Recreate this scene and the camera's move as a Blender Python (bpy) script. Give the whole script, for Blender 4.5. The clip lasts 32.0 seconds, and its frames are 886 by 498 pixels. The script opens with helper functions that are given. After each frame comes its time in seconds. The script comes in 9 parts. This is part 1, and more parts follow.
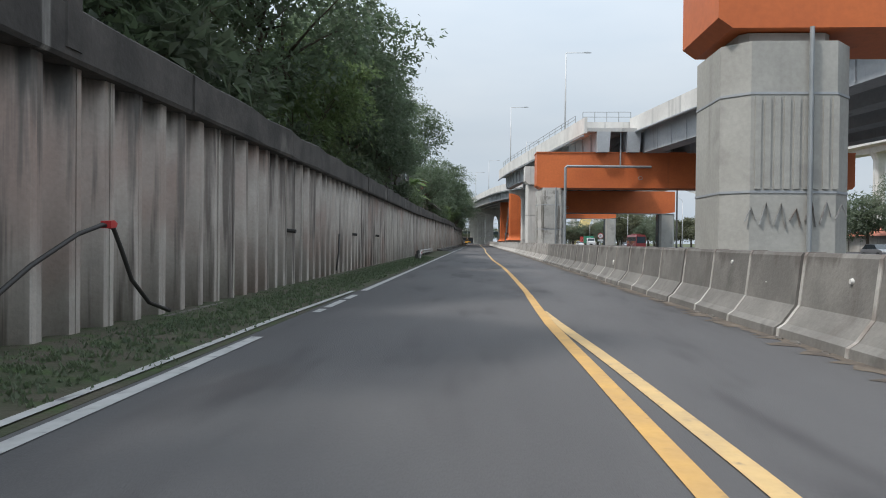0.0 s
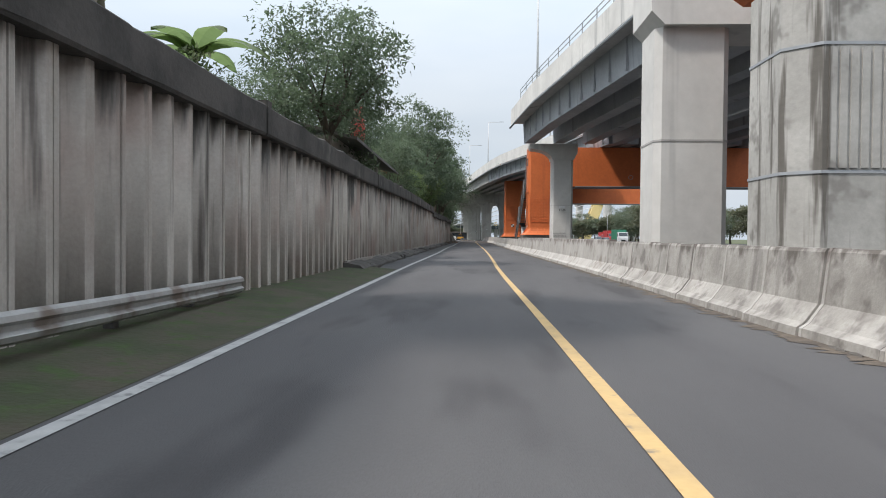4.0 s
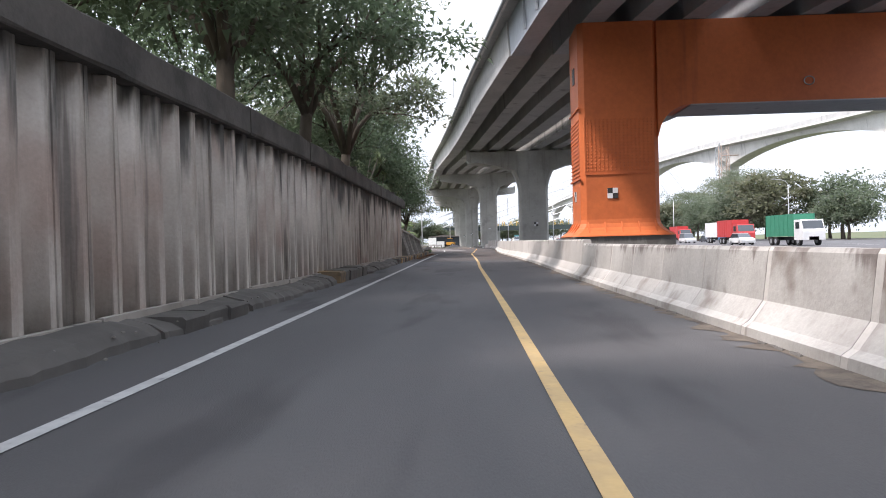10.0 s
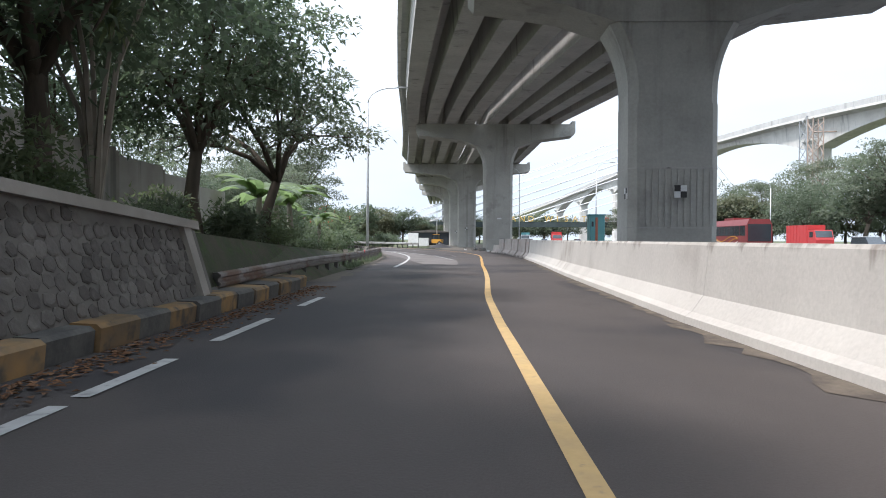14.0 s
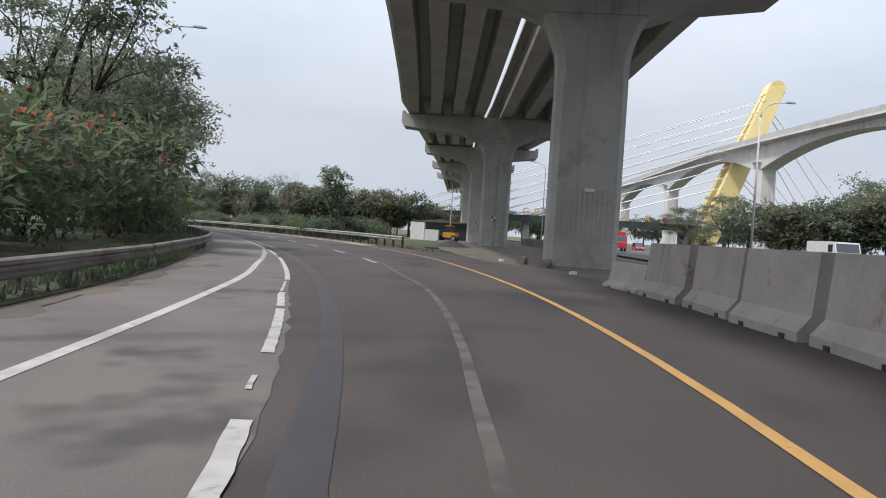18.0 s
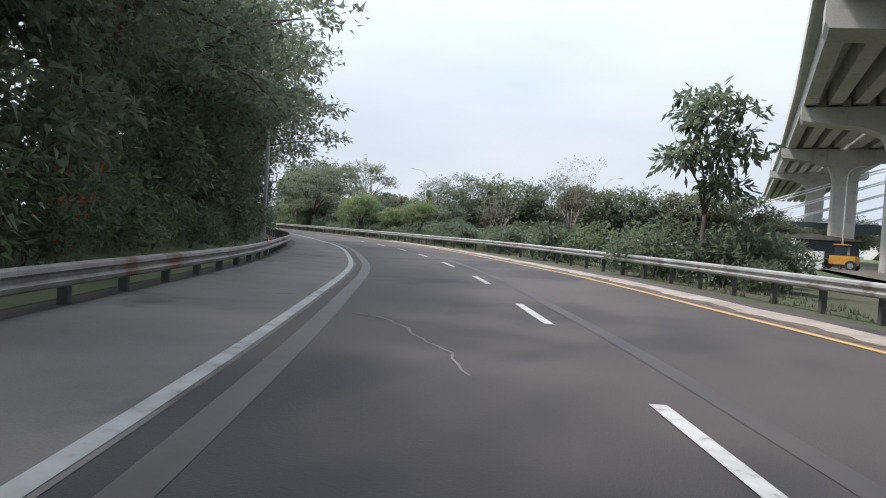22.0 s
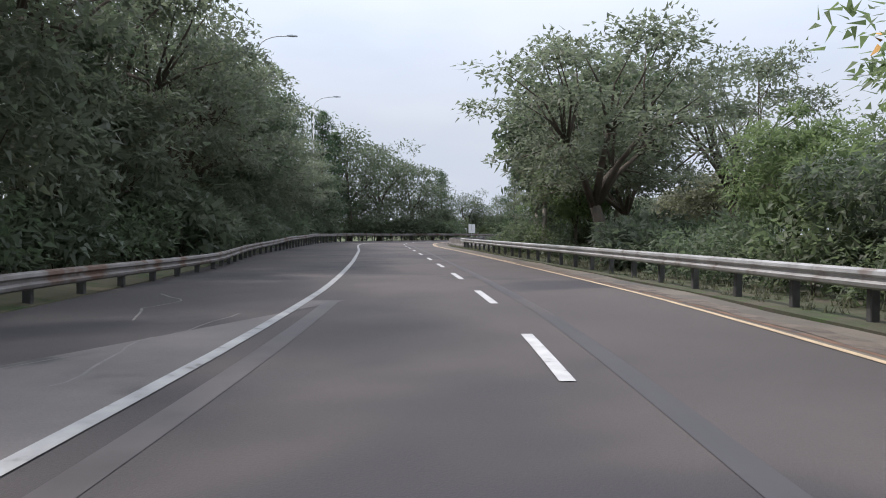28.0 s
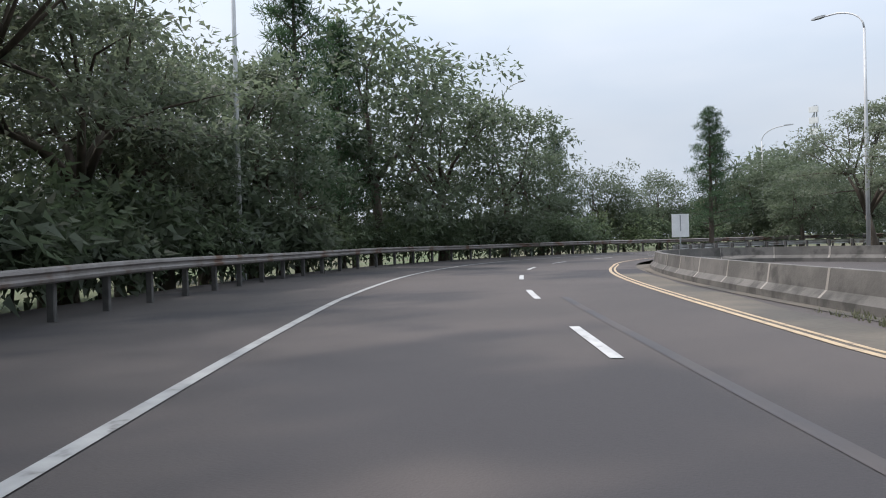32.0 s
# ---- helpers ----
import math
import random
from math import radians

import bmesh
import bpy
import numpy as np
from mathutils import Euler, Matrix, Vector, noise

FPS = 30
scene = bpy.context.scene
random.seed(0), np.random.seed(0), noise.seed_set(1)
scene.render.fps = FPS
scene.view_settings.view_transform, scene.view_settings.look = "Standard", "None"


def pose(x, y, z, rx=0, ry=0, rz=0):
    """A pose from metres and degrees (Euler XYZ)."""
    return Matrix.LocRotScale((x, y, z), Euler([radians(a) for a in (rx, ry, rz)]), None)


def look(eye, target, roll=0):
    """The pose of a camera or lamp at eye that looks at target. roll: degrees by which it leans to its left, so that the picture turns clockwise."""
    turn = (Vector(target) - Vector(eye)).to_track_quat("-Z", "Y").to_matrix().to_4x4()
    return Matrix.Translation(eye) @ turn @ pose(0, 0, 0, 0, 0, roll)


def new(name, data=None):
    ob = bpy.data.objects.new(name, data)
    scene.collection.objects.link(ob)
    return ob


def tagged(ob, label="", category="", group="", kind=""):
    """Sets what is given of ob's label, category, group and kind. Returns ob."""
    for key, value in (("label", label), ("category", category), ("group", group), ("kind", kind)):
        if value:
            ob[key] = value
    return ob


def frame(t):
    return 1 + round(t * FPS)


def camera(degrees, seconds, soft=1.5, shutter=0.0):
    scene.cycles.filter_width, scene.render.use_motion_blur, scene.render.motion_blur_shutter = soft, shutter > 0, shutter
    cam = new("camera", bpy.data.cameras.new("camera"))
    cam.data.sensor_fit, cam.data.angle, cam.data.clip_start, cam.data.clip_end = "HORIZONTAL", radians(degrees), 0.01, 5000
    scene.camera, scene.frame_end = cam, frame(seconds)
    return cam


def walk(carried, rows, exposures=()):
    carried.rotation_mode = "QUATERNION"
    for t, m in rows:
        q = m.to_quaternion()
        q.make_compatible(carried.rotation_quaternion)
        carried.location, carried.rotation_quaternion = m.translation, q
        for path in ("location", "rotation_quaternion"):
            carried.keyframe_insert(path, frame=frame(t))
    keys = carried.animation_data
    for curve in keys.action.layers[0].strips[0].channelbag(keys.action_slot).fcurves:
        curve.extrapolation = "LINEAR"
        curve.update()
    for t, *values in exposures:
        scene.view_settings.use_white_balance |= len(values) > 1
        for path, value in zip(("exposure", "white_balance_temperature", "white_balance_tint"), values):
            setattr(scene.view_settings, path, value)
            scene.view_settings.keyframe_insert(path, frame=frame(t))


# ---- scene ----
cam = camera(65.0, 32.0, 1.0, 0.0)
PATH = [
    (0, (-0.189, 16.954, 1.3), (-0.689, 26.941, 1.183), 0.60),
    (0.5, (-0.031, 23.634, 1.3), (-0.532, 33.621, 1.18), 0.40),
    (1, (-0.071, 30.564, 1.3), (-0.573, 40.551, 1.177), 0.08),
    (1.5, (-0.068, 38.137, 1.3), (-0.579, 48.123, 1.175), -0.14),
    (2, (-0.029, 45.461, 1.3), (-0.534, 55.448, 1.164), -0.22),
    (2.5, (-0.256, 51.955, 1.3), (-0.735, 61.943, 1.147), -0.23),
    (3, (-0.262, 58.408, 1.3), (-0.733, 68.395, 1.131), -0.03),
    (3.5, (-0.299, 65.248, 1.3), (-0.759, 75.236, 1.118), 0.28),
    (5.5, (-0.337, 98.731, 1.3), (-0.639, 108.725, 1.154), 1.06),
    (6, (-0.13, 106.982, 1.3), (-0.448, 116.976, 1.176), 0.44),
    (6.5, (0.056, 115.281, 1.3), (-0.297, 125.274, 1.201), -0.34),
    (7, (0.17, 123.342, 1.3), (-0.181, 133.335, 1.205), -0.69),
    (7.5, (0.233, 131.166, 1.3), (-0.117, 141.16, 1.201), -0.88),
    (8, (0.201, 138.032, 1.3), (-0.158, 148.025, 1.205), -1.25),
    (8.5, (0.048, 144.874, 1.3), (-0.302, 154.867, 1.206), -1.54),
    (9, (0.214, 152.746, 1.3), (-0.148, 162.739, 1.2), -1.55),
    (9.5, (0.188, 160.497, 1.3), (-0.173, 170.49, 1.197), -1.47),
    (10, (0.122, 168.107, 1.3), (-0.237, 178.1, 1.201), -1.48),
    (10.5, (0.15, 175.607, 1.3), (-0.218, 185.6, 1.205), -1.63),
    (11, (0.12, 183.186, 1.3), (-0.232, 193.179, 1.206), -1.67),
    (11.5, (0.061, 190.922, 1.3), (-0.256, 200.917, 1.203), -1.42),
    (12, (0.08, 198.388, 1.3), (-0.215, 208.383, 1.193), -1.02),
    (12.5, (0.133, 205.729, 1.3), (-0.16, 215.725, 1.189), -0.69),
    (13, (0.095, 213.005, 1.3), (-0.179, 223.001, 1.186), -0.32),
    (13.5, (0.009, 220.329, 1.3), (-0.24, 230.325, 1.172), 0.07),
    (14, (-0.138, 227.255, 1.3), (-0.366, 237.251, 1.158), 0.27),
    (14.5, (-0.308, 233.811, 1.3), (-0.529, 243.807, 1.154), 0.27),
    (16.5, (-0.173, 259.317, 1.3), (-0.392, 269.312, 1.081), 2.59),
    (17, (-0.266, 265.107, 1.3), (-0.513, 275.101, 1.078), 2.80),
    (17.5, (-0.471, 270.475, 1.3), (-0.785, 280.467, 1.068), 3.22),
    (18, (-0.691, 276.382, 1.3), (-1.167, 286.367, 1.053), 3.58),
    (18.5, (-1.336, 282.338, 1.3), (-2.151, 292.302, 1.047), 3.66),
    (19, (-2.328, 288.035, 1.3), (-3.606, 297.95, 1.05), 3.34),
    (19.5, (-3.314, 293.009, 1.3), (-5.187, 302.83, 1.055), 2.76),
    (20, (-4.807, 298.3, 1.3), (-7.407, 307.953, 1.065), 2.38),
    (20.5, (-6.784, 304.019, 1.3), (-9.959, 313.499, 1.074), 2.39),
    (21, (-8.816, 309.329, 1.3), (-12.46, 318.639, 1.062), 2.77),
    (21.5, (-11.017, 314.318, 1.3), (-15.032, 323.473, 1.042), 3.35),
    (22, (-13.378, 319.568, 1.3), (-17.639, 328.611, 1.033), 3.57),
    (22.5, (-15.975, 324.738, 1.3), (-20.471, 333.667, 1.041), 3.55),
    (23, (-18.821, 330.108, 1.3), (-23.546, 338.918, 1.063), 3.43),
    (23.5, (-21.807, 335.528, 1.3), (-26.691, 344.252, 1.083), 3.12),
    (24, (-24.93, 340.848, 1.3), (-29.939, 349.501, 1.09), 2.64),
    (24.5, (-27.856, 345.693, 1.3), (-32.991, 354.272, 1.089), 2.17),
    (26.5, (-45.127, 367.573, 1.3), (-51.522, 375.257, 1.071), 0.90),
    (27, (-49.543, 372.326, 1.3), (-56.259, 379.732, 1.074), 0.85),
    (27.5, (-54.271, 376.972, 1.3), (-61.352, 384.03, 1.068), 0.69),
    (28, (-58.604, 381.446, 1.3), (-65.991, 388.182, 1.061), 0.34),
    (28.5, (-63.238, 385.47, 1.3), (-70.805, 392.004, 1.062), -0.03),
    (29, (-68.163, 389.414, 1.3), (-75.843, 395.813, 1.075), -0.32),
    (29.5, (-73.271, 393.485, 1.3), (-81.036, 399.783, 1.107), -0.69),
    (30, (-79.051, 397.931, 1.3), (-86.902, 404.124, 1.136), -0.93),
    (30.5, (-85.013, 402.529, 1.3), (-92.948, 408.614, 1.147), -0.93),
    (31, (-90.989, 406.906, 1.3), (-98.984, 412.911, 1.158), -1.02),
    (31.5, (-96.485, 411.079, 1.3), (-104.523, 417.027, 1.182), -1.30),
    (32, (-102.436, 415.542, 1.3), (-110.5, 421.454, 1.204), -1.51),
]
walk(cam, [(t, look(eye, target, roll)) for t, eye, target, roll in PATH],
     ((0.0, 0.05, 6480, 10), (2.0, 0.15, 6550, 11), (3.0, 0.18, 6600, 12), (5.5, 0.3, 6430, 10), (6.0, 0.3, 6400, 10), (7.0, 0.45, 6450, 12), (8.0, 0.6, 6500, 15), (9.0, 0.92, 6540, 17), (10.0, 1.05, 6560, 18), (11.0, 1.1, 6600, 20), (12.0, 0.92, 6450, 15), (13.0, 0.75, 6250, 11), (14.2, 0.84, 6320, 13), (16.5, 0.0, 6550, 14), (18.0, 0.14, 6580, 15), (19.0, 0.38, 6600, 17),
      (21.0, 0.45, 6520, 16), (22.0, 0.42, 6500, 14), (23.0, 0.08, 6500, 13), (24.0, 0.2, 6500, 15), (26.0, 0.1, 6520, 17), (28.0, 0.25, 6520, 17), (29.0, 0.5, 6480, 17), (30.0, 0.38, 6450, 16), (31.0, -0.05, 6500, 12), (32.0, 0.2, 6480, 14)))

# ---------------------------------------------------------------- world and sun
world = bpy.data.worlds.new("sky")
scene.world = world
world.use_nodes = True
_wn, _wl = world.node_tree.nodes, world.node_tree.links
_bg = _wn["Background"]
_sky = _wn.new("ShaderNodeTexSky")
_sky.sky_type = "NISHITA"
_sky.sun_disc = False
SUN_EL, SUN_AZ = radians(58), radians(239)
_sky.sun_elevation, _sky.sun_rotation = SUN_EL, SUN_AZ
_sky.air_density, _sky.dust_density, _sky.ozone_density = 1.6, 6.0, 2.0
_gain = _wn.new("ShaderNodeMix")
_gain.data_type, _gain.blend_type = "RGBA", "MULTIPLY"
_gain.inputs["Factor"].default_value = 1.0
_gain.inputs[7].default_value = (0.10, 0.10, 0.10, 1)
_wl.new(_sky.outputs[0], _gain.inputs[6])
# thin cloud veil that whitens the whole sky
_tc = _wn.new("ShaderNodeTexCoord")
_map = _wn.new("ShaderNodeMapping")
_map.inputs["Scale"].default_value = (1.0, 1.0, 3.5)
_wl.new(_tc.outputs["Generated"], _map.inputs[0])
_noise = _wn.new("ShaderNodeTexNoise")
_noise.inputs["Scale"].default_value = 2.2
_noise.inputs["Detail"].default_value = 4
_wl.new(_map.outputs[0], _noise.inputs["Vector"])
_ramp = _wn.new("ShaderNodeValToRGB")
_ramp.color_ramp.elements[0].position, _ramp.color_ramp.elements[0].color = 0.3, (0.56, 0.66, 0.765, 1)
_ramp.color_ramp.elements[1].position, _ramp.color_ramp.elements[1].color = 0.75, (0.71, 0.775, 0.84, 1)
_wl.new(_noise.outputs["Fac"], _ramp.inputs[0])
# an overcast sky is brighter overhead than near the horizon
_sep = _wn.new("ShaderNodeSeparateXYZ")
_wl.new(_tc.outputs["Generated"], _sep.inputs[0])
_lift = _wn.new("ShaderNodeMapRange")
_lift.inputs["From Min"].default_value, _lift.inputs["From Max"].default_value = 0.15, 0.95
_lift.inputs["To Min"].default_value, _lift.inputs["To Max"].default_value = 0.95, 2.3
_wl.new(_sep.outputs["Z"], _lift.inputs["Value"])
_veil = _wn.new("ShaderNodeMix")
_veil.data_type = "RGBA"
_veil.inputs["Factor"].default_value = 0.88
_wl.new(_gain.outputs[2], _veil.inputs[6])
_wl.new(_ramp.outputs[0], _veil.inputs[7])
_wl.new(_veil.outputs[2], _bg.inputs["Color"])
_wl.new(_lift.outputs[0], _bg.inputs["Strength"])

sun = new("sun", bpy.data.lights.new("sun", "SUN"))
sun.data.energy, sun.data.angle, sun.data.color = 2.7, radians(5), (1.0, 0.95, 0.90)
sun.matrix_world = look((0, 0, 0), (-math.cos(SUN_EL) * math.sin(SUN_AZ), -math.cos(SUN_EL) * math.cos(SUN_AZ), -math.sin(SUN_EL)))

# ---------------------------------------------------------------- materials


def surf(name, c1, c2, scale=3.0, rough=0.85, metal=0.0, bump=0.25, bscale=None, spots=None, streak=None, drip=None, stretch=(1, 1, 1), island=0.0, rand=0.0, local=False, spec=0.3):
    """A procedural surface. c1, c2: its two tones; spots: (colour, scale, low, high) of a second stain; streak: (colour, scale, low, high) of
    stains that run down; drip: (colour, scale, low z, high z) of mould that hangs from a top edge; island, rand: spread of brightness by island or object."""
    m = bpy.data.materials.new(name)
    m.use_nodes = True
    n, l = m.node_tree.nodes, m.node_tree.links
    b = n["Principled BSDF"]
    b.inputs["Roughness"].default_value = rough
    b.inputs["Metallic"].default_value = metal
    b.inputs["Specular IOR Level"].default_value = spec
    if local:
        src = n.new("ShaderNodeTexCoord").outputs["Object"]
    else:
        src = n.new("ShaderNodeNewGeometry").outputs["Position"]

    def mapped(st):
        mp = n.new("ShaderNodeMapping")
        mp.inputs["Scale"].default_value = st
        l.new(src, mp.inputs[0])
        return mp.outputs[0]

    def noise_tex(sc, vec, detail=5.0):
        t = n.new("ShaderNodeTexNoise")
        t.inputs["Scale"].default_value = sc
        t.inputs["Detail"].default_value = detail
        t.inputs["Roughness"].default_value = 0.6
        l.new(vec, t.inputs["Vector"])
        return t.outputs["Fac"]

    def mix(a, c, fac):
        mx = n.new("ShaderNodeMix")
        mx.data_type = "RGBA"
        l.new(fac, mx.inputs["Factor"])
        for sock, v in ((mx.inputs[6], a), (mx.inputs[7], c)):
            if isinstance(v, tuple):
                sock.default_value = (*v, 1)
            else:
                l.new(v, sock)
        return mx.outputs[2]

    def window(fac, lo, hi):
        mr = n.new("ShaderNodeMapRange")
        mr.interpolation_type = "SMOOTHSTEP"
        mr.inputs["From Min"].default_value, mr.inputs["From Max"].default_value = lo, hi
        l.new(fac, mr.inputs["Value"])
        return mr.outputs[0]

    vec = mapped(stretch)
    col = mix(c1, c2, window(noise_tex(scale, vec), 0.32, 0.68))
    if spots:
        col = mix(col, spots[0], window(noise_tex(spots[1], vec, 3), spots[2], spots[3]))
    if streak:
        col = mix(col, streak[0], window(noise_tex(streak[1], mapped((1, 1, 0.06)), 4), streak[2], streak[3]))
    if drip:
        sp = n.new("ShaderNodeSeparateXYZ")
        l.new(src, sp.inputs[0])
        zr = n.new("ShaderNodeMapRange")
        zr.inputs["From Min"].default_value, zr.inputs["From Max"].default_value = drip[2], drip[3]
        zr.inputs["To Min"].default_value, zr.inputs["To Max"].default_value = -0.22, 0.2
        l.new(sp.outputs["Z"], zr.inputs["Value"])
        sm = n.new("ShaderNodeMath")
        l.new(zr.outputs[0], sm.inputs[0])
        l.new(noise_tex(drip[1], mapped((1, 1, 0.12)), 5), sm.inputs[1])
        col = mix(col, drip[0], window(sm.outputs[0], 0.5, 0.66))
    grain = noise_tex((bscale or scale * 8), vec, 4)
    g2 = n.new("ShaderNodeMix")
    g2.data_type, g2.blend_type = "RGBA", "MULTIPLY"
    g2.inputs["Factor"].default_value = 0.5
    gr = n.new("ShaderNodeMapRange")
    gr.inputs["To Min"].default_value, gr.inputs["To Max"].default_value = 0.65, 1.35
    l.new(grain, gr.inputs["Value"])
    l.new(col, g2.inputs[6])
    l.new(gr.outputs[0], g2.inputs[7])
    col = g2.outputs[2]
    for spread, out in ((island, "Random Per Island"), (rand, "Random")):
        if spread:
            src2 = n.new("ShaderNodeNewGeometry" if out == "Random Per Island" else "ShaderNodeObjectInfo").outputs[out]
            mr = n.new("ShaderNodeMapRange")
            mr.inputs["To Min"].default_value, mr.inputs["To Max"].default_value = 1 - spread, 1 + spread
            l.new(src2, mr.inputs["Value"])
            mm = n.new("ShaderNodeMix")
            mm.data_type, mm.blend_type = "RGBA", "MULTIPLY"
            mm.inputs["Factor"].default_value = 1.0
            l.new(col, mm.inputs[6])
            l.new(mr.outputs[0], mm.inputs[7])
            col = mm.outputs[2]
    l.new(col, b.inputs["Base Color"])
    if bump:
        bp = n.new("ShaderNodeBump")
        bp.inputs["Strength"].default_value = bump
        bp.inputs["Distance"].default_value = 0.02
        l.new(grain, bp.inputs["Height"])
        l.new(bp.outputs[0], b.inputs["Normal"])
    return m


def plain(name, c, rough=0.5, metal=0.0, spec=0.5, rand=0.0):
    return surf(name, c, tuple(v * 0.88 for v in c), 1.5, rough, metal, 0.05, 30.0, local=True, spec=spec, rand=rand)


ASPHALT = surf("asphalt", (0.098, 0.096, 0.097), (0.076, 0.074, 0.076), 0.22, 0.82, bump=0.35, bscale=55, spots=((0.058, 0.056, 0.058), 0.45, 0.54, 0.68), stretch=(1.6, 0.35, 1), spec=0.35)
ASPHALT_OLD = surf("old_asphalt", (0.168, 0.153, 0.145), (0.126, 0.116, 0.111), 0.35, 0.88, bump=0.35, bscale=50, spots=((0.08, 0.076, 0.073), 0.5, 0.57, 0.7))
# the worn asphalt's dark spots paint tar and wet patches and tree shadows alike
ASPHALT_BROWN = surf("worn_asphalt", (0.084, 0.072, 0.068), (0.062, 0.055, 0.053), 0.2, 0.82, bump=0.35, bscale=55, spots=((0.043, 0.040, 0.042), 0.22, 0.5, 0.64), stretch=(1, 0.6, 1), spec=0.35)
CRACK = surf("pale_crack", (0.20, 0.19, 0.18), (0.15, 0.14, 0.135), 3.0, 0.9, bump=0.1)
SEAL = surf("tar_seal", (0.055, 0.055, 0.06), (0.045, 0.045, 0.05), 1.0, 0.6, bump=0.15)
TYRE_MARK = surf("polished_band", (0.088, 0.079, 0.077), (0.072, 0.064, 0.062), 0.4, 0.6, bump=0.15, spots=((0.066, 0.058, 0.056), 0.7, 0.45, 0.66), spec=0.4)
SEAL_STRIP = surf("sealed_strip", (0.060, 0.057, 0.060), (0.050, 0.048, 0.052), 0.3, 0.7, bump=0.2, spots=((0.068, 0.060, 0.058), 0.5, 0.45, 0.62), spec=0.35)
PALE_TRACE = surf("worn_line_trace", (0.145, 0.13, 0.125), (0.10, 0.09, 0.086), 1.6, 0.75, bump=0.2, spots=((0.076, 0.066, 0.063), 1.4, 0.46, 0.62))
WHITE_WORN = surf("worn_white_paint", (0.37, 0.37, 0.36), (0.27, 0.27, 0.265), 2.0, 0.75, bump=0.15, spots=((0.15, 0.145, 0.14), 4.0, 0.56, 0.74))
WHITE = surf("white_road_paint", (0.48, 0.48, 0.47), (0.37, 0.37, 0.365), 3.0, 0.7, bump=0.15, spots=((0.2, 0.2, 0.2), 6.0, 0.57, 0.74))
PALE_LINE = surf("faded_yellow_paint", (0.47, 0.36, 0.23), (0.37, 0.285, 0.19), 2.0, 0.75, bump=0.15, spots=((0.2, 0.165, 0.13), 5.0, 0.56, 0.76))
YELLOW_WORN = surf("worn_yellow_paint", (0.56, 0.39, 0.18), (0.46, 0.33, 0.17), 2.0, 0.75, bump=0.15, spots=((0.24, 0.2, 0.15), 6.0, 0.58, 0.78))
YELLOW = surf("yellow_road_paint", (0.54, 0.325, 0.105), (0.45, 0.28, 0.11), 2.0, 0.7, bump=0.15, spots=((0.25, 0.18, 0.1), 6.0, 0.6, 0.8))
RUST_LINE = surf("rust_brown_paint", (0.17, 0.10, 0.065), (0.11, 0.075, 0.058), 1.5, 0.8, bump=0.2, spots=((0.07, 0.06, 0.055), 3.0, 0.5, 0.68))
DAMP = surf("damp_asphalt", (0.036, 0.034, 0.034), (0.027, 0.026, 0.026), 0.6, 0.5, bump=0.3, bscale=50, spots=((0.05, 0.047, 0.046), 0.8, 0.56, 0.7), spec=0.4)
GRASS = surf("grass_soil", (0.052, 0.064, 0.034), (0.085, 0.074, 0.056), 0.8, 0.95, bump=0.9, bscale=14, spots=((0.055, 0.085, 0.03), 2.5, 0.5, 0.7))
LAND = surf("land", (0.07, 0.10, 0.04), (0.12, 0.105, 0.07), 0.05, 0.95, bump=0.8, bscale=2.0, spots=((0.05, 0.075, 0.03), 0.4, 0.5, 0.7))
DIRT = surf("trampled_soil", (0.15, 0.13, 0.105), (0.10, 0.09, 0.076), 0.35, 0.95, bump=0.6, bscale=9, spots=((0.085, 0.08, 0.072), 0.18, 0.5, 0.65))
APRON = surf("concrete_apron", (0.36, 0.32, 0.28), (0.26, 0.225, 0.19), 0.8, 0.9, bump=0.3, spots=((0.16, 0.13, 0.105), 1.6, 0.58, 0.75))
PILE = surf("sheet_pile_concrete", (0.47, 0.432, 0.388), (0.36, 0.325, 0.29), 0.7, 0.88, bump=0.3, bscale=18, spots=((0.33, 0.255, 0.22), 0.26, 0.5, 0.7), streak=((0.17, 0.15, 0.135), 3.4, 0.53, 0.68), drip=((0.10, 0.095, 0.088), 1.5, 1.6, 4.4), rand=0.10)
CAP = surf("capping_beam_concrete", (0.095, 0.087, 0.080), (0.050, 0.047, 0.044), 0.9, 0.92, bump=0.5, bscale=12, spots=((0.16, 0.15, 0.135), 0.5, 0.6, 0.75), streak=((0.30, 0.29, 0.27), 1.6, 0.66, 0.76))
KERB_CONC = surf("kerb_concrete", (0.115, 0.108, 0.10), (0.072, 0.068, 0.064), 0.9, 0.92, bump=0.4, spots=((0.09, 0.085, 0.08), 1.2, 0.55, 0.7), rand=0.12)
KERB_YEL = surf("kerb_yellow", (0.33, 0.20, 0.085), (0.17, 0.125, 0.08), 1.6, 0.85, bump=0.3, spots=((0.10, 0.085, 0.068), 2.6, 0.48, 0.68), rand=0.15)
KERB_BLK = surf("kerb_black", (0.075, 0.073, 0.07), (0.12, 0.115, 0.105), 2.0, 0.85, bump=0.3)
BARRIER = surf("barrier_concrete", (0.225, 0.217, 0.20), (0.155, 0.149, 0.139), 0.8, 0.9, bump=0.35, bscale=16, spots=((0.14, 0.135, 0.125), 1.1, 0.56, 0.72), streak=((0.15, 0.14, 0.13), 1.5, 0.56, 0.7), drip=((0.13, 0.12, 0.11), 2.0, 0.7, 1.3), rand=0.08)
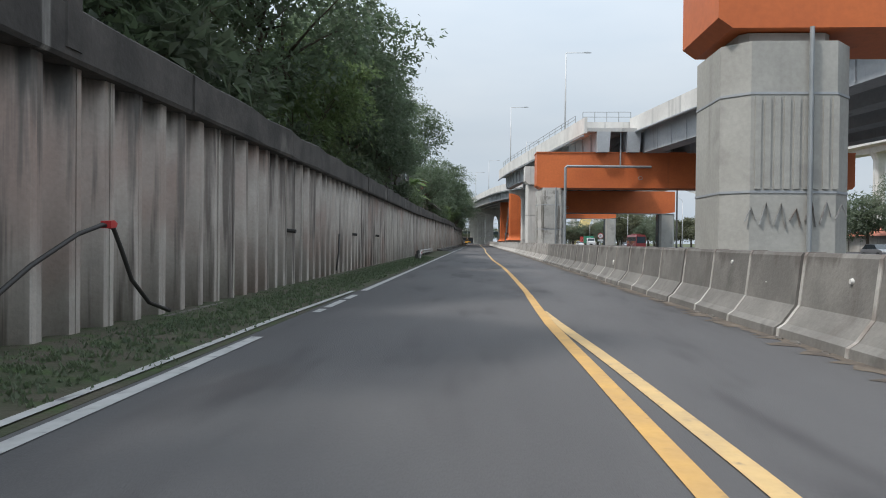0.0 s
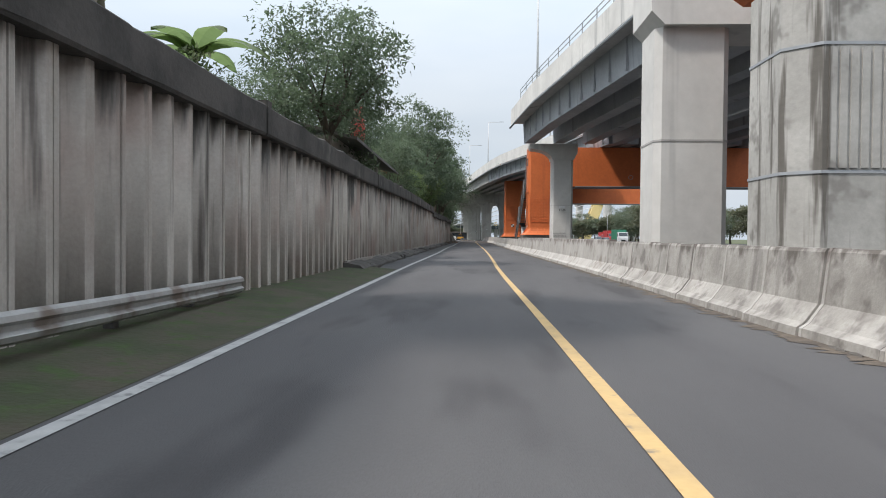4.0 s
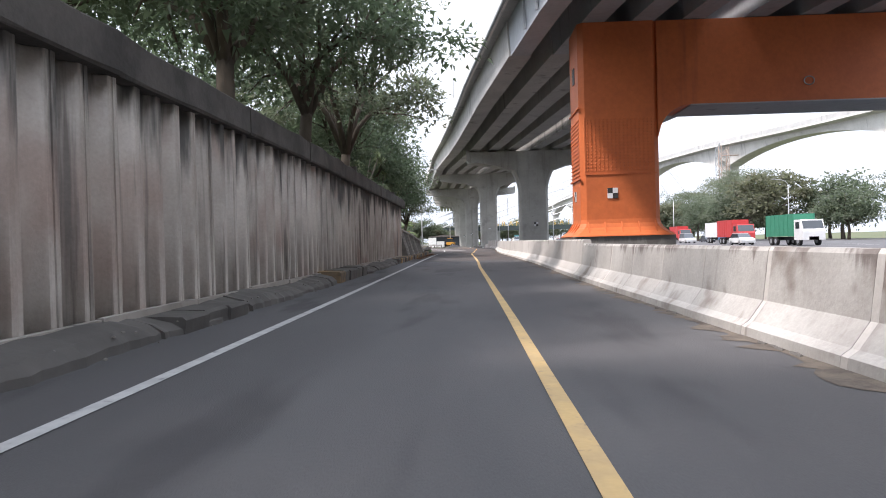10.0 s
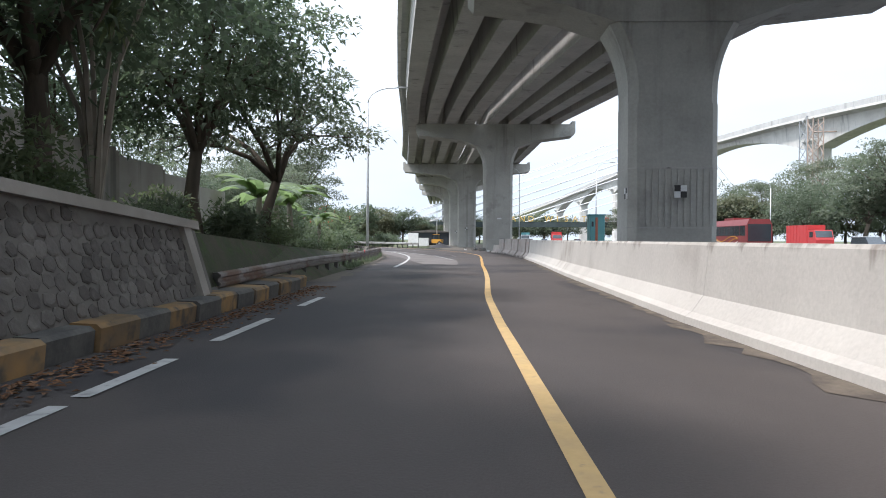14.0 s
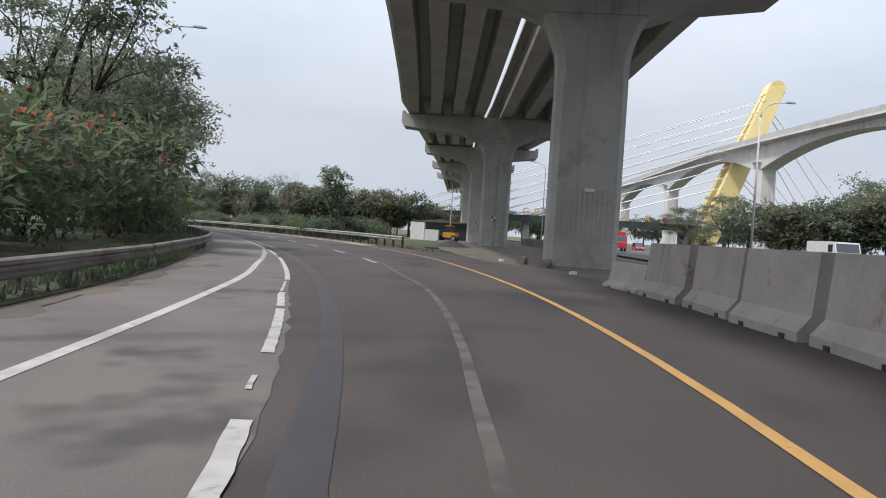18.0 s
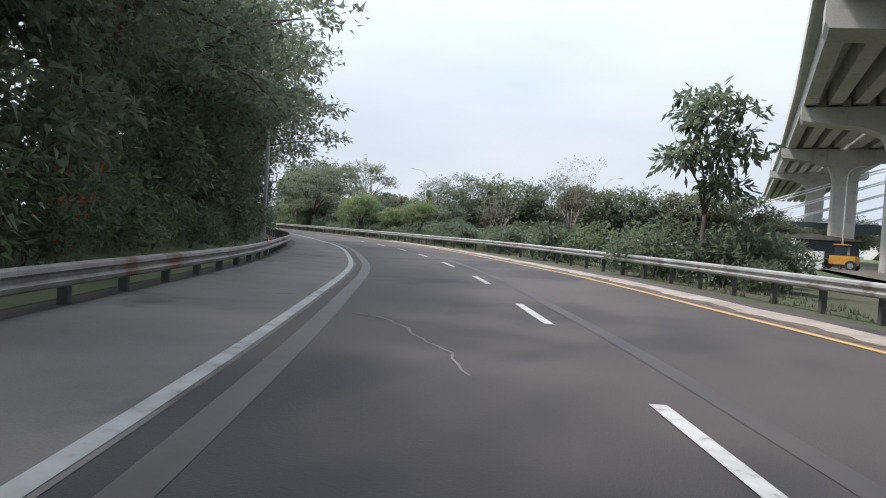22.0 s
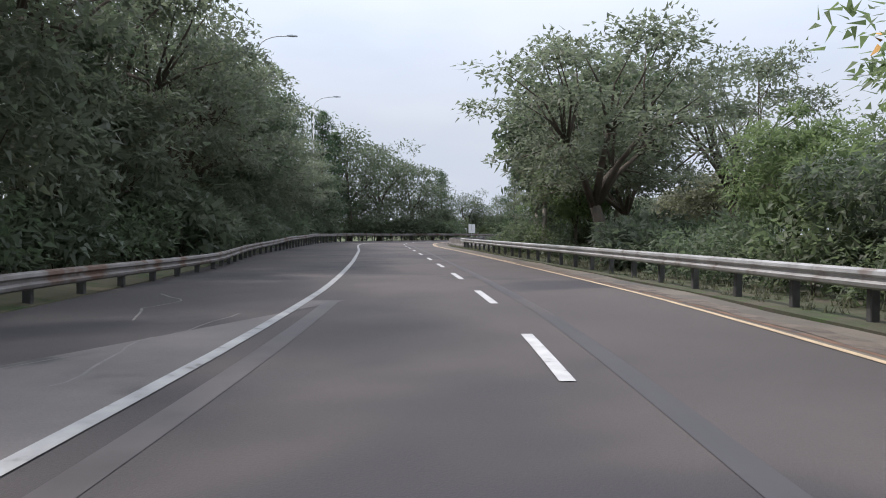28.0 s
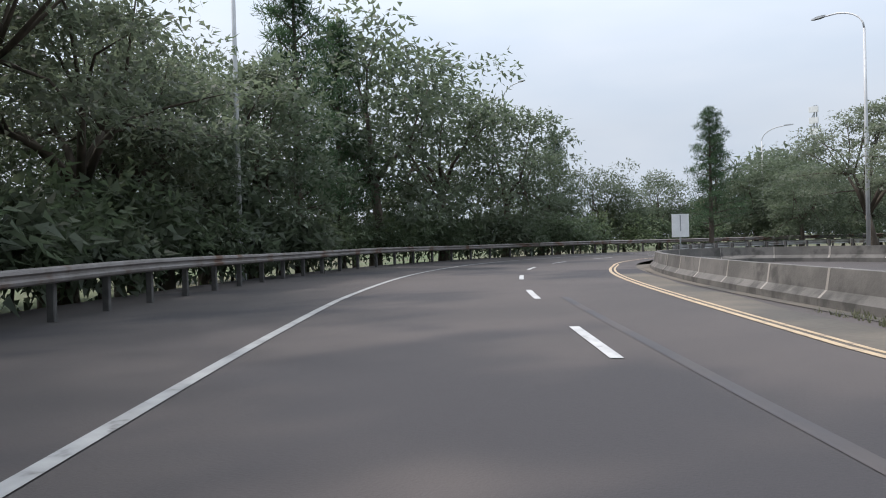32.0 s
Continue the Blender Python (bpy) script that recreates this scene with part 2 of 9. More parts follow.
BARRIER_STAIN = surf("barrier_stained", (0.43, 0.41, 0.38), (0.30, 0.285, 0.26), 1.3, 0.9, bump=0.45, bscale=14, spots=((0.20, 0.185, 0.17), 2.4, 0.5, 0.72), streak=((0.22, 0.205, 0.19), 2.2, 0.54, 0.72), drip=((0.15, 0.135, 0.12), 2.4, 0.85, 1.3), rand=0.06)
BLOCK_CONC = surf("block_concrete", (0.40, 0.36, 0.335), (0.32, 0.29, 0.27), 0.9, 0.88, bump=0.3, bscale=16, spots=((0.25, 0.17, 0.145), 1.6, 0.62, 0.74), streak=((0.22, 0.20, 0.185), 1.4, 0.58, 0.72), rand=0.08)
PIER_STREAK = surf("streaked_pier_concrete", (0.48, 0.47, 0.44), (0.38, 0.37, 0.345), 0.8, 0.9, bump=0.25, bscale=9, streak=((0.15, 0.14, 0.125), 2.6, 0.53, 0.63), spots=((0.27, 0.26, 0.24), 1.2, 0.56, 0.68))
MEDIAN_CONC = surf("median_concrete", (0.165, 0.155, 0.143), (0.105, 0.10, 0.092), 1.0, 0.92, bump=0.4, bscale=16, spots=((0.075, 0.072, 0.066), 1.3, 0.52, 0.68), streak=((0.25, 0.235, 0.215), 2.2, 0.62, 0.74), rand=0.08)
BARRIER_PALE = surf("barrier_pale", (0.47, 0.455, 0.425), (0.37, 0.35, 0.325), 0.7, 0.85, bump=0.3, bscale=16, spots=((0.23, 0.20, 0.175), 0.9, 0.54, 0.72), streak=((0.26, 0.235, 0.21), 1.3, 0.58, 0.7), drip=((0.19, 0.165, 0.15), 2.2, 0.75, 1.3), rand=0.05)
BARRIER_CLEAN = surf("barrier_plain", (0.50, 0.475, 0.44), (0.45, 0.425, 0.395), 0.5, 0.85, bump=0.15, bscale=16, spots=((0.30, 0.27, 0.24), 0.3, 0.58, 0.8), streak=((0.27, 0.245, 0.22), 0.4, 0.62, 0.8), drip=((0.25, 0.225, 0.2), 2.0, 0.9, 1.5), rand=0.05)
PIER = surf("pier_concrete", (0.42, 0.415, 0.385), (0.35, 0.345, 0.32), 0.45, 0.88, bump=0.2, bscale=9, streak=((0.26, 0.255, 0.235), 0.9, 0.56, 0.74), spots=((0.30, 0.295, 0.275), 0.5, 0.58, 0.72))
DECK = surf("deck_concrete", (0.48, 0.48, 0.465), (0.40, 0.40, 0.39), 0.3, 0.88, bump=0.15, bscale=5, streak=((0.24, 0.24, 0.23), 0.7, 0.58, 0.75))
PARAPET = surf("parapet_paint", (0.64, 0.63, 0.60), (0.54, 0.53, 0.505), 0.4, 0.8, bump=0.15, streak=((0.33, 0.33, 0.32), 0.8, 0.58, 0.75))
GIRDER = surf("girder_steel", (0.38, 0.40, 0.42), (0.31, 0.33, 0.35), 0.3, 0.6, bump=0.1, bscale=4, streak=((0.15, 0.16, 0.17), 0.9, 0.6, 0.78))
GIRDER_CONC = surf("girder_concrete", (0.44, 0.43, 0.41), (0.36, 0.35, 0.335), 0.3, 0.85, bump=0.15, bscale=5, streak=((0.20, 0.195, 0.185), 0.8, 0.58, 0.75))
ORANGE = surf("orange_paint", (0.60, 0.155, 0.045), (0.52, 0.13, 0.04), 0.35, 0.55, bump=0.08, bscale=5, streak=((0.42, 0.11, 0.04), 0.9, 0.6, 0.78), spec=0.4)
STONE = surf("rubble_stone", (0.122, 0.112, 0.102), (0.086, 0.079, 0.072), 2.0, 0.92, bump=0.5, bscale=20, island=0.3, rand=0.2)
MORTAR = surf("mortar", (0.17, 0.16, 0.145), (0.12, 0.11, 0.10), 1.5, 0.95, bump=0.4)
GRIT = surf("washed_grit", (0.085, 0.072, 0.062), (0.15, 0.125, 0.10), 2.5, 0.95, bump=0.6, bscale=40)
RIB = surf("rib_concrete", (0.33, 0.305, 0.275), (0.25, 0.23, 0.205), 1.0, 0.9, bump=0.25, spots=((0.2, 0.18, 0.16), 1.3, 0.58, 0.75))
GALV = surf("galvanised_steel", (0.44, 0.44, 0.43), (0.33, 0.325, 0.315), 1.0, 0.5, 0.55, 0.1, 12, spots=((0.21, 0.175, 0.15), 1.3, 0.52, 0.7))
RUSTY_RAIL = surf("dull_rail_steel", (0.26, 0.245, 0.235), (0.19, 0.172, 0.16), 1.0, 0.65, 0.35, 0.15, 12, spots=((0.15, 0.095, 0.07), 0.9, 0.5, 0.66))
RAIL_POST = surf("rail_post_steel", (0.13, 0.125, 0.12), (0.08, 0.078, 0.075), 3.0, 0.7, 0.4, 0.2)
POLE = surf("pole_steel", (0.56, 0.57, 0.57), (0.47, 0.48, 0.485), 1.0, 0.55, 0.12, 0.05)
BLACK_STEEL = surf("black_steel", (0.035, 0.037, 0.04), (0.055, 0.056, 0.058), 1.5, 0.55, 0.4, 0.1)
GREY_STEEL = surf("grey_steel", (0.36, 0.38, 0.39), (0.28, 0.30, 0.31), 1.0, 0.5, 0.4, 0.1)
BARK = surf("bark", (0.115, 0.095, 0.075), (0.07, 0.058, 0.047), 2.0, 0.95, bump=0.8, bscale=8, stretch=(2, 2, 0.5), local=True)
PALE_BARK = surf("pale_bark", (0.30, 0.27, 0.23), (0.21, 0.185, 0.155), 2.0, 0.95, bump=0.5, bscale=8, local=True)


def leafy(name, c1, c2, rough=0.58):
    m = surf(name, c1, c2, 0.35, rough, bump=0.0, island=0.32, rand=0.18, local=True, spec=0.32)
    n, l = m.node_tree.nodes, m.node_tree.links
    b = n["Principled BSDF"]
    tr = n.new("ShaderNodeBsdfTranslucent")
    tr.inputs["Color"].default_value = (c2[0] * 1.9, c2[1] * 2.1, c2[2] * 1.9, 1)
    ad = n.new("ShaderNodeMixShader")
    ad.inputs[0].default_value = 0.38
    l.new(b.outputs[0], ad.inputs[1])
    l.new(tr.outputs[0], ad.inputs[2])
    l.new(ad.outputs[0], n["Material Output"].inputs["Surface"])
    return m


LEAF_MANGO = leafy("mango_leaf", (0.072, 0.093, 0.066), (0.10, 0.124, 0.08))
LEAF_RAIN = leafy("rain_tree_leaf", (0.096, 0.11, 0.082), (0.13, 0.142, 0.10))
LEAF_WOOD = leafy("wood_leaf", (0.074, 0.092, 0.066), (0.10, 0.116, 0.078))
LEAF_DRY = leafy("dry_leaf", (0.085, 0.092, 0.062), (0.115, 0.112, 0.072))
LEAF_LIGHT = leafy("light_leaf", (0.096, 0.13, 0.06), (0.135, 0.17, 0.08))
LEAF_PINE = leafy("needle_leaf", (0.034, 0.062, 0.034), (0.05, 0.08, 0.042))
LEAF_BANANA = leafy("banana_leaf", (0.105, 0.145, 0.06), (0.14, 0.18, 0.08), 0.45)
LEAF_DRAC = leafy("dracaena_leaf", (0.10, 0.14, 0.07), (0.17, 0.19, 0.11), 0.5)
LEAF_BUSH = leafy("bush_leaf", (0.068, 0.090, 0.056), (0.096, 0.118, 0.072))
LEAF_SCRUB = leafy("scrub_leaf", (0.082, 0.104, 0.06), (0.112, 0.134, 0.074))
PETAL_RED = leafy("red_petal", (0.26, 0.06, 0.045), (0.32, 0.10, 0.06))
PETAL_PINK = leafy("pink_petal", (0.55, 0.20, 0.22), (0.5, 0.28, 0.28))
LITTER = surf("dry_litter", (0.20, 0.10, 0.05), (0.13, 0.075, 0.045), 3.0, 0.95, bump=0.2, island=0.4)
ROOF_TILE = surf("roof_tile", (0.42, 0.15, 0.09), (0.33, 0.12, 0.08), 1.0, 0.85, bump=0.4, stretch=(1, 1, 1))
HOUSE_MOULD = surf("mouldy_house_wall", (0.105, 0.10, 0.092), (0.066, 0.063, 0.058), 0.5, 0.93, bump=0.3, bscale=10, streak=((0.055, 0.053, 0.05), 0.9, 0.5, 0.7), spots=((0.24, 0.23, 0.21), 0.7, 0.6, 0.75))
ROOF_DARK = surf("dark_roof_sheet", (0.10, 0.095, 0.09), (0.14, 0.13, 0.12), 0.8, 0.8, bump=0.2)
PLASTER = surf("wall_plaster", (0.42, 0.40, 0.37), (0.33, 0.31, 0.285), 0.6, 0.92, bump=0.2, streak=((0.2, 0.19, 0.175), 0.9, 0.55, 0.72))
HOIST = surf("faded_hoist_paint", (0.42, 0.33, 0.27), (0.34, 0.27, 0.23), 0.5, 0.7, bump=0.05)
YELLOW_PYLON = surf("yellow_pylon_paint", (0.78, 0.63, 0.29), (0.72, 0.58, 0.27), 0.1, 0.55, bump=0.05)
CABLE = plain("white_cable", (0.72, 0.73, 0.74), 0.5)
RUBBER = plain("rubber", (0.025, 0.025, 0.026), 0.8)
GLASS = plain("tinted_glass", (0.03, 0.038, 0.045), 0.08, 0.0, 0.8)
GOLD = plain("gold_letter", (0.62, 0.42, 0.12), 0.45, 0.3)
SIGN_WHITE = plain("sign_white", (0.72, 0.73, 0.73), 0.5)
SIGN_BLACK = plain("sign_black", (0.03, 0.03, 0.03), 0.6)
RED = plain("red_paint", (0.45, 0.045, 0.045), 0.4)
TANK_RED = plain("red_tank_plastic", (0.55, 0.07, 0.06), 0.45)
BLUE = plain("blue_paint", (0.06, 0.22, 0.42), 0.45)
FASCIA = surf("dark_fascia", (0.05, 0.068, 0.066), (0.038, 0.05, 0.05), 0.4, 0.6, bump=0.05)
TEAL = plain("teal_paint", (0.10, 0.28, 0.29), 0.5)
GREEN_TARP = plain("green_tarpaulin", (0.03, 0.20, 0.12), 0.7)
VAN_WHITE = plain("vehicle_white", (0.66, 0.67, 0.67), 0.35)
SILVER = plain("vehicle_silver", (0.36, 0.37, 0.39), 0.3, 0.5)
DARK_PAINT = plain("vehicle_dark", (0.035, 0.042, 0.05), 0.25)
MAROON = plain("bus_maroon", (0.20, 0.03, 0.03), 0.35)
AMBER = plain("amber_paint", (0.55, 0.28, 0.04), 0.45)
NET = surf("dark_net", (0.045, 0.048, 0.05), (0.07, 0.072, 0.075), 6.0, 0.9, bump=0.3)
# fine mesh: half of it open
_nt = NET.node_tree
_clear, _half = _nt.nodes.new("ShaderNodeBsdfTransparent"), _nt.nodes.new("ShaderNodeMixShader")
_half.inputs[0].default_value = 0.5
_nt.links.new(_nt.nodes["Principled BSDF"].outputs[0], _half.inputs[1])
_nt.links.new(_clear.outputs[0], _half.inputs[2])
_nt.links.new(_half.outputs[0], _nt.nodes["Material Output"].inputs["Surface"])
RED_DOT = plain("red_reflector", (0.5, 0.04, 0.04), 0.3)
HOSE = plain("black_hose", (0.03, 0.028, 0.026), 0.6)

# ---------------------------------------------------------------- mesh helpers


def mesh(name, verts, faces, mat, smooth=False):
    me = bpy.data.meshes.new(name)
    me.from_pydata([tuple(v) for v in verts], [], [tuple(f) for f in faces])
    me.materials.append(mat)
    if smooth:
        for p in me.polygons:
            p.use_smooth = True
    me.update()
    return me


def part(name, data, mat, parent, label=""):
    """Links a mesh or a bmesh as one mesh object under a thing or a part."""
    if isinstance(data, bmesh.types.BMesh):
        me = bpy.data.meshes.new(name)
        data.normal_update()
        data.to_mesh(me)
        data.free()
        me.materials.append(mat)
        data = me
    ob = new(name, data)
    ob.parent = parent
    if label:
        ob["label"] = label
    return ob


def thing(name, label, category, group="", kind="", at=None):
    ob = new(name)
    ob.empty_display_size = 0.2
    if at is not None:
        ob.matrix_world = at
    return tagged(ob, label, category, group, kind)


class Soup:
    """Collects simple solids into one mesh."""

    def __init__(self):
        self.v, self.f = [], []

    def add(self, vs, fs):
        k = len(self.v)
        self.v += [tuple(v) for v in vs]
        self.f += [tuple(i + k for i in f) for f in fs]
        return self

    def box(self, x0, x1, y0, y1, z0, z1, ch=0.0):
        if ch <= 0:
            self.add([(x0, y0, z0), (x1, y0, z0), (x1, y1, z0), (x0, y1, z0), (x0, y0, z1), (x1, y0, z1), (x1, y1, z1), (x0, y1, z1)],
                     [(0, 3, 2, 1), (4, 5, 6, 7), (0, 1, 5, 4), (1, 2, 6, 5), (2, 3, 7, 6), (3, 0, 4, 7)])
        else:
            o = [(x0 + ch, y0), (x1 - ch, y0), (x1, y0 + ch), (x1, y1 - ch), (x1 - ch, y1), (x0 + ch, y1), (x0, y1 - ch), (x0, y0 + ch)]
            self.prism(o, z0, z1)
        return self

    def prism(self, outline, z0, z1, scale_top=1.0):
        n = len(outline)
        cx, cy = sum(p[0] for p in outline) / n, sum(p[1] for p in outline) / n
        top = [(cx + (p[0] - cx) * scale_top, cy + (p[1] - cy) * scale_top) for p in outline]
        self.add([(*p, z0) for p in outline] + [(*p, z1) for p in top],
                 [tuple(range(n))[::-1], tuple(range(n, 2 * n))] + [(i, (i + 1) % n, n + (i + 1) % n, n + i) for i in range(n)])
        return self

    def loft(self, rings, caps=True):
        n = len(rings[0])
        k = len(self.v)
        for r in rings:
            self.v += [tuple(p) for p in r]
        for a in range(len(rings) - 1):
            for i in range(n):
                j = (i + 1) % n
                self.f.append((k + a * n + i, k + a * n + j, k + (a + 1) * n + j, k + (a + 1) * n + i))
        if caps:
            self.f.append(tuple(range(k, k + n))[::-1])
            self.f.append(tuple(range(k + (len(rings) - 1) * n, k + len(rings) * n)))
        return self

    def tube(self, pts, radii, sides=6, caps=True):
        pts = [Vector(p) for p in pts]
        if not hasattr(radii, "__len__"):
            radii = [radii] * len(pts)
        rings = []
        for i, p in enumerate(pts):
            d = (pts[min(i + 1, len(pts) - 1)] - pts[max(i - 1, 0)]).normalized()
            a = d.orthogonal().normalized() if i == 0 else (prev - d * prev.dot(d)).normalized()
            prev = a
            b = d.cross(a)
            rings.append([p + (a * math.cos(q) + b * math.sin(q)) * radii[i] for q in (2 * math.pi * k / sides for k in range(sides))])
        return self.loft(rings, caps)

    def quad(self, a, b, c, d):
        return self.add([a, b, c, d], [(0, 1, 2, 3)])

    def mesh(self, name, mat, smooth=False):
        return mesh(name, self.v, self.f, mat, smooth)


# ---------------------------------------------------------------- the road's line
REF = [(0, -60), (0, -20), (0, 40), (0, 100), (0, 160), (0, 213), (-0.05, 240), (-0.17, 259.3), (-0.75, 276.4), (-2.25, 288), (-4.95, 298.5), (-8.8, 309.3),
       (-13.4, 319.6), (-18.8, 330.1), (-24.9, 340.8), (-35.2, 355.9), (-45.1, 367.6), (-54.0, 376.9), (-63.3, 385.4), (-73.6, 393.7), (-85.0, 402.4), (-96.5, 411.1),
       (-108.0, 419.6), (-117.8, 427.2), (-125.0, 433.8), (-130.5, 440.8), (-134.0, 448.3), (-135.5, 456.5), (-134.5, 465), (-130.5, 473), (-123.5, 479.5), (-114, 483.5), (-102, 485), (-80, 484), (-50, 482)]


def _curve(points, step=1.0):
    P = np.array(points, float)
    P = np.vstack([2 * P[0] - P[1], P, 2 * P[-1] - P[-2]])
    out = []
    for i in range(1, len(P) - 2):
        n = max(2, int(np.linalg.norm(P[i + 1] - P[i]) / step))
        for k in range(n):
            u = k / n
            out.append(0.5 * (2 * P[i] + (P[i + 1] - P[i - 1]) * u + (2 * P[i - 1] - 5 * P[i] + 4 * P[i + 1] - P[i + 2]) * u * u + (3 * P[i] - P[i - 1] - 3 * P[i + 1] + P[i + 2]) * u ** 3))
    out.append(P[-2])
    out = np.array(out)
    s = np.r_[0, np.cumsum(np.linalg.norm(np.diff(out, axis=0), axis=1))]
    return out, s


_RP, _RS = _curve(REF)
_RS = _RS + REF[0][1]
_RT = np.gradient(_RP, _RS, axis=0)
_RT /= np.linalg.norm(_RT, axis=1)[:, None]
S_END = float(_RS[-1])


def at(s, u, z=0.0):
    """The place s metres along the road's line and u metres to its right."""
    x, y = np.interp(s, _RS, _RP[:, 0]), np.interp(s, _RS, _RP[:, 1])
    tx, ty = np.interp(s, _RS, _RT[:, 0]), np.interp(s, _RS, _RT[:, 1])
    return (float(x + ty * u), float(y - tx * u), z)


def heading(s):
    """The road's turn to the left from +y at s, in radians."""
    return math.atan2(-float(np.interp(s, _RS, _RT[:, 0])), float(np.interp(s, _RS, _RT[:, 1])))


def tab(t):
    xs, ys = [p[0] for p in t], [p[1] for p in t]
    return lambda s: float(np.interp(s, xs, ys))


def ribbon(name, s0, s1, left, right, z, mat, step=2.0):
    """A flat strip along the road between two offsets (numbers or functions of s)."""
    lf = left if callable(left) else (lambda s: left)
    rf = right if callable(right) else (lambda s: right)
    n = max(1, int(round((s1 - s0) / step)))
    v, f = [], []
    for k in range(n + 1):
        s = s0 + (s1 - s0) * k / n
        v += [at(s, lf(s), z), at(s, rf(s), z)]
    f = [(2 * k, 2 * k + 1, 2 * k + 3, 2 * k + 2) for k in range(n)]
    return mesh(name, v, f, mat)


def sweep(name, profile, stations, mat, du=0.0, smooth=False):
    """Carries a closed profile of (u, z) along the road."""
    duf = du if callable(du) else (lambda s: du)
    rings = [[at(s, u + duf(s), z) for u, z in profile] for s in stations]
    return Soup().loft(rings).mesh(name, mat, smooth)


def struct(name, me, label="", category=""):
    return tagged(new(name, me), label, category, "", "structure")


# ---------------------------------------------------------------- ground and road surfaces
struct("ground", mesh("ground", [(-2500, -1500, -0.62), (2500, -1500, -0.62), (2500, 3000, -0.62), (-2500, 3000, -0.62)], [(0, 1, 2, 3)], LAND), "green and brown open land", "ground")

white_u = tab([(-60, -3.08), (105, -3.09), (118, -3.0), (128, -2.96), (140, -3.06), (162, -3.12), (174, -3.0), (185, -3.0), (200, -3.08), (216, -3.17), (234, -3.17), (252, -3.0), (265, -2.82), (275, -2.88), (284, -2.98), (289, -2.92), (293, -2.74), (298, -2.64), (306, -2.22), (312, -1.93), (320, -1.82), (345, -1.75), (358, -2.0), (372, -2.5), (390, -2.53), (405, -2.14),
               (415, -1.89), (430, -1.92), (447, -2.17), (458, -2.4), (463, -2.55), (470, -2.66), (485, -2.5), (640, -2.4)])
yellow_u = tab([(-60, 1.05), (20, 1.02), (24, 1.0), (28, 0.96), (31, 1.0), (35, 1.08), (45, 1.11), (52, 1.09), (58, 0.98), (65, 0.86), (85, 0.8), (95, 0.75), (103, 0.76), (108, 0.82), (114, 0.87), (120, 0.91), (128, 0.94), (142, 0.97), (150, 0.93), (158, 0.91), (165, 0.84), (180, 0.83), (190, 0.78), (203, 0.69), (212, 0.74), (220, 0.7), (231, 0.6), (238, 0.55), (243, 0.58), (250, 0.88), (262, 1.26), (270, 1.68), (276, 2.14), (282, 2.78), (290, 3.6), (300, 4.7), (308, 5.6), (318, 6.3),
                (328, 6.5), (336, 6.2), (345, 6.0), (355, 5.5), (365, 5.25), (386, 4.8), (398, 4.55), (413, 4.97), (430, 4.85), (444, 4.72), (452, 4.62), (462, 4.5), (470, 4.9), (478, 5.2), (488, 5.6), (500, 5.4), (640, 5.0)])
left_u = tab([(-60, -3.6), (100, -3.6), (108, -4.1), (226, -4.1), (250, -4.3), (262, -4.6), (275, -4.9), (300, -4.75), (318, -4.9), (340, -5.1), (372, -5.7), (395, -6.0), (418, -6.6), (440, -8.0), (465, -9.5), (490, -8.5), (640, -8.0)])
barrier_u = tab([(-60, 3.95), (100, 4.05), (140, 3.75), (190, 3.55), (205, 3.75), (220, 3.65), (238, 3.4), (252, 3.7), (262, 4.2), (272, 4.7), (282, 5.4), (294, 7.2)])
right_u = tab([(-60, 4.6), (250, 4.6), (262, 5.0), (275, 5.6), (290, 8.0), (300, 8.6), (318, 8.6), (345, 8.2), (365, 6.3), (390, 5.7), (420, 6.0), (450, 6.0), (470, 6.6), (640, 6.6)])
grey_u = tab([(262, 0.0), (263.5, 0.08), (269.5, 0.15), (271.5, 0.02), (273.5, -0.3), (276, -0.55), (280.75, -0.85), (283.5, -1.1), (290, -1.65), (300, -1.85), (312, -1.95), (320, -1.7), (345, -1.6), (372, -2.3), (390, -2.4), (415, -1.9), (447, -2.0), (470, -2.6), (640, -2.4)])

road = thing("road", "dark grey asphalt ramp road with painted lines", "road", kind="structure")
part("asphalt_surface", ribbon("asphalt_surface", -60, 214, lambda s: left_u(s) - 0.4, right_u, 0.0, ASPHALT), ASPHALT, road)
part("worn_asphalt_surface", ribbon("worn_asphalt_surface", 214, S_END, lambda s: left_u(s) - 0.4, right_u, 0.0, ASPHALT_BROWN), ASPHALT_BROWN, road, "brownish worn asphalt")
pale_left = tab([(262.6, -0.35), (263.1, -0.8), (263.5, -1.75), (264.6, -1.98), (266.7, -2.3), (269.5, -2.67), (273, -3.15), (284, -4.35), (290, -4.6)])
part("pale_shoulder", ribbon("pale_shoulder", 262.6, 412, lambda s: max(left_u(s) + 0.3, pale_left(s)) + max(0.0, s - 404) * 0.42 + 0.05 * math.sin(s * 5.1) * (s < 284), lambda s: grey_u(s) + (0.03 * math.sin(s * 7.3) + 0.02 * math.sin(s * 17.0)) * (s < 290), 0.005, ASPHALT_OLD, 0.5), ASPHALT_OLD, road, "pale grey old shoulder paving")
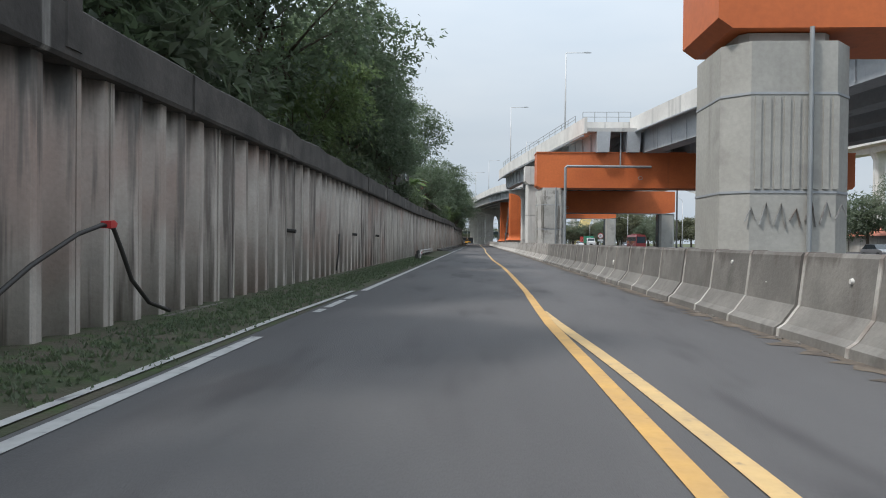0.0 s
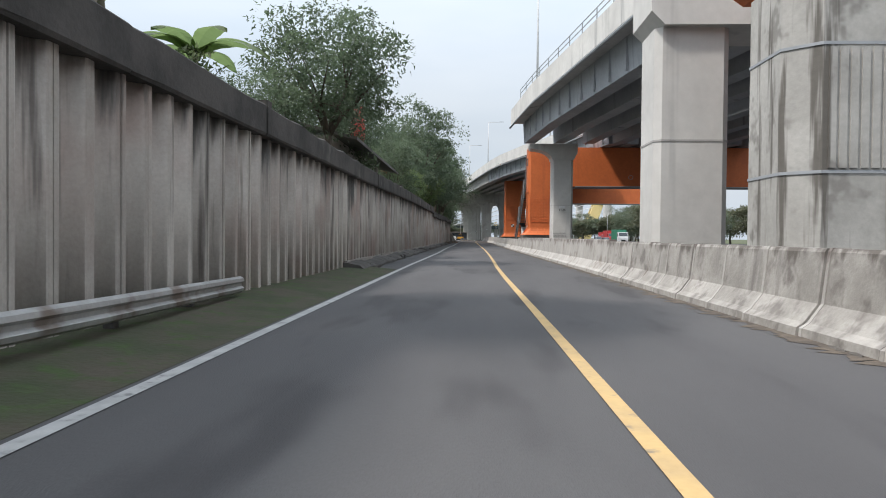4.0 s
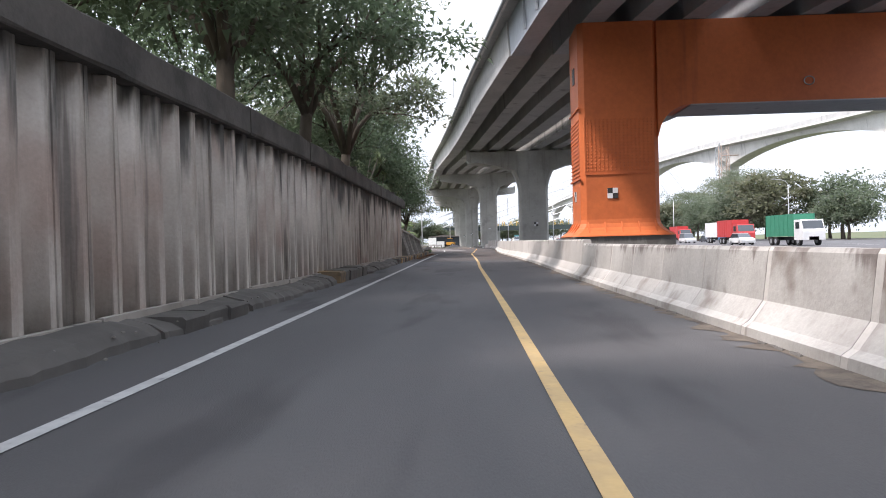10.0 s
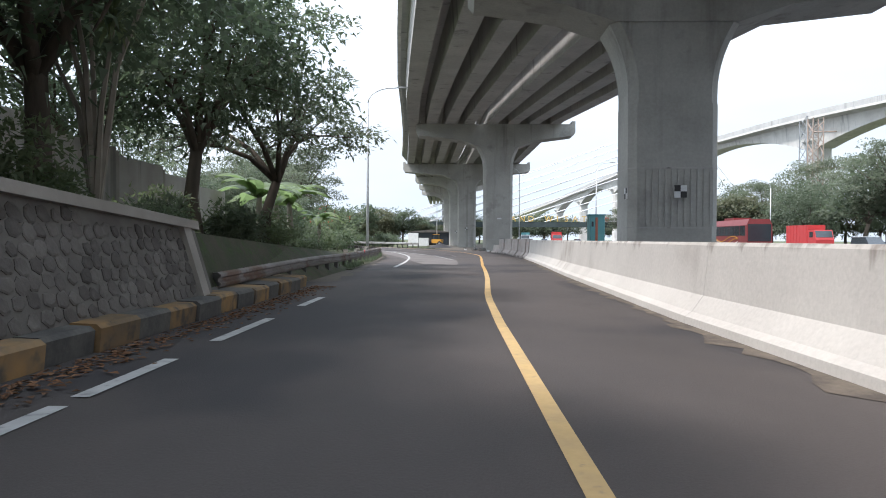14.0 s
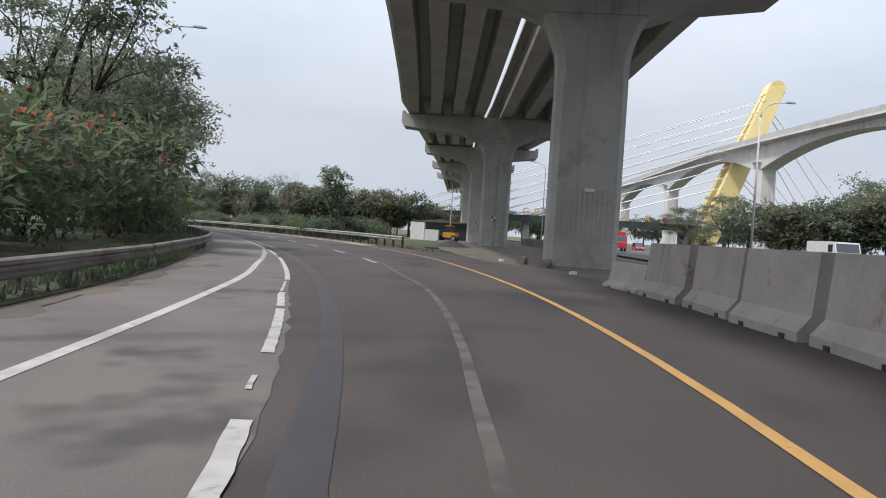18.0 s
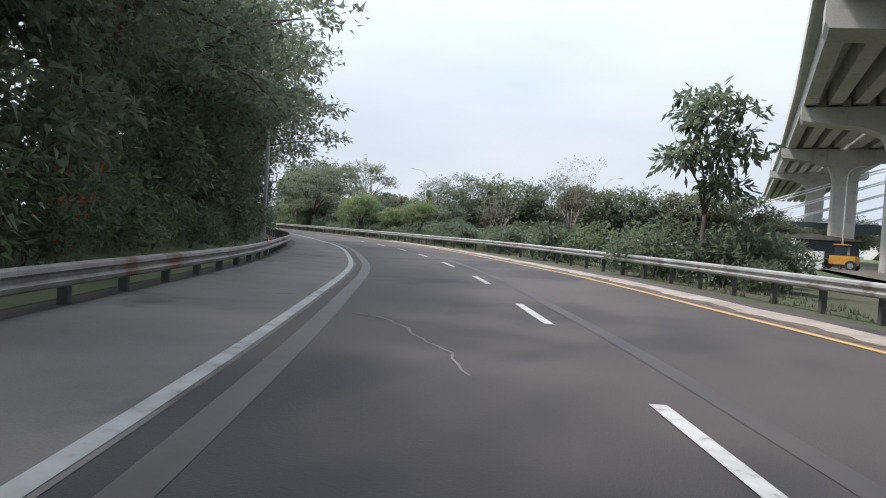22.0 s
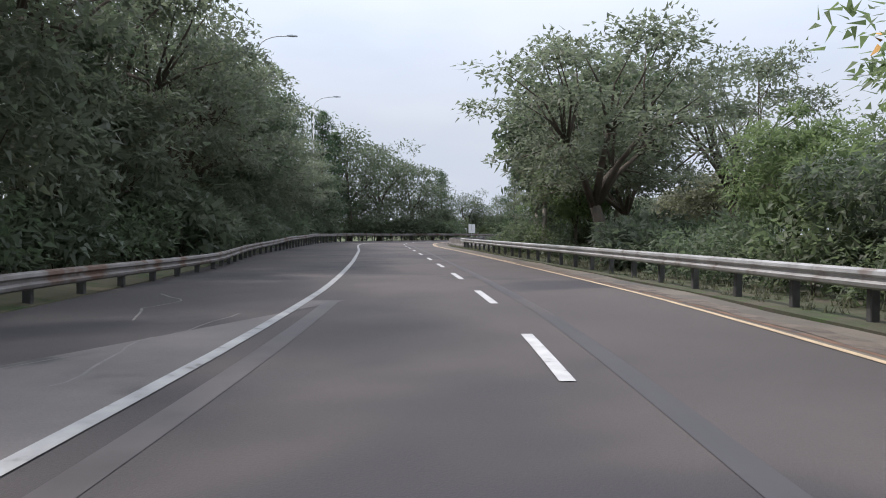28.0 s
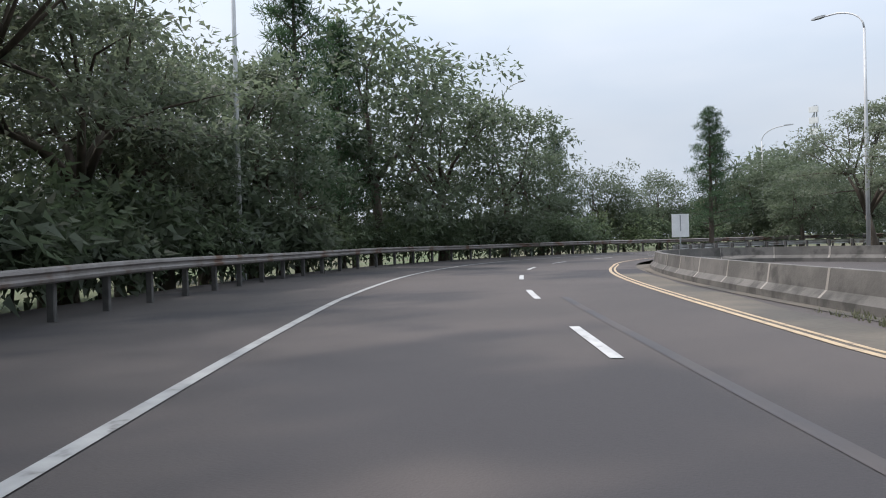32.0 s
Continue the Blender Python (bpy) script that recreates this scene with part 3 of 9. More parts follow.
# lines
for a, b in ((-60, 26), (34.6, 232.5)):
    part("edge_line", ribbon("edge_line", a, b, lambda s: white_u(s) - 0.08, lambda s: white_u(s) + 0.08, 0.009, WHITE), WHITE, road, "white edge line")
part("outer_line", ribbon("outer_line", -60, 34.2, lambda s: white_u(s) - 0.38 + max(0, s - 28) * 0.02, lambda s: white_u(s) - 0.27 + max(0, s - 28) * 0.02, 0.03, WHITE, 0.5), WHITE, road, "worn older edge line")
for a, b in ((232.8, 234.6), (235.9, 238.4), (240.5, 242.5), (259, 300)):
    part("edge_line", ribbon("edge_line", a, b, lambda s: white_u(s) - 0.08, lambda s: white_u(s) + 0.08, 0.011, WHITE), WHITE, road)
part("edge_line", ribbon("edge_line", 300, S_END, lambda s: white_u(s) - 0.08, lambda s: white_u(s) + 0.08, 0.011, WHITE_WORN), WHITE_WORN, road, "worn grey-white edge line")
# stubs of an older line beside it
for a, b in ((29.2, 29.8), (30.1, 31.7), (32.1, 33.2)):
    part("line_stub", ribbon("line_stub", a, b, -3.13, -2.98, 0.009, WHITE), WHITE, road)
part("centre_line", ribbon("centre_line", -60, 34, lambda s: yellow_u(s) - 0.085, lambda s: yellow_u(s) + 0.085, 0.009, YELLOW), YELLOW, road, "solid deep yellow line")
for a, b, m, w in ((34, 68, YELLOW, 0.075), (68, 256, YELLOW_WORN, 0.075), (256, 392, YELLOW, 0.07), (392, S_END, PALE_LINE, 0.055)):
    part("centre_line", ribbon("centre_line", a, b, lambda s: yellow_u(s) - w, lambda s: yellow_u(s) + w, 0.009, m), m, road, "solid yellow line")
damp_u = tab([(124, -3.4), (127, -2.6), (129, -2.35), (131.5, -2.7), (134, -2.5), (138.5, -2.3), (142, -2.28), (144.5, -2.15), (147, -2.3), (150.7, -2.45), (151.6, -1.9), (156, -1.85), (159, -2.2), (163, -2.7), (168, -3.3)])
part("damp_strip", ribbon("damp_strip", 124, 168, -4.3, lambda s: damp_u(s) + 0.04 * math.sin(s * 4.7) + 0.03 * math.sin(s * 9.1 + 1), 0.004, DAMP, 0.35), DAMP, road, "dark damp strip along the kerb")
fork = tab([(-60, 0.38), (20.8, 0.38), (23.4, 0.31), (25.5, 0.24), (28.2, 0.12), (30.5, 0.0)])
part("forked_line", ribbon("forked_line", -60, 30, lambda s: yellow_u(s) + max(0.087, fork(s) - 0.08), lambda s: yellow_u(s) + 0.09 + fork(s) * 0.98, 0.0095, YELLOW_WORN, 0.5), YELLOW_WORN, road, "paler second yellow line")
inner_u = tab([(269, 0.1), (270, 0.06), (273.4, -0.36), (276, -0.62), (279.8, -0.9), (283.3, -1.25), (289, -1.72), (298, -1.86), (312, -1.95)])
for a, b, w in ((270.2, 271.3, 0.04), (271.5, 273.3, 0.07), (273.6, 276.4, 0.09), (276.8, 278.2, 0.085), (278.7, 280.9, 0.1), (281.75, 282.25, 0.05), (283.3, 286.9, 0.09), (287.2, 289.4, 0.085), (289.6, 291.9, 0.05), (292.4, 302.4, 0.085), (302.8, 304.1, 0.045), (304.3, 309.0, 0.085)):
    part("gore_line", ribbon("gore_line", a, b, lambda s: inner_u(s) - 0.04 + 0.004 * math.sin(s * 9.0), lambda s: inner_u(s) - 0.09 + 2 * w + 0.007 * math.sin(s * 11.0 + 1), 0.015, WHITE, 0.16), WHITE, road, "broken white gore line")
dash_u = tab([(290, 1.5), (318, 1.75), (330, 1.98), (350, 1.93), (357, 1.8), (365, 1.57), (385, 1.06), (395, 1.06), (403, 1.28), (410, 1.5), (432, 1.65), (447, 1.68), (462, 1.85), (480, 2.0), (640, 1.8)])
DASH = tab([(0, 316.9), (4, 346.8), (10, 391.5), (12, 404.8), (16, 431.1), (19, 454.0), (30, 540)])
for k in range(-2, 30):
    s = DASH(k) if k >= 0 else 316.9 + 7.5 * k
    part("lane_dash", ribbon("lane_dash", s, s + 2.8, lambda q: dash_u(q) - 0.075, lambda q: dash_u(q) + 0.075, 0.010, WHITE, 1.0), WHITE, road)
# a ghost line and darker strips where old paint was removed
ghost_u = tab([(279, 0.55), (281.5, 0.63), (284.7, 0.86), (292, 1.34), (297, 1.42), (302, 1.87), (309, 1.85)])
part("ghost_line", ribbon("ghost_line", 278, 310, lambda s: ghost_u(s) - 0.06, lambda s: ghost_u(s) + 0.06, 0.006, PALE_TRACE), PALE_TRACE, road, "pale trace of a worn line")
band_u = tab([(274.5, 0.3), (279.5, -0.42), (290, -0.95), (302, -1.3), (308, -1.44), (316, -1.34)])
for a, b, m in ((274.5, 283, SEAL), (283, 311, SEAL_STRIP), (311, 412, TYRE_MARK)):
    part("polished_band", ribbon("polished_band", a, b, lambda s: (band_u(s) if s < 316 else white_u(s) + 0.49) - (0.17 if s < 283 else 0.13), lambda s: (band_u(s) if s < 316 else white_u(s) + 0.49) + 0.13, 0.0055, m, 1.0), m, road, "polished dark band")
band2_u = tab([(309, 1.85), (316, 2.1), (324, 2.5), (330, 2.6)])
part("polished_band", ribbon("polished_band", 309.5, 470, lambda s: (band2_u(s) if s < 330 else dash_u(s) + 0.63) - (0.12 if s < 425 else 0.08), lambda s: (band2_u(s) if s < 330 else dash_u(s) + 0.63) + (0.12 if s < 425 else 0.08), 0.005, SEAL_STRIP), SEAL_STRIP, road, "dark sealed strip")
part("brown_line", ribbon("brown_line", 328, 428, lambda s: yellow_u(s) + 0.16, lambda s: yellow_u(s) + 0.27, 0.009, RUST_LINE), RUST_LINE, road, "worn rust-brown line")
part("brown_line", ribbon("brown_line", 428, 490, lambda s: yellow_u(s) + 0.14, lambda s: yellow_u(s) + 0.22, 0.009, PALE_LINE), PALE_LINE, road, "faded second line")

# fine pale cracks in the worn surface
def crack(pts, w=0.018):
    v, f = [], []
    rc = random.Random(int(pts[0][0] * 10))
    fine = []
    for (a, b), (c, d) in zip(pts, pts[1:]):
        for q in range(4):
            fine.append((a + (c - a) * q / 4 + rc.uniform(-0.06, 0.06), b + (d - b) * q / 4 + rc.uniform(-0.05, 0.05)))
    fine.append(pts[-1])
    for s, u in fine:
        v += [at(s, u - w * rc.uniform(0.4, 1.3), 0.0075), at(s + 0.02, u + w, 0.0075)]
    f = [(2 * i, 2 * i + 1, 2 * i + 3, 2 * i + 2) for i in range(len(fine) - 1)]
    part("crack", mesh("crack", v, f, CRACK), CRACK, road)


crack([(332.0, -0.95), (331.6, -0.56), (331.0, -0.2), (329.8, 0.05), (329.0, 0.36), (327.9, 0.46)])
crack([(404.6, -3.0), (405.5, -3.05), (407.1, -3.24), (408.0, -2.92), (409.9, -2.74)])
for s0, u0, k in ((402, -4.4, 1), (409, -4.0, -1), (436, -4.6, 1)):
    crack([(s0, u0), (s0 + 1.6, u0 + 0.5 * k), (s0 + 2.9, u0 + 0.2 * k), (s0 + 4.4, u0 + 1.1 * k)])
part("soil_strip", ribbon("soil_strip", 248, 302, lambda s: left_u(s) - 0.5, lambda s: left_u(s) + 0.42 + 0.16 * math.sin(s * 1.9) + 0.1 * math.sin(s * 4.3), 0.0075, DIRT, 0.5), DIRT, road, "brown soil washed along the rail")
part("soil_strip", ribbon("soil_strip", 330, 452, lambda s: yellow_u(s) + 0.28 + 0.05 * math.sin(s * 2.3), lambda s: yellow_u(s) + 0.62 + 0.12 * math.sin(s * 1.7) + 0.07 * math.sin(s * 4.9), 0.0125, GRIT, 0.5), GRIT, road, "dark grit along the paving edge")
# ---------------------------------------------------------------- verges
part_v = thing("verge", "strip of thin grass and soil beside the road", "verge", kind="structure")
part("grass_strip", sweep("grass_strip", [(-5.6, -0.2), (-3.25, -0.2), (-3.25, 0.005), (-3.8, 0.05), (-4.6, 0.14), (-5.6, 0.16)], [-60 + 4 * k for k in range(41)], GRASS), GRASS, part_v)
part("soil_bank", sweep("soil_bank", [(-4.3, -0.5), (-4.3, 0.03), (-5.2, 0.12), (-7.0, 0.3), (-12.0, 0.5), (-12.0, -0.5)], [256 + 4 * k for k in range(16)], GRASS, lambda s: left_u(s) + 4.3), GRASS, part_v)
part("wood_floor", sweep("wood_floor", [(-4.3, -0.5), (-4.3, 0.02), (-5.2, 0.1), (-9.0, 0.5), (-60.0, 1.5), (-60.0, -0.6)], [316 + 6 * k for k in range(26)], LAND, lambda s: left_u(s) + 4.3), LAND, part_v)
part("kerb_apron", ribbon("kerb_apron", 325, 388, yellow_u, lambda s: yellow_u(s) + 1.5 + 0.08 * math.sin(s * 1.3), 0.004, APRON), APRON, part_v, "pale dusty concrete strip by the rail")
part("kerb_apron", ribbon("kerb_apron", 388, 480, yellow_u, lambda s: yellow_u(s) + 1.15 + 0.1 * math.sin(s * 0.9), 0.004, DIRT), DIRT, part_v, "brown soil strip by the rail")
part("right_grass", sweep("right_grass", [(1.0, -0.6), (1.0, 0.0), (2.0, -0.02), (12.0, -0.4), (30, -0.5), (30, -0.61)], [303 + 5 * k for k in range(33)], GRASS, lambda s: yellow_u(s) + 0.4), GRASS, part_v)
struct("trampled_ground", mesh("trampled_ground", [(3.9, 284, -0.03), (70, 284, -0.35), (70, 480, -0.5), (-13, 480, -0.5), (-3.5, 330, -0.12), (1.5, 302, -0.02)], [(0, 1, 2, 3, 4, 5)], DIRT), "bare trampled soil under the viaduct", "ground")
struct("highway", mesh("highway", [(4.2, -300, -0.05), (75, -300, -0.05), (75, 284, -0.05), (4.2, 284, -0.05)], [(0, 1, 2, 3)], ASPHALT), "wide asphalt highway behind the barrier", "road")
struct("far_highway", mesh("far_highway", [(12, 284, -0.04), (75, 284, -0.04), (90, 700, -0.3), (30, 700, -0.3)], [(0, 1, 2, 3)], ASPHALT), "wide asphalt highway", "road")
for x in (16.0, 19.6, 23.2, 26.8, 40.0, 43.6):
    s = Soup()
    for k in range(45):
        y = -60 + k * 9.0
        s.quad((x, y, -0.035), (x + 0.15, y, -0.035), (x + 0.15, y + 4, -0.035), (x, y + 4, -0.035))
    struct("highway_dashes", s.mesh("highway_dashes", WHITE), "white lane dashes on the highway", "road marking")

# ---------------------------------------------------------------- sheet-pile wall beside the road
wall = thing("wall_left", "weathered corrugated concrete sheet-pile retaining wall", "wall", kind="structure")
capz = tab([(-60, 3.33), (70, 3.33), (107, 3.65), (124, 3.9), (150, 4.05), (153.9, 4.05), (154.1, 3.65), (168, 3.7), (190, 4.0), (228, 4.08)])
WX = -4.95


PITCH = 0.75
PILE_O = [(0.0, 0.0), (0.085, 0.0), (0.115, -0.012), (0.15, -0.06), (0.20, -0.135), (0.26, -0.185), (0.33, -0.205), (0.42, -0.205), (0.49, -0.185), (0.55, -0.135), (0.60, -0.06), (0.635, -0.012), (0.665, 0.0), (0.735, 0.0),
          (0.735, -0.10), (0.65, -0.13), (0.55, -0.33), (0.20, -0.33), (0.10, -0.13), (0.0, -0.10)]


def pile_mesh(h):
    # one pile: a rounded trough between two narrow flat ribs
    n = len(PILE_O)
    me = mesh("sheet_pile", [(b, a, z) for z in (-0.3, h) for a, b in PILE_O], [tuple(range(n)), tuple(range(n, 2 * n))[::-1]] + [(i, n + i, n + (i + 1) % n, (i + 1) % n) for i in range(n)], PILE)
    for i in range(2, 12):
        me.polygons[1 + i].use_smooth = True
    return me


piles = {h: pile_mesh(h) for h in (3.45, 3.65, 3.8, 3.95, 4.15)}
rp = random.Random(77)
rest = Soup()
for k in range(354):
    y = -44 + k * PITCH
    if y >= 220.9:
        break
    h = min((q for q in piles if q >= capz(y) - 0.02), default=4.15)
    x = WX + rp.uniform(-0.014, 0.014)
    if y < 13.5:
        n = len(PILE_O)
        rest.add([(x + b, y + a, z) for z in (-0.3, h) for a, b in PILE_O], [tuple(range(n)), tuple(range(n, 2 * n))[::-1]] + [(i, n + i, n + (i + 1) % n, (i + 1) % n) for i in range(n)])
        continue
    p = part("sheet_pile", piles[h], PILE, wall)
    p.location = (x, y, 0)
    p.rotation_euler = (0, 0, rp.uniform(-0.02, 0.02))
tagged(part("sheet_piles_behind", rest.mesh("sheet_piles_behind", PILE), PILE, wall), kind="stuff")
y = -44.0
k = 0
while y < 223.4:
    y1 = min(y + (6.0 if y > 10 else 12.0), 223.6)
    if y < 154 < y1:
        y1 = 154.0
    th = 0.64 if y < 154 else 0.62
    rings = []
    nq = 6
    for q in range(nq + 1):
        yy = y + (y1 - 0.025 - y) * q / nq
        z0 = capz(min(yy, 153.89) if y < 153.9 else max(yy, 154.11))
        wob = 0.025 * math.sin(yy * 1.7 + k) + 0.02 * math.sin(yy * 4.1)
        out = 0.16 + 0.02 * math.sin(k * 1.9)
        rings.append([(WX - 0.75, yy, z0 - 0.03), (WX + out - 0.03, yy, z0 - 0.03), (WX + out, yy, z0 + 0.02 + wob * 0.5), (WX + out, yy, z0 + th - 0.05 + wob), (WX + out - 0.06, yy, z0 + th + wob), (WX - 0.75, yy, z0 + th + 0.04)])
    part("capping_beam", Soup().loft(rings).mesh("capping_beam", CAP), CAP, wall, "dark mouldy concrete capping beam")
    y = y1
    k += 1
for yy in (24.5, 52, 62.3, 88, 117, 147, 168, 171, 199, 215):
    part("rubble_post", Soup().box(WX - 0.2, WX + 0.16, yy, yy + 0.35, capz(yy) + 0.1, capz(yy) + 0.75, 0.03).mesh("rubble_post", CAP), CAP, wall)
# bank of soil behind the wall, up to its top
struct("upper_bank", mesh("upper_bank", [(-5.6, -60, 3.2), (-5.6, 221.6, 4.1), (-30, 221.6, 4.6), (-30, -60, 3.8), (-90, -60, 4.2), (-90, 221.6, 4.6)], [(0, 1, 2, 3), (3, 2, 5, 4)], LAND), "overgrown soil behind the wall top", "ground")

for k in range(20):
    y = 12 + 2.5 * k
    part("foot_ledge", Soup().box(WX + 0.02, WX + 0.2 + 0.02 * math.sin(k * 2.1), y, y + 2.46, -0.1, 0.13 + 0.015 * math.sin(k * 1.3), 0.02).mesh("foot_ledge", MORTAR), MORTAR, wall)

# ---------------------------------------------------------------- kerb and ledge under the wall
kerb = thing("kerb", "raised concrete kerb, painted yellow and black near its end", "kerb", kind="structure")
# low grimy ledge that falls from the wall to the road, with a broken edge
rl = random.Random(61)
for k in range(29):
    y = 98 + 4.0 * k
    n_ = 16
    rings = []
    for q in range(n_ + 1):
        yy = y + 3.99 * q / n_
        e = -4.3 + 0.05 * math.sin(yy * 1.3) + rl.uniform(-0.05, 0.05)
        hz_ = 0.2 + 0.05 * math.sin(yy * 0.9) + rl.uniform(-0.02, 0.02)
        rings.append([(WX - 0.05, yy, -0.05), (e + 0.06, yy, -0.05), (e + 0.04, yy, hz_ * 0.45), (e - 0.12 + rl.uniform(-0.03, 0.03), yy, hz_), (WX + 0.1, yy, hz_ + 0.1), (WX - 0.05, yy, hz_ + 0.1)])
    part("ledge", Soup().loft(rings).mesh("ledge", KERB_CONC), KERB_CONC, kerb, "dark grimy concrete ledge")
    # crumbs of broken concrete lying on it
    s = Soup()
    for q in range(9):
        c, xx, r_ = y + rl.uniform(0.1, 3.9), rl.uniform(-4.62, -4.18), rl.uniform(0.012, 0.034)
        zz = 0.0 if xx > -4.22 else 0.21
        s.loft([[(xx + r_ * a_ * math.cos(w_), c + 1.6 * r_ * a_ * math.sin(w_), zz + r_ * b_) for w_ in (0.2, 1.4, 2.9, 4.0, 5.3)] for a_, b_ in ((1.0, 0.0), (0.9, 0.6), (0.4, 1.0))])
    tagged(part("crumbs", s.mesh("crumbs", MORTAR), MORTAR, kerb, "pale crumbs of broken concrete"), kind="stuff")
KERB_RUNS = ((112.0, 2, 0.24, 0), (131.6, 3, 0.29, 0), (137.6, 7, 0.25, 0), (151.0, 3, 0.24, 0), (164.0, 4, 0.26, 0), (178.5, 3, 0.26, 0), (191.4, 6, 0.38, 1), (212.0, 34, 0.31, 2))
for y0, n_, h0, paint in KERB_RUNS:
    for k in range(n_):
        y = y0 + k
        m = KERB_CONC if not paint or (paint == 1 and k > 1) and k % 2 == 0 else (KERB_YEL if k % 2 == (paint == 2) else KERB_BLK)
        h = h0 + 0.012 * math.sin(k * 1.7)
        xx = -4.22 + 0.03 * math.sin(k * 2.3 + y0) - (max(0, y - 244) * 0.03)
        part("kerb_block", Soup().add([(xx, y, -0.05), (xx + 0.03, y, h - 0.05), (xx - 0.03, y, h), (xx - 0.8, y, h + 0.03), (xx - 0.8, y, -0.05),
                                       (xx, y + 0.97, -0.05), (xx + 0.03, y + 0.97, h - 0.05), (xx - 0.03, y + 0.97, h), (xx - 0.8, y + 0.97, h + 0.03), (xx - 0.8, y + 0.97, -0.05)],
                                      [(0, 1, 2, 3, 4), (9, 8, 7, 6, 5), (0, 5, 6, 1), (1, 6, 7, 2), (2, 7, 8, 3), (3, 8, 9, 4), (4, 9, 5, 0)]).mesh("kerb_block", m), m, kerb)

for k in range(37):
    y = 98.2 + k * 3.3
    part("wall_lip", Soup().box(WX - 0.02, WX + 0.1 + 0.015 * math.sin(k * 1.9), y, y + 3.26 - 0.3 * (k % 5 == 2), 0.26, 0.37 + 0.012 * math.sin(k * 2.7), 0.02).mesh("wall_lip", RIB), RIB, wall)

# ---------------------------------------------------------------- battered rubble wall with concrete ribs
rubble = thing("rubble_wall", "low battered stone wall with concrete ribs and coping", "wall", kind="structure")
rtop = tab([(221.5, 2.3), (222.8, 2.26), (227.5, 2.08), (232.3, 1.9), (239.2, 1.48), (241.5, 1.2), (252, 0.85), (262, 0.5)])


def batter(z):
    return -4.44 - 0.3 * z


ys = [221.6, 222.8, 227.5, 232.3, 236, 239.6]
part("backing", Soup().loft([[(batter(0.2), y, 0.2), (batter(rtop(y)), y, rtop(y)), (-6.4, y, rtop(y)), (-6.4, y, 0.2)] for y in ys]).mesh("backing", MORTAR), MORTAR, rubble)
part("end_slab", Soup().loft([[(batter(0.3) + 0.04, y, 0.3), (batter(rtop(y)) + 0.04, y, rtop(y)), (batter(rtop(y)) - 0.2, y, rtop(y)), (batter(0.3) - 0.2, y, 0.3)] for y in (221.62, 222.62)]).mesh("end_slab", MORTAR), MORTAR, rubble, "smooth grey concrete end panel")
rng = random.Random(4)


def stone_solid():
    m = rng.randrange(6, 9)
    w, h = rng.uniform(0.10, 0.155), rng.uniform(0.085, 0.13)
    o = [(math.cos(a) * w * rng.uniform(0.85, 1.12), math.sin(a) * h * rng.uniform(0.85, 1.12)) for a in [2 * math.pi * i / m + rng.uniform(-0.2, 0.2) for i in range(m)]]
    k = rng.uniform(0.012, 0.026)
    v = [(-0.03, a, b) for a, b in o] + [(k * 0.55, a * 0.96, b * 0.96) for a, b in o] + [(k, a * 0.72, b * 0.72) for a, b in o]
    f = [tuple(range(2 * m, 3 * m))] + [(q * m + i, q * m + (i + 1) % m, (q + 1) * m + (i + 1) % m, (q + 1) * m + i) for q in (0, 1) for i in range(m)]
    return v, f


kinds_ = [stone_solid() for _ in range(12)]
stones = [mesh("stone", v, f, STONE) for v, f in kinds_]
far_stones = Soup()
cnt = 0
for i in range(70):
    for j in range(10):
        y = 223.1 + i * 0.245 + (0.12 if j % 2 else 0) + rng.uniform(-0.04, 0.04)
        z = 0.42 + j * 0.19 + rng.uniform(-0.03, 0.03)
        if z > rtop(y) - 0.1 or y > 239.2:
            continue
        q = rng.randrange(12)
        m = Matrix.Translation((batter(z), y, z)) @ Matrix.Rotation(radians(-16.7), 4, "Y") @ Matrix.Rotation(rng.uniform(-0.6, 0.6), 4, "X")
        if cnt < 290:
            ob = part("stone", stones[q], STONE, rubble)
            ob.matrix_world = m
            cnt += 1
        else:
            far_stones.add([m @ Vector(c) for c in kinds_[q][0]], kinds_[q][1])
tagged(part("far_stones", far_stones.mesh("far_stones", STONE), STONE, rubble), kind="stuff")
for y in (222.6, 227.3, 232.1, 238.9):
    t = rtop(y)
    part("rib", Soup().loft([[(batter(0.3) + 0.1, y, 0.3), (batter(0.3) + 0.1, y + 0.3, 0.3), (batter(0.3) - 0.4, y + 0.3, 0.3), (batter(0.3) - 0.4, y, 0.3)], [(batter(t) + 0.1, y, t), (batter(t) + 0.1, y + 0.3, t), (batter(t) - 0.4, y + 0.3, t), (batter(t) - 0.4, y, t)]]).mesh("rib", RIB), RIB, rubble, "pale concrete rib")
for a, b in ((221.6, 222.75), (222.78, 227.42), (227.45, 232.22), (232.25, 239.5)):
    za, zb = rtop(a) + 0.002, rtop(b) + 0.002
    part("coping", Soup().loft([[(batter(z) + 0.13, y, z), (batter(z) + 0.11, y, z + 0.15), (batter(z) - 0.55, y, z + 0.17), (batter(z) - 0.55, y, z)] for y, z in ((a, za), (b, zb))]).mesh("coping", RIB), RIB, rubble, "pale concrete coping")
struct("lower_bank", mesh("lower_bank", [(-5.6, 221.7, 2.25), (-5.6, 239.6, 1.5), (-6.3, 262, 0.6), (-14, 262, 1.6), (-14, 221.7, 3.3), (-32, 262, 2.4), (-32, 221.7, 4.4), (-13.5, 292, -0.15), (-40, 310, 0.6)],
                         [(4, 3, 2, 1, 0), (6, 5, 3, 4), (3, 7, 2), (5, 8, 7, 3)], GRASS), "grassy bank above the stone wall", "ground")
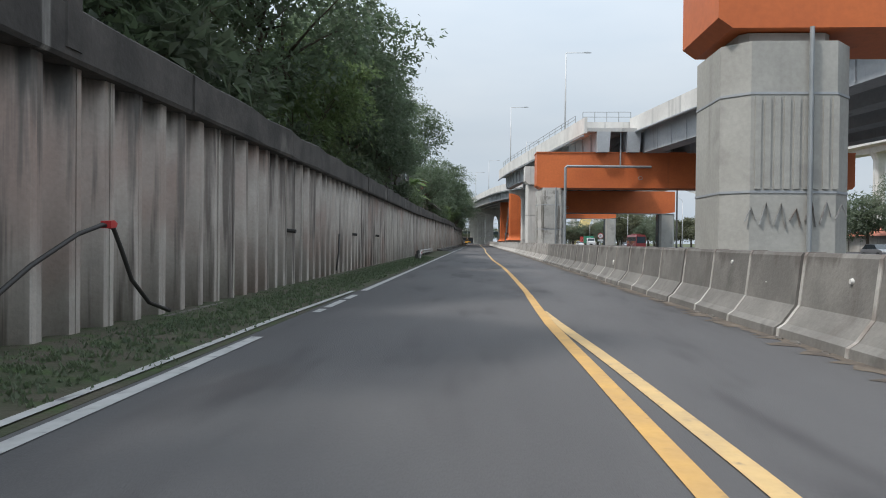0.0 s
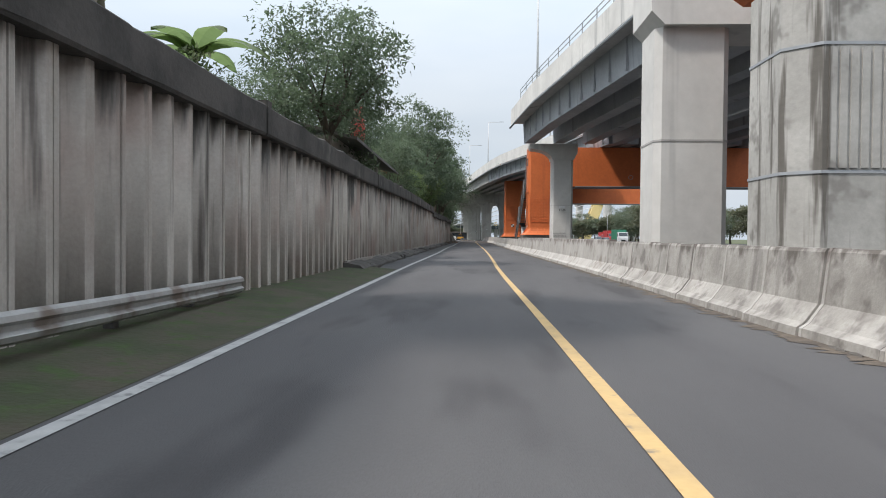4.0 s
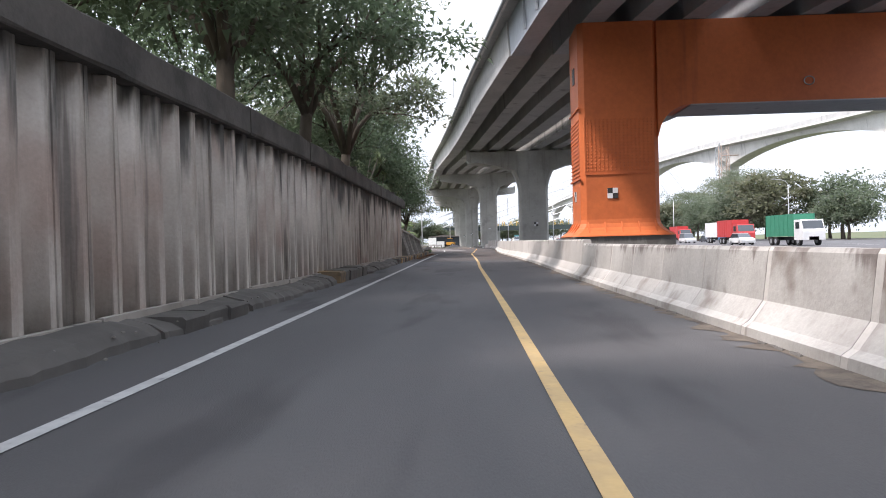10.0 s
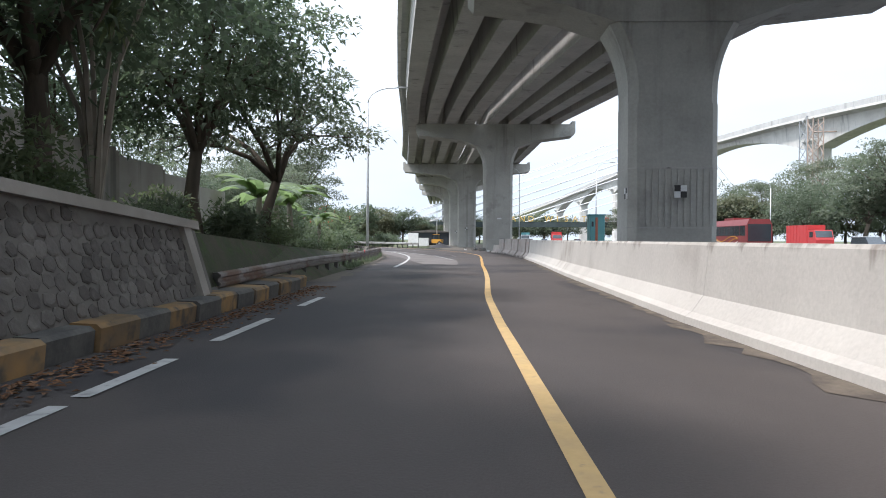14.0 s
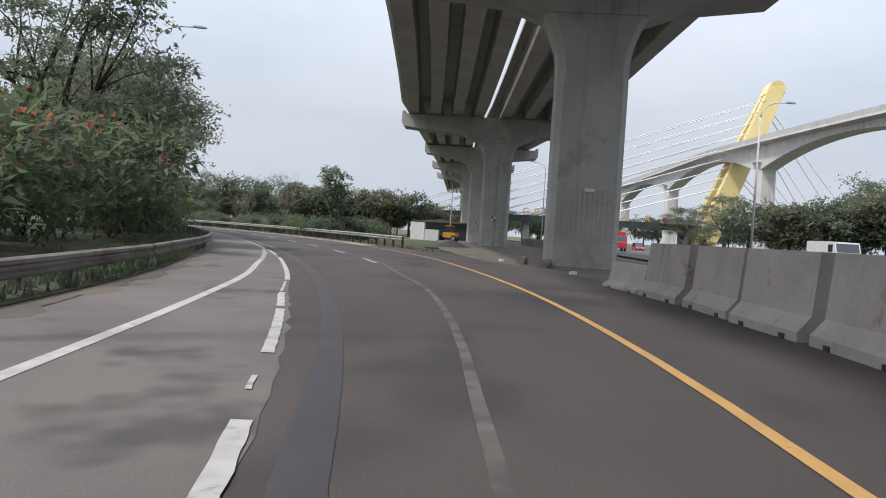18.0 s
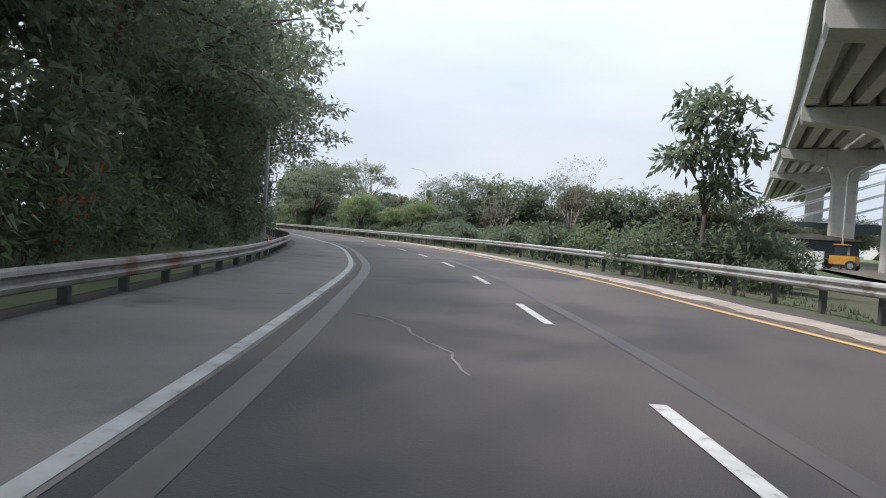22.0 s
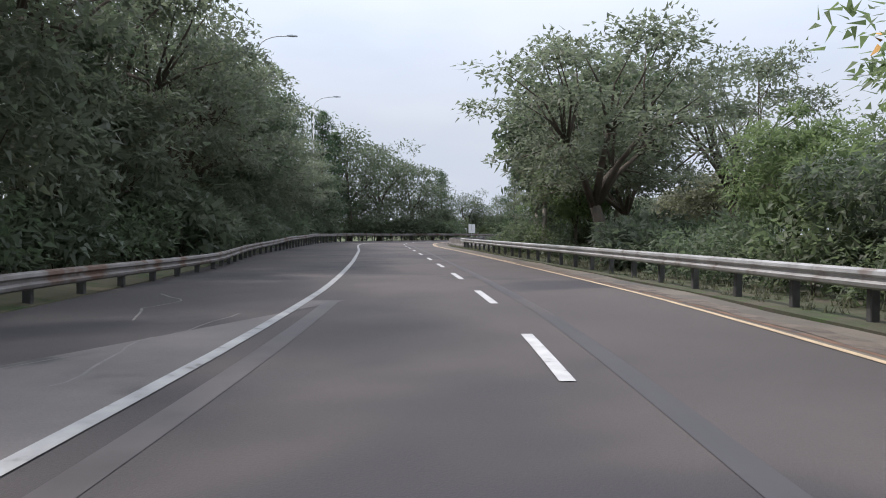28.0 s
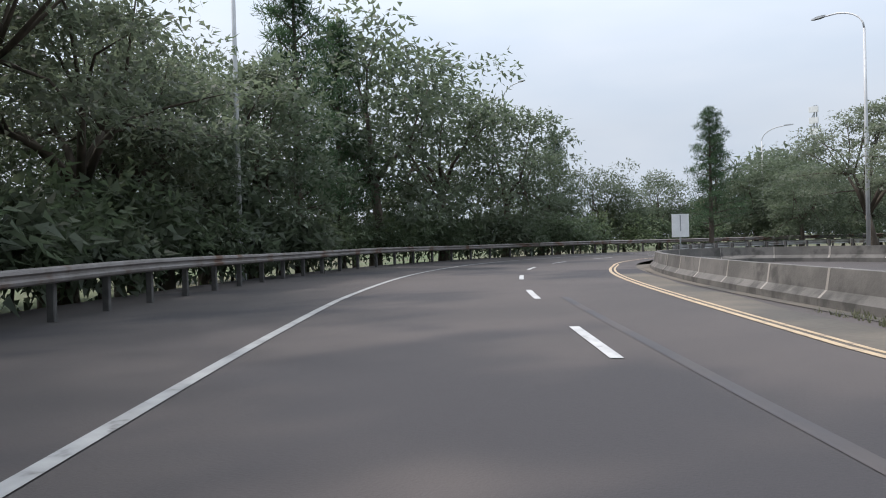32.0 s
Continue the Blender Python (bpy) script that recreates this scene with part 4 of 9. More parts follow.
struct("bank_slope", mesh("bank_slope", [(-4.7, 239.5, 0.0), (-4.7, 251, 0.0), (-4.8, 264, 0.0), (-6.3, 262.4, 0.62), (-5.95, 251, 1.03), (-5.6, 239.5, 1.5)], [(0, 1, 4, 5), (1, 2, 3, 4)], GRASS), "steep grassy foot of the bank", "ground")
# garden wall on the bank
gw = thing("garden_wall", "tall grey plastered garden wall with posts", "wall")
for k in range(9):
    y = 227 + k * 4.0
    zt = 5.6 - 0.24 * k
    part("wall_panel", Soup().box(-11.6 - 0.1 * k, -11.4 - 0.1 * k, y + 0.12, y + 3.88, 1.2, zt).mesh("wall_panel", PLASTER), PLASTER, gw)
    part("wall_post", Soup().box(-11.75 - 0.1 * k, -11.3 - 0.1 * k, y - 0.13, y + 0.12, 1.2, zt + 0.12, 0.02).mesh("wall_post", RIB), RIB, gw)

# ---------------------------------------------------------------- road barrier on the right
JERSEY = [(-0.02, -0.05), (0.0, 0.13), (0.10, 0.20), (0.28, 0.45), (0.36, 1.2), (0.39, 1.25), (0.60, 1.25), (0.63, 1.2), (0.68, 0.45), (0.86, 0.2), (0.96, 0.13), (0.98, -0.05)]
barrier = thing("road_barrier", "stained concrete safety barrier cast in lengths", "barrier", kind="structure")
y = -60.0
k = 0
while y < 272.6:
    ln = 1.85 if y < 96 else (2.35 if y < 190 else 5.2)
    b = min(y + ln, 273.2)
    if y < 96:
        m, hh = (BARRIER if y < 61 else BARRIER_STAIN), -0.06
    elif y < 190:
        m, hh = BARRIER_PALE, 0.0 - 0.12 * (y > 138)
    else:
        m, hh = BARRIER_CLEAN, 0.02
    prof = [(u, z if z < 0.5 else z + hh) for u, z in JERSEY]
    sts = [y, y + (b - y) * 0.5, b - (0.03 if y < 96 else 0.012 if y < 190 else 0.006)]
    jog = (0.022 if y < 96 else 0.006 if y < 190 else 0.002) * math.sin(k * 2.1)
    part("barrier_length", sweep("barrier_length", prof, sts, m, lambda s: barrier_u(s) + jog), m, barrier)
    if y < 96:
        part("joint_rib", sweep("joint_rib", [(u - 0.012 if u < 0.45 else u + 0.012, z + (0.01 if z > 1 else 0)) for u, z in prof], [b - 0.11, b - 0.035], BARRIER_PALE, lambda s: barrier_u(s) + jog), BARRIER_PALE, barrier)
    elif y < 190:
        # smeared mortar over the joint
        part("joint_band", sweep("joint_band", [(u - 0.004 if u < 0.45 else u + 0.004, z + (0.004 if z > 1 else 0)) for u, z in prof], [b - 0.1 - 0.04 * math.sin(k * 1.3), b - 0.014], BARRIER_CLEAN, lambda s: barrier_u(s) + jog), BARRIER_CLEAN, barrier)
    if y < 190 and k % 2 == 0:
        s = Soup()
        rb = random.Random(k)
        for q in range(4):
            c = y + rb.uniform(0.2, 1.8)
            r = rb.uniform(0.06, 0.15)
            s.tube([at(c - r, barrier_u(c) - 0.05, 0.015), at(c, barrier_u(c) - rb.uniform(0.02, 0.12), 0.02), at(c + r, barrier_u(c) - 0.04, 0.015)], [0.02, r * 0.22, 0.02], 5)
        part("spilled_mortar", s.mesh("spilled_mortar", MORTAR), MORTAR, barrier, "spilled mortar crumbs at the foot")
    if y > -10:
        # ragged strip of grit washed against the foot
        rb = random.Random(k + 500)
        n_ = 13
        ed = [0.10 + rb.random() ** 2 * 0.34 for _ in range(n_ + 1)]
        vv = [at(y + (b - y) * i / n_, barrier_u(y + (b - y) * i / n_) + 0.03, 0.022) for i in range(n_ + 1)] + [at(y + (b - y) * i / n_, barrier_u(y + (b - y) * i / n_) - ed[i], 0.006) for i in range(n_ + 1)]
        part("grit_strip", mesh("grit_strip", vv, [(i, i + 1, n_ + 2 + i, n_ + 1 + i) for i in range(n_)], GRIT), GRIT, barrier, "dark grit along the foot")
    y = b
    k += 1
# round dabs of pale mortar on the face
for yy, z, r_ in ((28.0, 0.66, 0.085), (40.3, 0.64, 0.1), (33.6, 0.72, 0.035), (29.6, 0.98, 0.04), (27.0, 1.0, 0.035), (25.6, 0.86, 0.04)):
    xx = barrier_u(yy) + 0.30 + (z - 0.65) * 0.11
    part("mortar_dab", Soup().tube([(xx + 0.02, yy, z), (xx - 0.012, yy, z)], [r_, r_ * 0.8], 11).mesh("mortar_dab", PARAPET), PARAPET, barrier, "round dab of pale mortar")
# loose precast blocks after the cast barrier
K_PROF = [(0.0, 0.0), (0.0, 0.16), (0.20, 0.40), (0.28, 1.36), (0.52, 1.36), (0.60, 0.40), (0.80, 0.16), (0.80, 0.0)]


def block_mesh(ln):
    s = Soup().loft([[(u - 0.4, yy, z) for u, z in K_PROF] for yy in (0.0, ln)])
    return s.mesh("block_body", BLOCK_CONC)


blk = block_mesh(2.35)
pocket = Soup().box(-0.42, -0.395, 0.0, 0.16, 0.0, 0.09).mesh("lifting_pocket", SIGN_BLACK)
for k in range(9):
    sA = 273.6 + k * 2.45
    ob = thing("barrier_block", "grey precast concrete barrier block with scrawled marks", "barrier", "loose barrier blocks")
    uu = barrier_u(sA) + 0.45
    x, yy, _ = at(sA, uu)
    x2, y2, _ = at(sA + 2.4, barrier_u(sA + 2.4) + 0.45)
    ob.matrix_world = pose(x, yy, -0.01, 0, 0, math.degrees(math.atan2(-(x2 - x), y2 - yy)) + (1.5 if k % 2 else -1.2))
    if k == 8:
        ob.scale = (1, 1, 0.55)
    part("block_body", blk, BLOCK_CONC, ob)
    for q in (0.35, 1.75):
        p = part("lifting_pocket", pocket, SIGN_BLACK, ob)
        p.location = (0, q, 0)
    if k in (0, 2):
        for a in range(2):
            c = 0.55 + a * 0.9
            part("scrawl_mark", Soup().box(-0.152, -0.139, c, c + 0.05, 0.75, 1.12).mesh("scrawl_mark", RED_DOT), RED_DOT, ob, "faded red stroke")

# ---------------------------------------------------------------- guard rails
W_BEAM = [(0.0, 0.0), (0.06, 0.035), (0.075, 0.09), (0.02, 0.13), (0.02, 0.18), (0.075, 0.22), (0.06, 0.275), (0.0, 0.31), (-0.015, 0.31), (0.04, 0.27), (0.055, 0.225), (0.005, 0.185), (0.005, 0.125), (0.055, 0.085), (0.04, 0.04), (-0.015, 0.0)]


def guard_rail(label, s0, s1, uf, side, zf=lambda s: 0.0, gap=2.0, post_mat=None, zb=0.50, steel=None):
    """side: +1 where the road lies to the rail's right."""
    steel = steel or GALV
    g = thing("guard_rail", label, "guard rail", "guard rails", "structure")
    s = s0
    while s < s1 - 0.5:
        b = min(s + 4.0, s1)
        prof = [(u * side, z + zb) for u, z in W_BEAM]
        sts = [s + (b - s) * q / 2 for q in range(3)]
        rings = [[at(q, uf(q) + u, z + zf(q)) for u, z in prof] for q in sts]
        part("rail_beam", Soup().loft(rings).mesh("rail_beam", steel), steel, g)
        s = b
    pm = Soup().box(-0.075, 0.075, -0.06, 0.06, -0.6, zb + 0.27, 0.015).mesh("rail_post", post_mat or RAIL_POST)
    bm_ = Soup().box(-0.05, 0.05, -0.07, 0.07, zb + 0.02, zb + 0.29, 0.01).mesh("spacer", steel)
    s = s0 + 0.6
    k = 0
    while s < s1:
        x, y, _ = at(s, uf(s) - 0.22 * side, 0)
        q = part("rail_post", pm, post_mat or RAIL_POST, g)
        q.matrix_world = pose(x, y, zf(s), 0, 0, math.degrees(heading(s)))
        x, y, _ = at(s, uf(s) - 0.07 * side, 0)
        q = part("spacer", bm_, steel, g)
        q.matrix_world = pose(x, y, zf(s), 0, 0, math.degrees(heading(s)))
        s += gap
        k += 1
    return g


# the stretch in front of the sheet piles, sagging at both ends
guard_rail("bent dusty steel guard rail leaning on the sheet-pile wall", 62.5, 86.0, tab([(62.5, -4.0), (68, -4.35), (80, -4.45), (86, -4.7)]), 1, tab([(62.5, -0.42), (66, -0.18), (78, -0.2), (86, -0.3)]), 2.6, RAIL_POST)
left_rail_u = tab([(243, -4.75), (262, -4.75), (275, -4.85), (285, -5.15), (299, -5.0), (307, -4.45), (318, -4.25), (328, -4.5), (348, -4.6), (362, -4.9), (376, -5.4), (392, -6.0), (411, -6.4), (423, -6.2), (437, -7.3), (452, -7.3), (466, -7.2), (490, -7.4), (640, -8.0)])
left_rail_z = tab([(240, -0.16), (250, -0.1), (275, -0.1), (285, -0.24), (425, -0.22), (437, -0.12), (452, 0.1), (470, 0.26), (600, 0.26)])
guard_rail("long dull rust-spotted steel guard rail along the wood", 240.6, 560, left_rail_u, 1, lambda s: left_rail_z(s) + 0.02 * math.sin(s * 0.31), 2.0, steel=RUSTY_RAIL)
right_rail_u = tab([(322.3, 8.75), (330, 9.0), (345, 9.1), (355, 8.9), (368, 8.6), (380, 7.3), (392, 6.75), (405, 6.75), (425, 6.5), (440, 6.3), (470, 6.3)])
guard_rail("pale steel guard rail on dark posts", 322.3, 457.6, right_rail_u, -1, lambda s: 0.0, 2.0)
guard_rail("pale steel guard rail far round the bend", 500, 600, tab([(500, 7.2), (600, 7.2)]), -1, lambda s: 0.0, 2.5)

# ---------------------------------------------------------------- median wall at the bend
MEDIAN = [(-100.5, 422.4), (-106.3, 426.7), (-113.2, 432.3), (-118.6, 437.6), (-121.6, 441.4), (-122.4, 443.6), (-121.6, 446.0), (-118.0, 448.0), (-112.0, 447.6), (-103.0, 445.0), (-92.0, 441.0)]
mp, ms = _curve(MEDIAN, 0.8)
mt = np.gradient(mp, ms, axis=0)
mt /= np.linalg.norm(mt, axis=1)[:, None]


def med(sv, u, z):
    x, y = np.interp(sv, ms, mp[:, 0]), np.interp(sv, ms, mp[:, 1])
    tx, ty = np.interp(sv, ms, mt[:, 0]), np.interp(sv, ms, mt[:, 1])
    return (float(x + ty * u), float(y - tx * u), z)


median = thing("median_wall", "stained concrete median wall curving round its nose", "barrier", kind="structure")
q = 0.0
k = 0
while q < ms[-1] - 0.2:
    b = min(q + 2.4, ms[-1])
    prof = [(-0.30, -0.3), (-0.30, 0.16), (-0.16, 0.30), (-0.10, 0.68), (0.10, 0.68), (0.16, 0.30), (0.3, 0.16), (0.3, -0.3)]
    part("wall_length", Soup().loft([[med(w, u, z) for u, z in prof] for w in (q, (q + b) / 2, b - 0.012)]).mesh("wall_length", MEDIAN_CONC), MEDIAN_CONC, median)
    part("joint_smear", Soup().loft([[med(w, u + (0.006 if u > 0 else -0.006), z + (0.004 if z > 0.6 else 0)) for u, z in prof[1:7]] for w in (b - 0.1, b - 0.016)]).mesh("joint_smear", RIB), RIB, median, "pale smeared mortar over a joint")
    q = b
    k += 1
struct("median_fill", mesh("median_fill", [med(w, u, -0.026) for w in np.linspace(0, ms[-1], 50) for u in (-1.6, 1.6)], [(2 * i, 2 * i + 1, 2 * i + 3, 2 * i + 2) for i in range(49)], DIRT), "dusty ground along the median wall", "ground")
struct("median_island", mesh("median_island", [med(w, 0.0, -0.014) for w in np.linspace(0, ms[-1], 40)], [tuple(range(40))[::-1]], ASPHALT_BROWN), "asphalt behind the median wall", "road")
struct("median_apron", mesh("median_apron", [med(w, u, z) for w in np.linspace(0, 34, 30) for u, z in ((-0.55, 0.013), (0.1, 0.03))], [(2 * i, 2 * i + 1, 2 * i + 3, 2 * i + 2) for i in range(29)], DIRT), "dusty concrete apron by the median wall", "pavement")
struct("return_road", mesh("return_road", [(-60, 434, -0.02), (-92, 442.2, -0.02), (-112, 448.5, -0.02), (-119, 448.6, -0.02), (-123, 445, -0.02), (-136, 459, -0.02), (-130, 468, -0.02), (-112, 460, -0.02), (-90, 454, -0.02), (-58, 446, -0.02)], [tuple(range(10))[::-1]], ASPHALT_BROWN), "asphalt carriageway behind the median wall", "road")

# concrete stubs left standing behind the rail
rs = random.Random(12)
stub = Soup().loft([[(-0.13, -0.11, -0.3), (0.13, -0.11, -0.3), (0.13, 0.11, -0.3), (-0.13, 0.11, -0.3)], [(-0.11, -0.09, 0.66), (0.11, -0.09, 0.66), (0.11, 0.09, 0.62), (-0.11, 0.09, 0.62)]]).mesh("stub_body", RIB)
for k in range(9):
    sv = 264 + 2.6 * k + rs.uniform(-0.3, 0.3)
    ob = thing("concrete_stub", "short weathered concrete stub behind the guard rail", "concrete post", "stubs behind the rail")
    x, y, _ = at(sv, left_rail_u(sv) - 0.75 - rs.uniform(0, 0.4))
    ob.matrix_world = pose(x, y, 0.08, rs.uniform(-9, 9), rs.uniform(-9, 9), rs.uniform(0, 90))
    part("stub_body", stub, RIB, ob)

# ---------------------------------------------------------------- viaduct
soffit = tab([(-60, 9.6), (88, 10.2), (148, 10.9), (202, 11.7), (256, 12.6), (312, 15.2), (370, 16.6), (407, 17.6), (470, 19.5), (640, 22)])
vl_a = tab([(86, 10.3), (131, 4.7), (142, 3.7)])
vl_b = tab([(144, 13.0), (161, 10.6), (168, 9.1), (175, 7.1), (189, 4.3), (200, 2.8), (212, 1.6), (224, 0.4), (236, -0.6), (251, -2.0), (266, -3.5), (298, -6.3), (309, -6.9), (339, -9), (370, -11.8), (407, -12), (470, -13), (640, -18)])
vr = tab([(86, 36), (131, 31), (170, 27), (208, 23), (232, 20.5), (258, 18), (309, 12.8), (370, 13), (407, 9), (470, 6), (640, 0)])


def deck_strip(name, yl, lf, rf, zf, th, mat, parent, lbl=""):
    rings = [[(lf(y), y, zf(y)), (rf(y), y, zf(y)), (rf(y), y, zf(y) + th), (lf(y), y, zf(y) + th)] for y in yl]
    return part(name, Soup().loft(rings).mesh(name, mat), mat, parent, lbl)


def girder_line(yl, xf, zf, w, h, mat, parent, name="girder"):
    rings = [[(xf(y) - w / 2, y, zf(y)), (xf(y) + w / 2, y, zf(y)), (xf(y) + w / 2 + 0.12, y, zf(y) + h), (xf(y) - w / 2 - 0.12, y, zf(y) + h)] for y in yl]
    return part(name, Soup().loft(rings).mesh(name, mat), mat, parent)


# near deck, set further off the road
near = thing("near_viaduct", "elevated road deck on grey steel girders with a white parapet", "viaduct", kind="structure")
yl = [-80, -40, 0, 20, 40, 60, 72, 80, 88]
nl = tab([(-80, 33), (0, 26), (60, 19.3), (72, 17.6), (88, 15.2)])
deck_strip("deck_slab", yl, nl, lambda y: 40, lambda y: soffit(y) + 2.2, 0.35, DECK, near)
for dx in (1.4, 6.0, 11.0, 16.0):
    girder_line(yl, lambda y: nl(y) + dx, soffit, 1.6, 2.2, GIRDER, near)
for yy in range(-76, 86, 3):
    part("girder_stiffener", Soup().box(nl(yy) + 0.46, nl(yy) + 0.57, yy, yy + 0.12, soffit(yy) + 0.1, soffit(yy) + 2.1).mesh("girder_stiffener", GIRDER), GIRDER, near)
deck_strip("parapet", yl, lambda y: nl(y) - 0.25, lambda y: nl(y) + 0.05, lambda y: soffit(y) + 2.1, 1.5, PARAPET, near, "white concrete parapet")
part("drain_pipe", Soup().tube([(nl(y) - 0.35, y, soffit(y) + 2.0) for y in yl], 0.12, 8).mesh("drain_pipe", GREY_STEEL), GREY_STEEL, near)
# jutting platform with railing
part("platform_slab", Soup().box(10.2, 15.3, 88.2, 92, 12.2, 13.5, 0.05).mesh("platform_slab", PARAPET), PARAPET, near, "white platform edge")
for xx in (10.3, 11.5, 12.7, 13.9, 15.1):
    part("rail_post", Soup().box(xx - 0.03, xx + 0.03, 88.2, 88.26, 13.5, 14.5).mesh("rail_post", GREY_STEEL), GREY_STEEL, near)
for zz in (14.0, 14.5):
    part("rail_bar", Soup().tube([(10.3, 88.23, zz), (15.1, 88.23, zz)], 0.03, 6).mesh("rail_bar", GREY_STEEL), GREY_STEEL, near)
for xx in (12.0, 14.4):
    part("bracket_leg", Soup().box(xx, xx + 0.45, 88.6, 89.2, 10.1, 12.25).mesh("bracket_leg", GREY_STEEL), GREY_STEEL, near)
part("bracket_brace", Soup().tube([(12.2, 88.9, 12.1), (13.3, 88.9, 10.9), (14.6, 88.9, 12.1)], 0.1, 6).mesh("bracket_brace", GREY_STEEL), GREY_STEEL, near)

# main deck in two halves with a slit of daylight between them
via = thing("viaduct", "wide elevated highway on girders and pier caps", "viaduct", kind="structure")


def main_deck(yl, vl):
    def mid(y):
        return 0.5 * (vl(y) + vr(y)) - 0.5

    def zd(y):
        return soffit(y) + 2.0

    deck_strip("deck_slab", yl, lambda y: vl(y) + 0.1, lambda y: mid(y) - 0.2, zd, 0.35, DECK, via)
    deck_strip("deck_slab", yl, lambda y: mid(y) + 0.2, lambda y: vr(y) - 0.1, zd, 0.35, DECK, via)
    deck_strip("parapet", yl, lambda y: vl(y) - 0.15, lambda y: vl(y) + 0.12, lambda y: soffit(y) + 1.85, 1.55, PARAPET, via, "white concrete parapet with dark streaks")
    deck_strip("parapet", yl, lambda y: vr(y) - 0.12, lambda y: vr(y) + 0.15, lambda y: soffit(y) + 1.85, 1.55, PARAPET, via)
    for a, b in zip(yl[:-1], yl[1:]):
        if b > 640:
            continue
        m, nm = (GIRDER, "steel_girder") if a < 208 else (GIRDER_CONC, "concrete_girder")
        for fr in (0.14, 0.38, 0.62, 0.86):
            for half in (0, 1):
                def xf(y):
                    return (vl(y) + (mid(y) - vl(y)) * fr) if half == 0 else (mid(y) + (vr(y) - mid(y)) * fr)
                girder_line([a, b - 0.02], xf, soffit, 1.1 if a < 208 else 1.3, 2.0, m, via, nm)
    part("drain_pipe", Soup().tube([(vl(y) - 0.25, y, soffit(y) + 1.6) for y in yl if y < 260], 0.1, 8).mesh("drain_pipe", GREY_STEEL), GREY_STEEL, via)
    for y in range(int(yl[0]) + 2, 206, 3):
        if y > yl[-1] - 2:
            break
        xg = vl(y) + (mid(y) - vl(y)) * 0.14 - 0.62
        part("girder_stiffener", Soup().box(xg - 0.12, xg, y, y + 0.12, soffit(y) + 0.1, soffit(y) + 1.95).mesh("girder_stiffener", GIRDER), GIRDER, via)


main_deck([86, 100, 115, 131, 144.45], vl_a)
main_deck([144.5, 161, 168, 175, 182, 189, 200, 208, 216, 224, 232, 245, 258, 275, 292, 309, 330, 350, 370, 390, 407, 440, 470, 520, 580, 640], vl_b)
vl = vl_a
# thin steel railing on the parapet where the deck widens
for y in range(90, 140, 3):
    x = vl(y)
    z = soffit(y) + 3.4
    part("rail_post", Soup().box(x - 0.03, x + 0.03, y, y + 0.06, z, z + 0.8).mesh("rail_post", GREY_STEEL), GREY_STEEL, via)
for dz in (0.45, 0.8):
    part("rail_bar", Soup().tube([(vl(y), y, soffit(y) + 3.4 + dz) for y in range(90, 140, 3)], 0.03, 5).mesh("rail_bar", GREY_STEEL), GREY_STEEL, via)

# ---------------------------------------------------------------- piers


def octagon(cx, cy, w, d, c):
    a, b = w / 2, d / 2
    return [(cx - a + c, cy - b), (cx + a - c, cy - b), (cx + a, cy - b + c), (cx + a, cy + b - c), (cx + a - c, cy + b), (cx - a + c, cy + b), (cx - a, cy + b - c), (cx - a, cy - b + c)]


def target(x, y, z, parent, size=0.5, along="x"):
    s1, s2 = Soup(), Soup()
    h = size / 2
    if along == "x":
        s1.box(x - h, x + h, y - 0.03, y, z - h, z + h)
        s2.box(x - h, x, y - 0.036, y - 0.03, z, z + h).box(x, x + h, y - 0.036, y - 0.03, z - h, z)
    else:
        s1.box(x - 0.03, x, y - h, y + h, z - h, z + h)
        s2.box(x - 0.036, x - 0.03, y - h, y, z, z + h).box(x - 0.036, x - 0.03, y, y + h, z - h, z)
    p = part("survey_target", s1.mesh("survey_target", SIGN_WHITE), SIGN_WHITE, parent, "white plate of a survey target")
    part("target_mark", s2.mesh("target_mark", SIGN_BLACK), SIGN_BLACK, p)


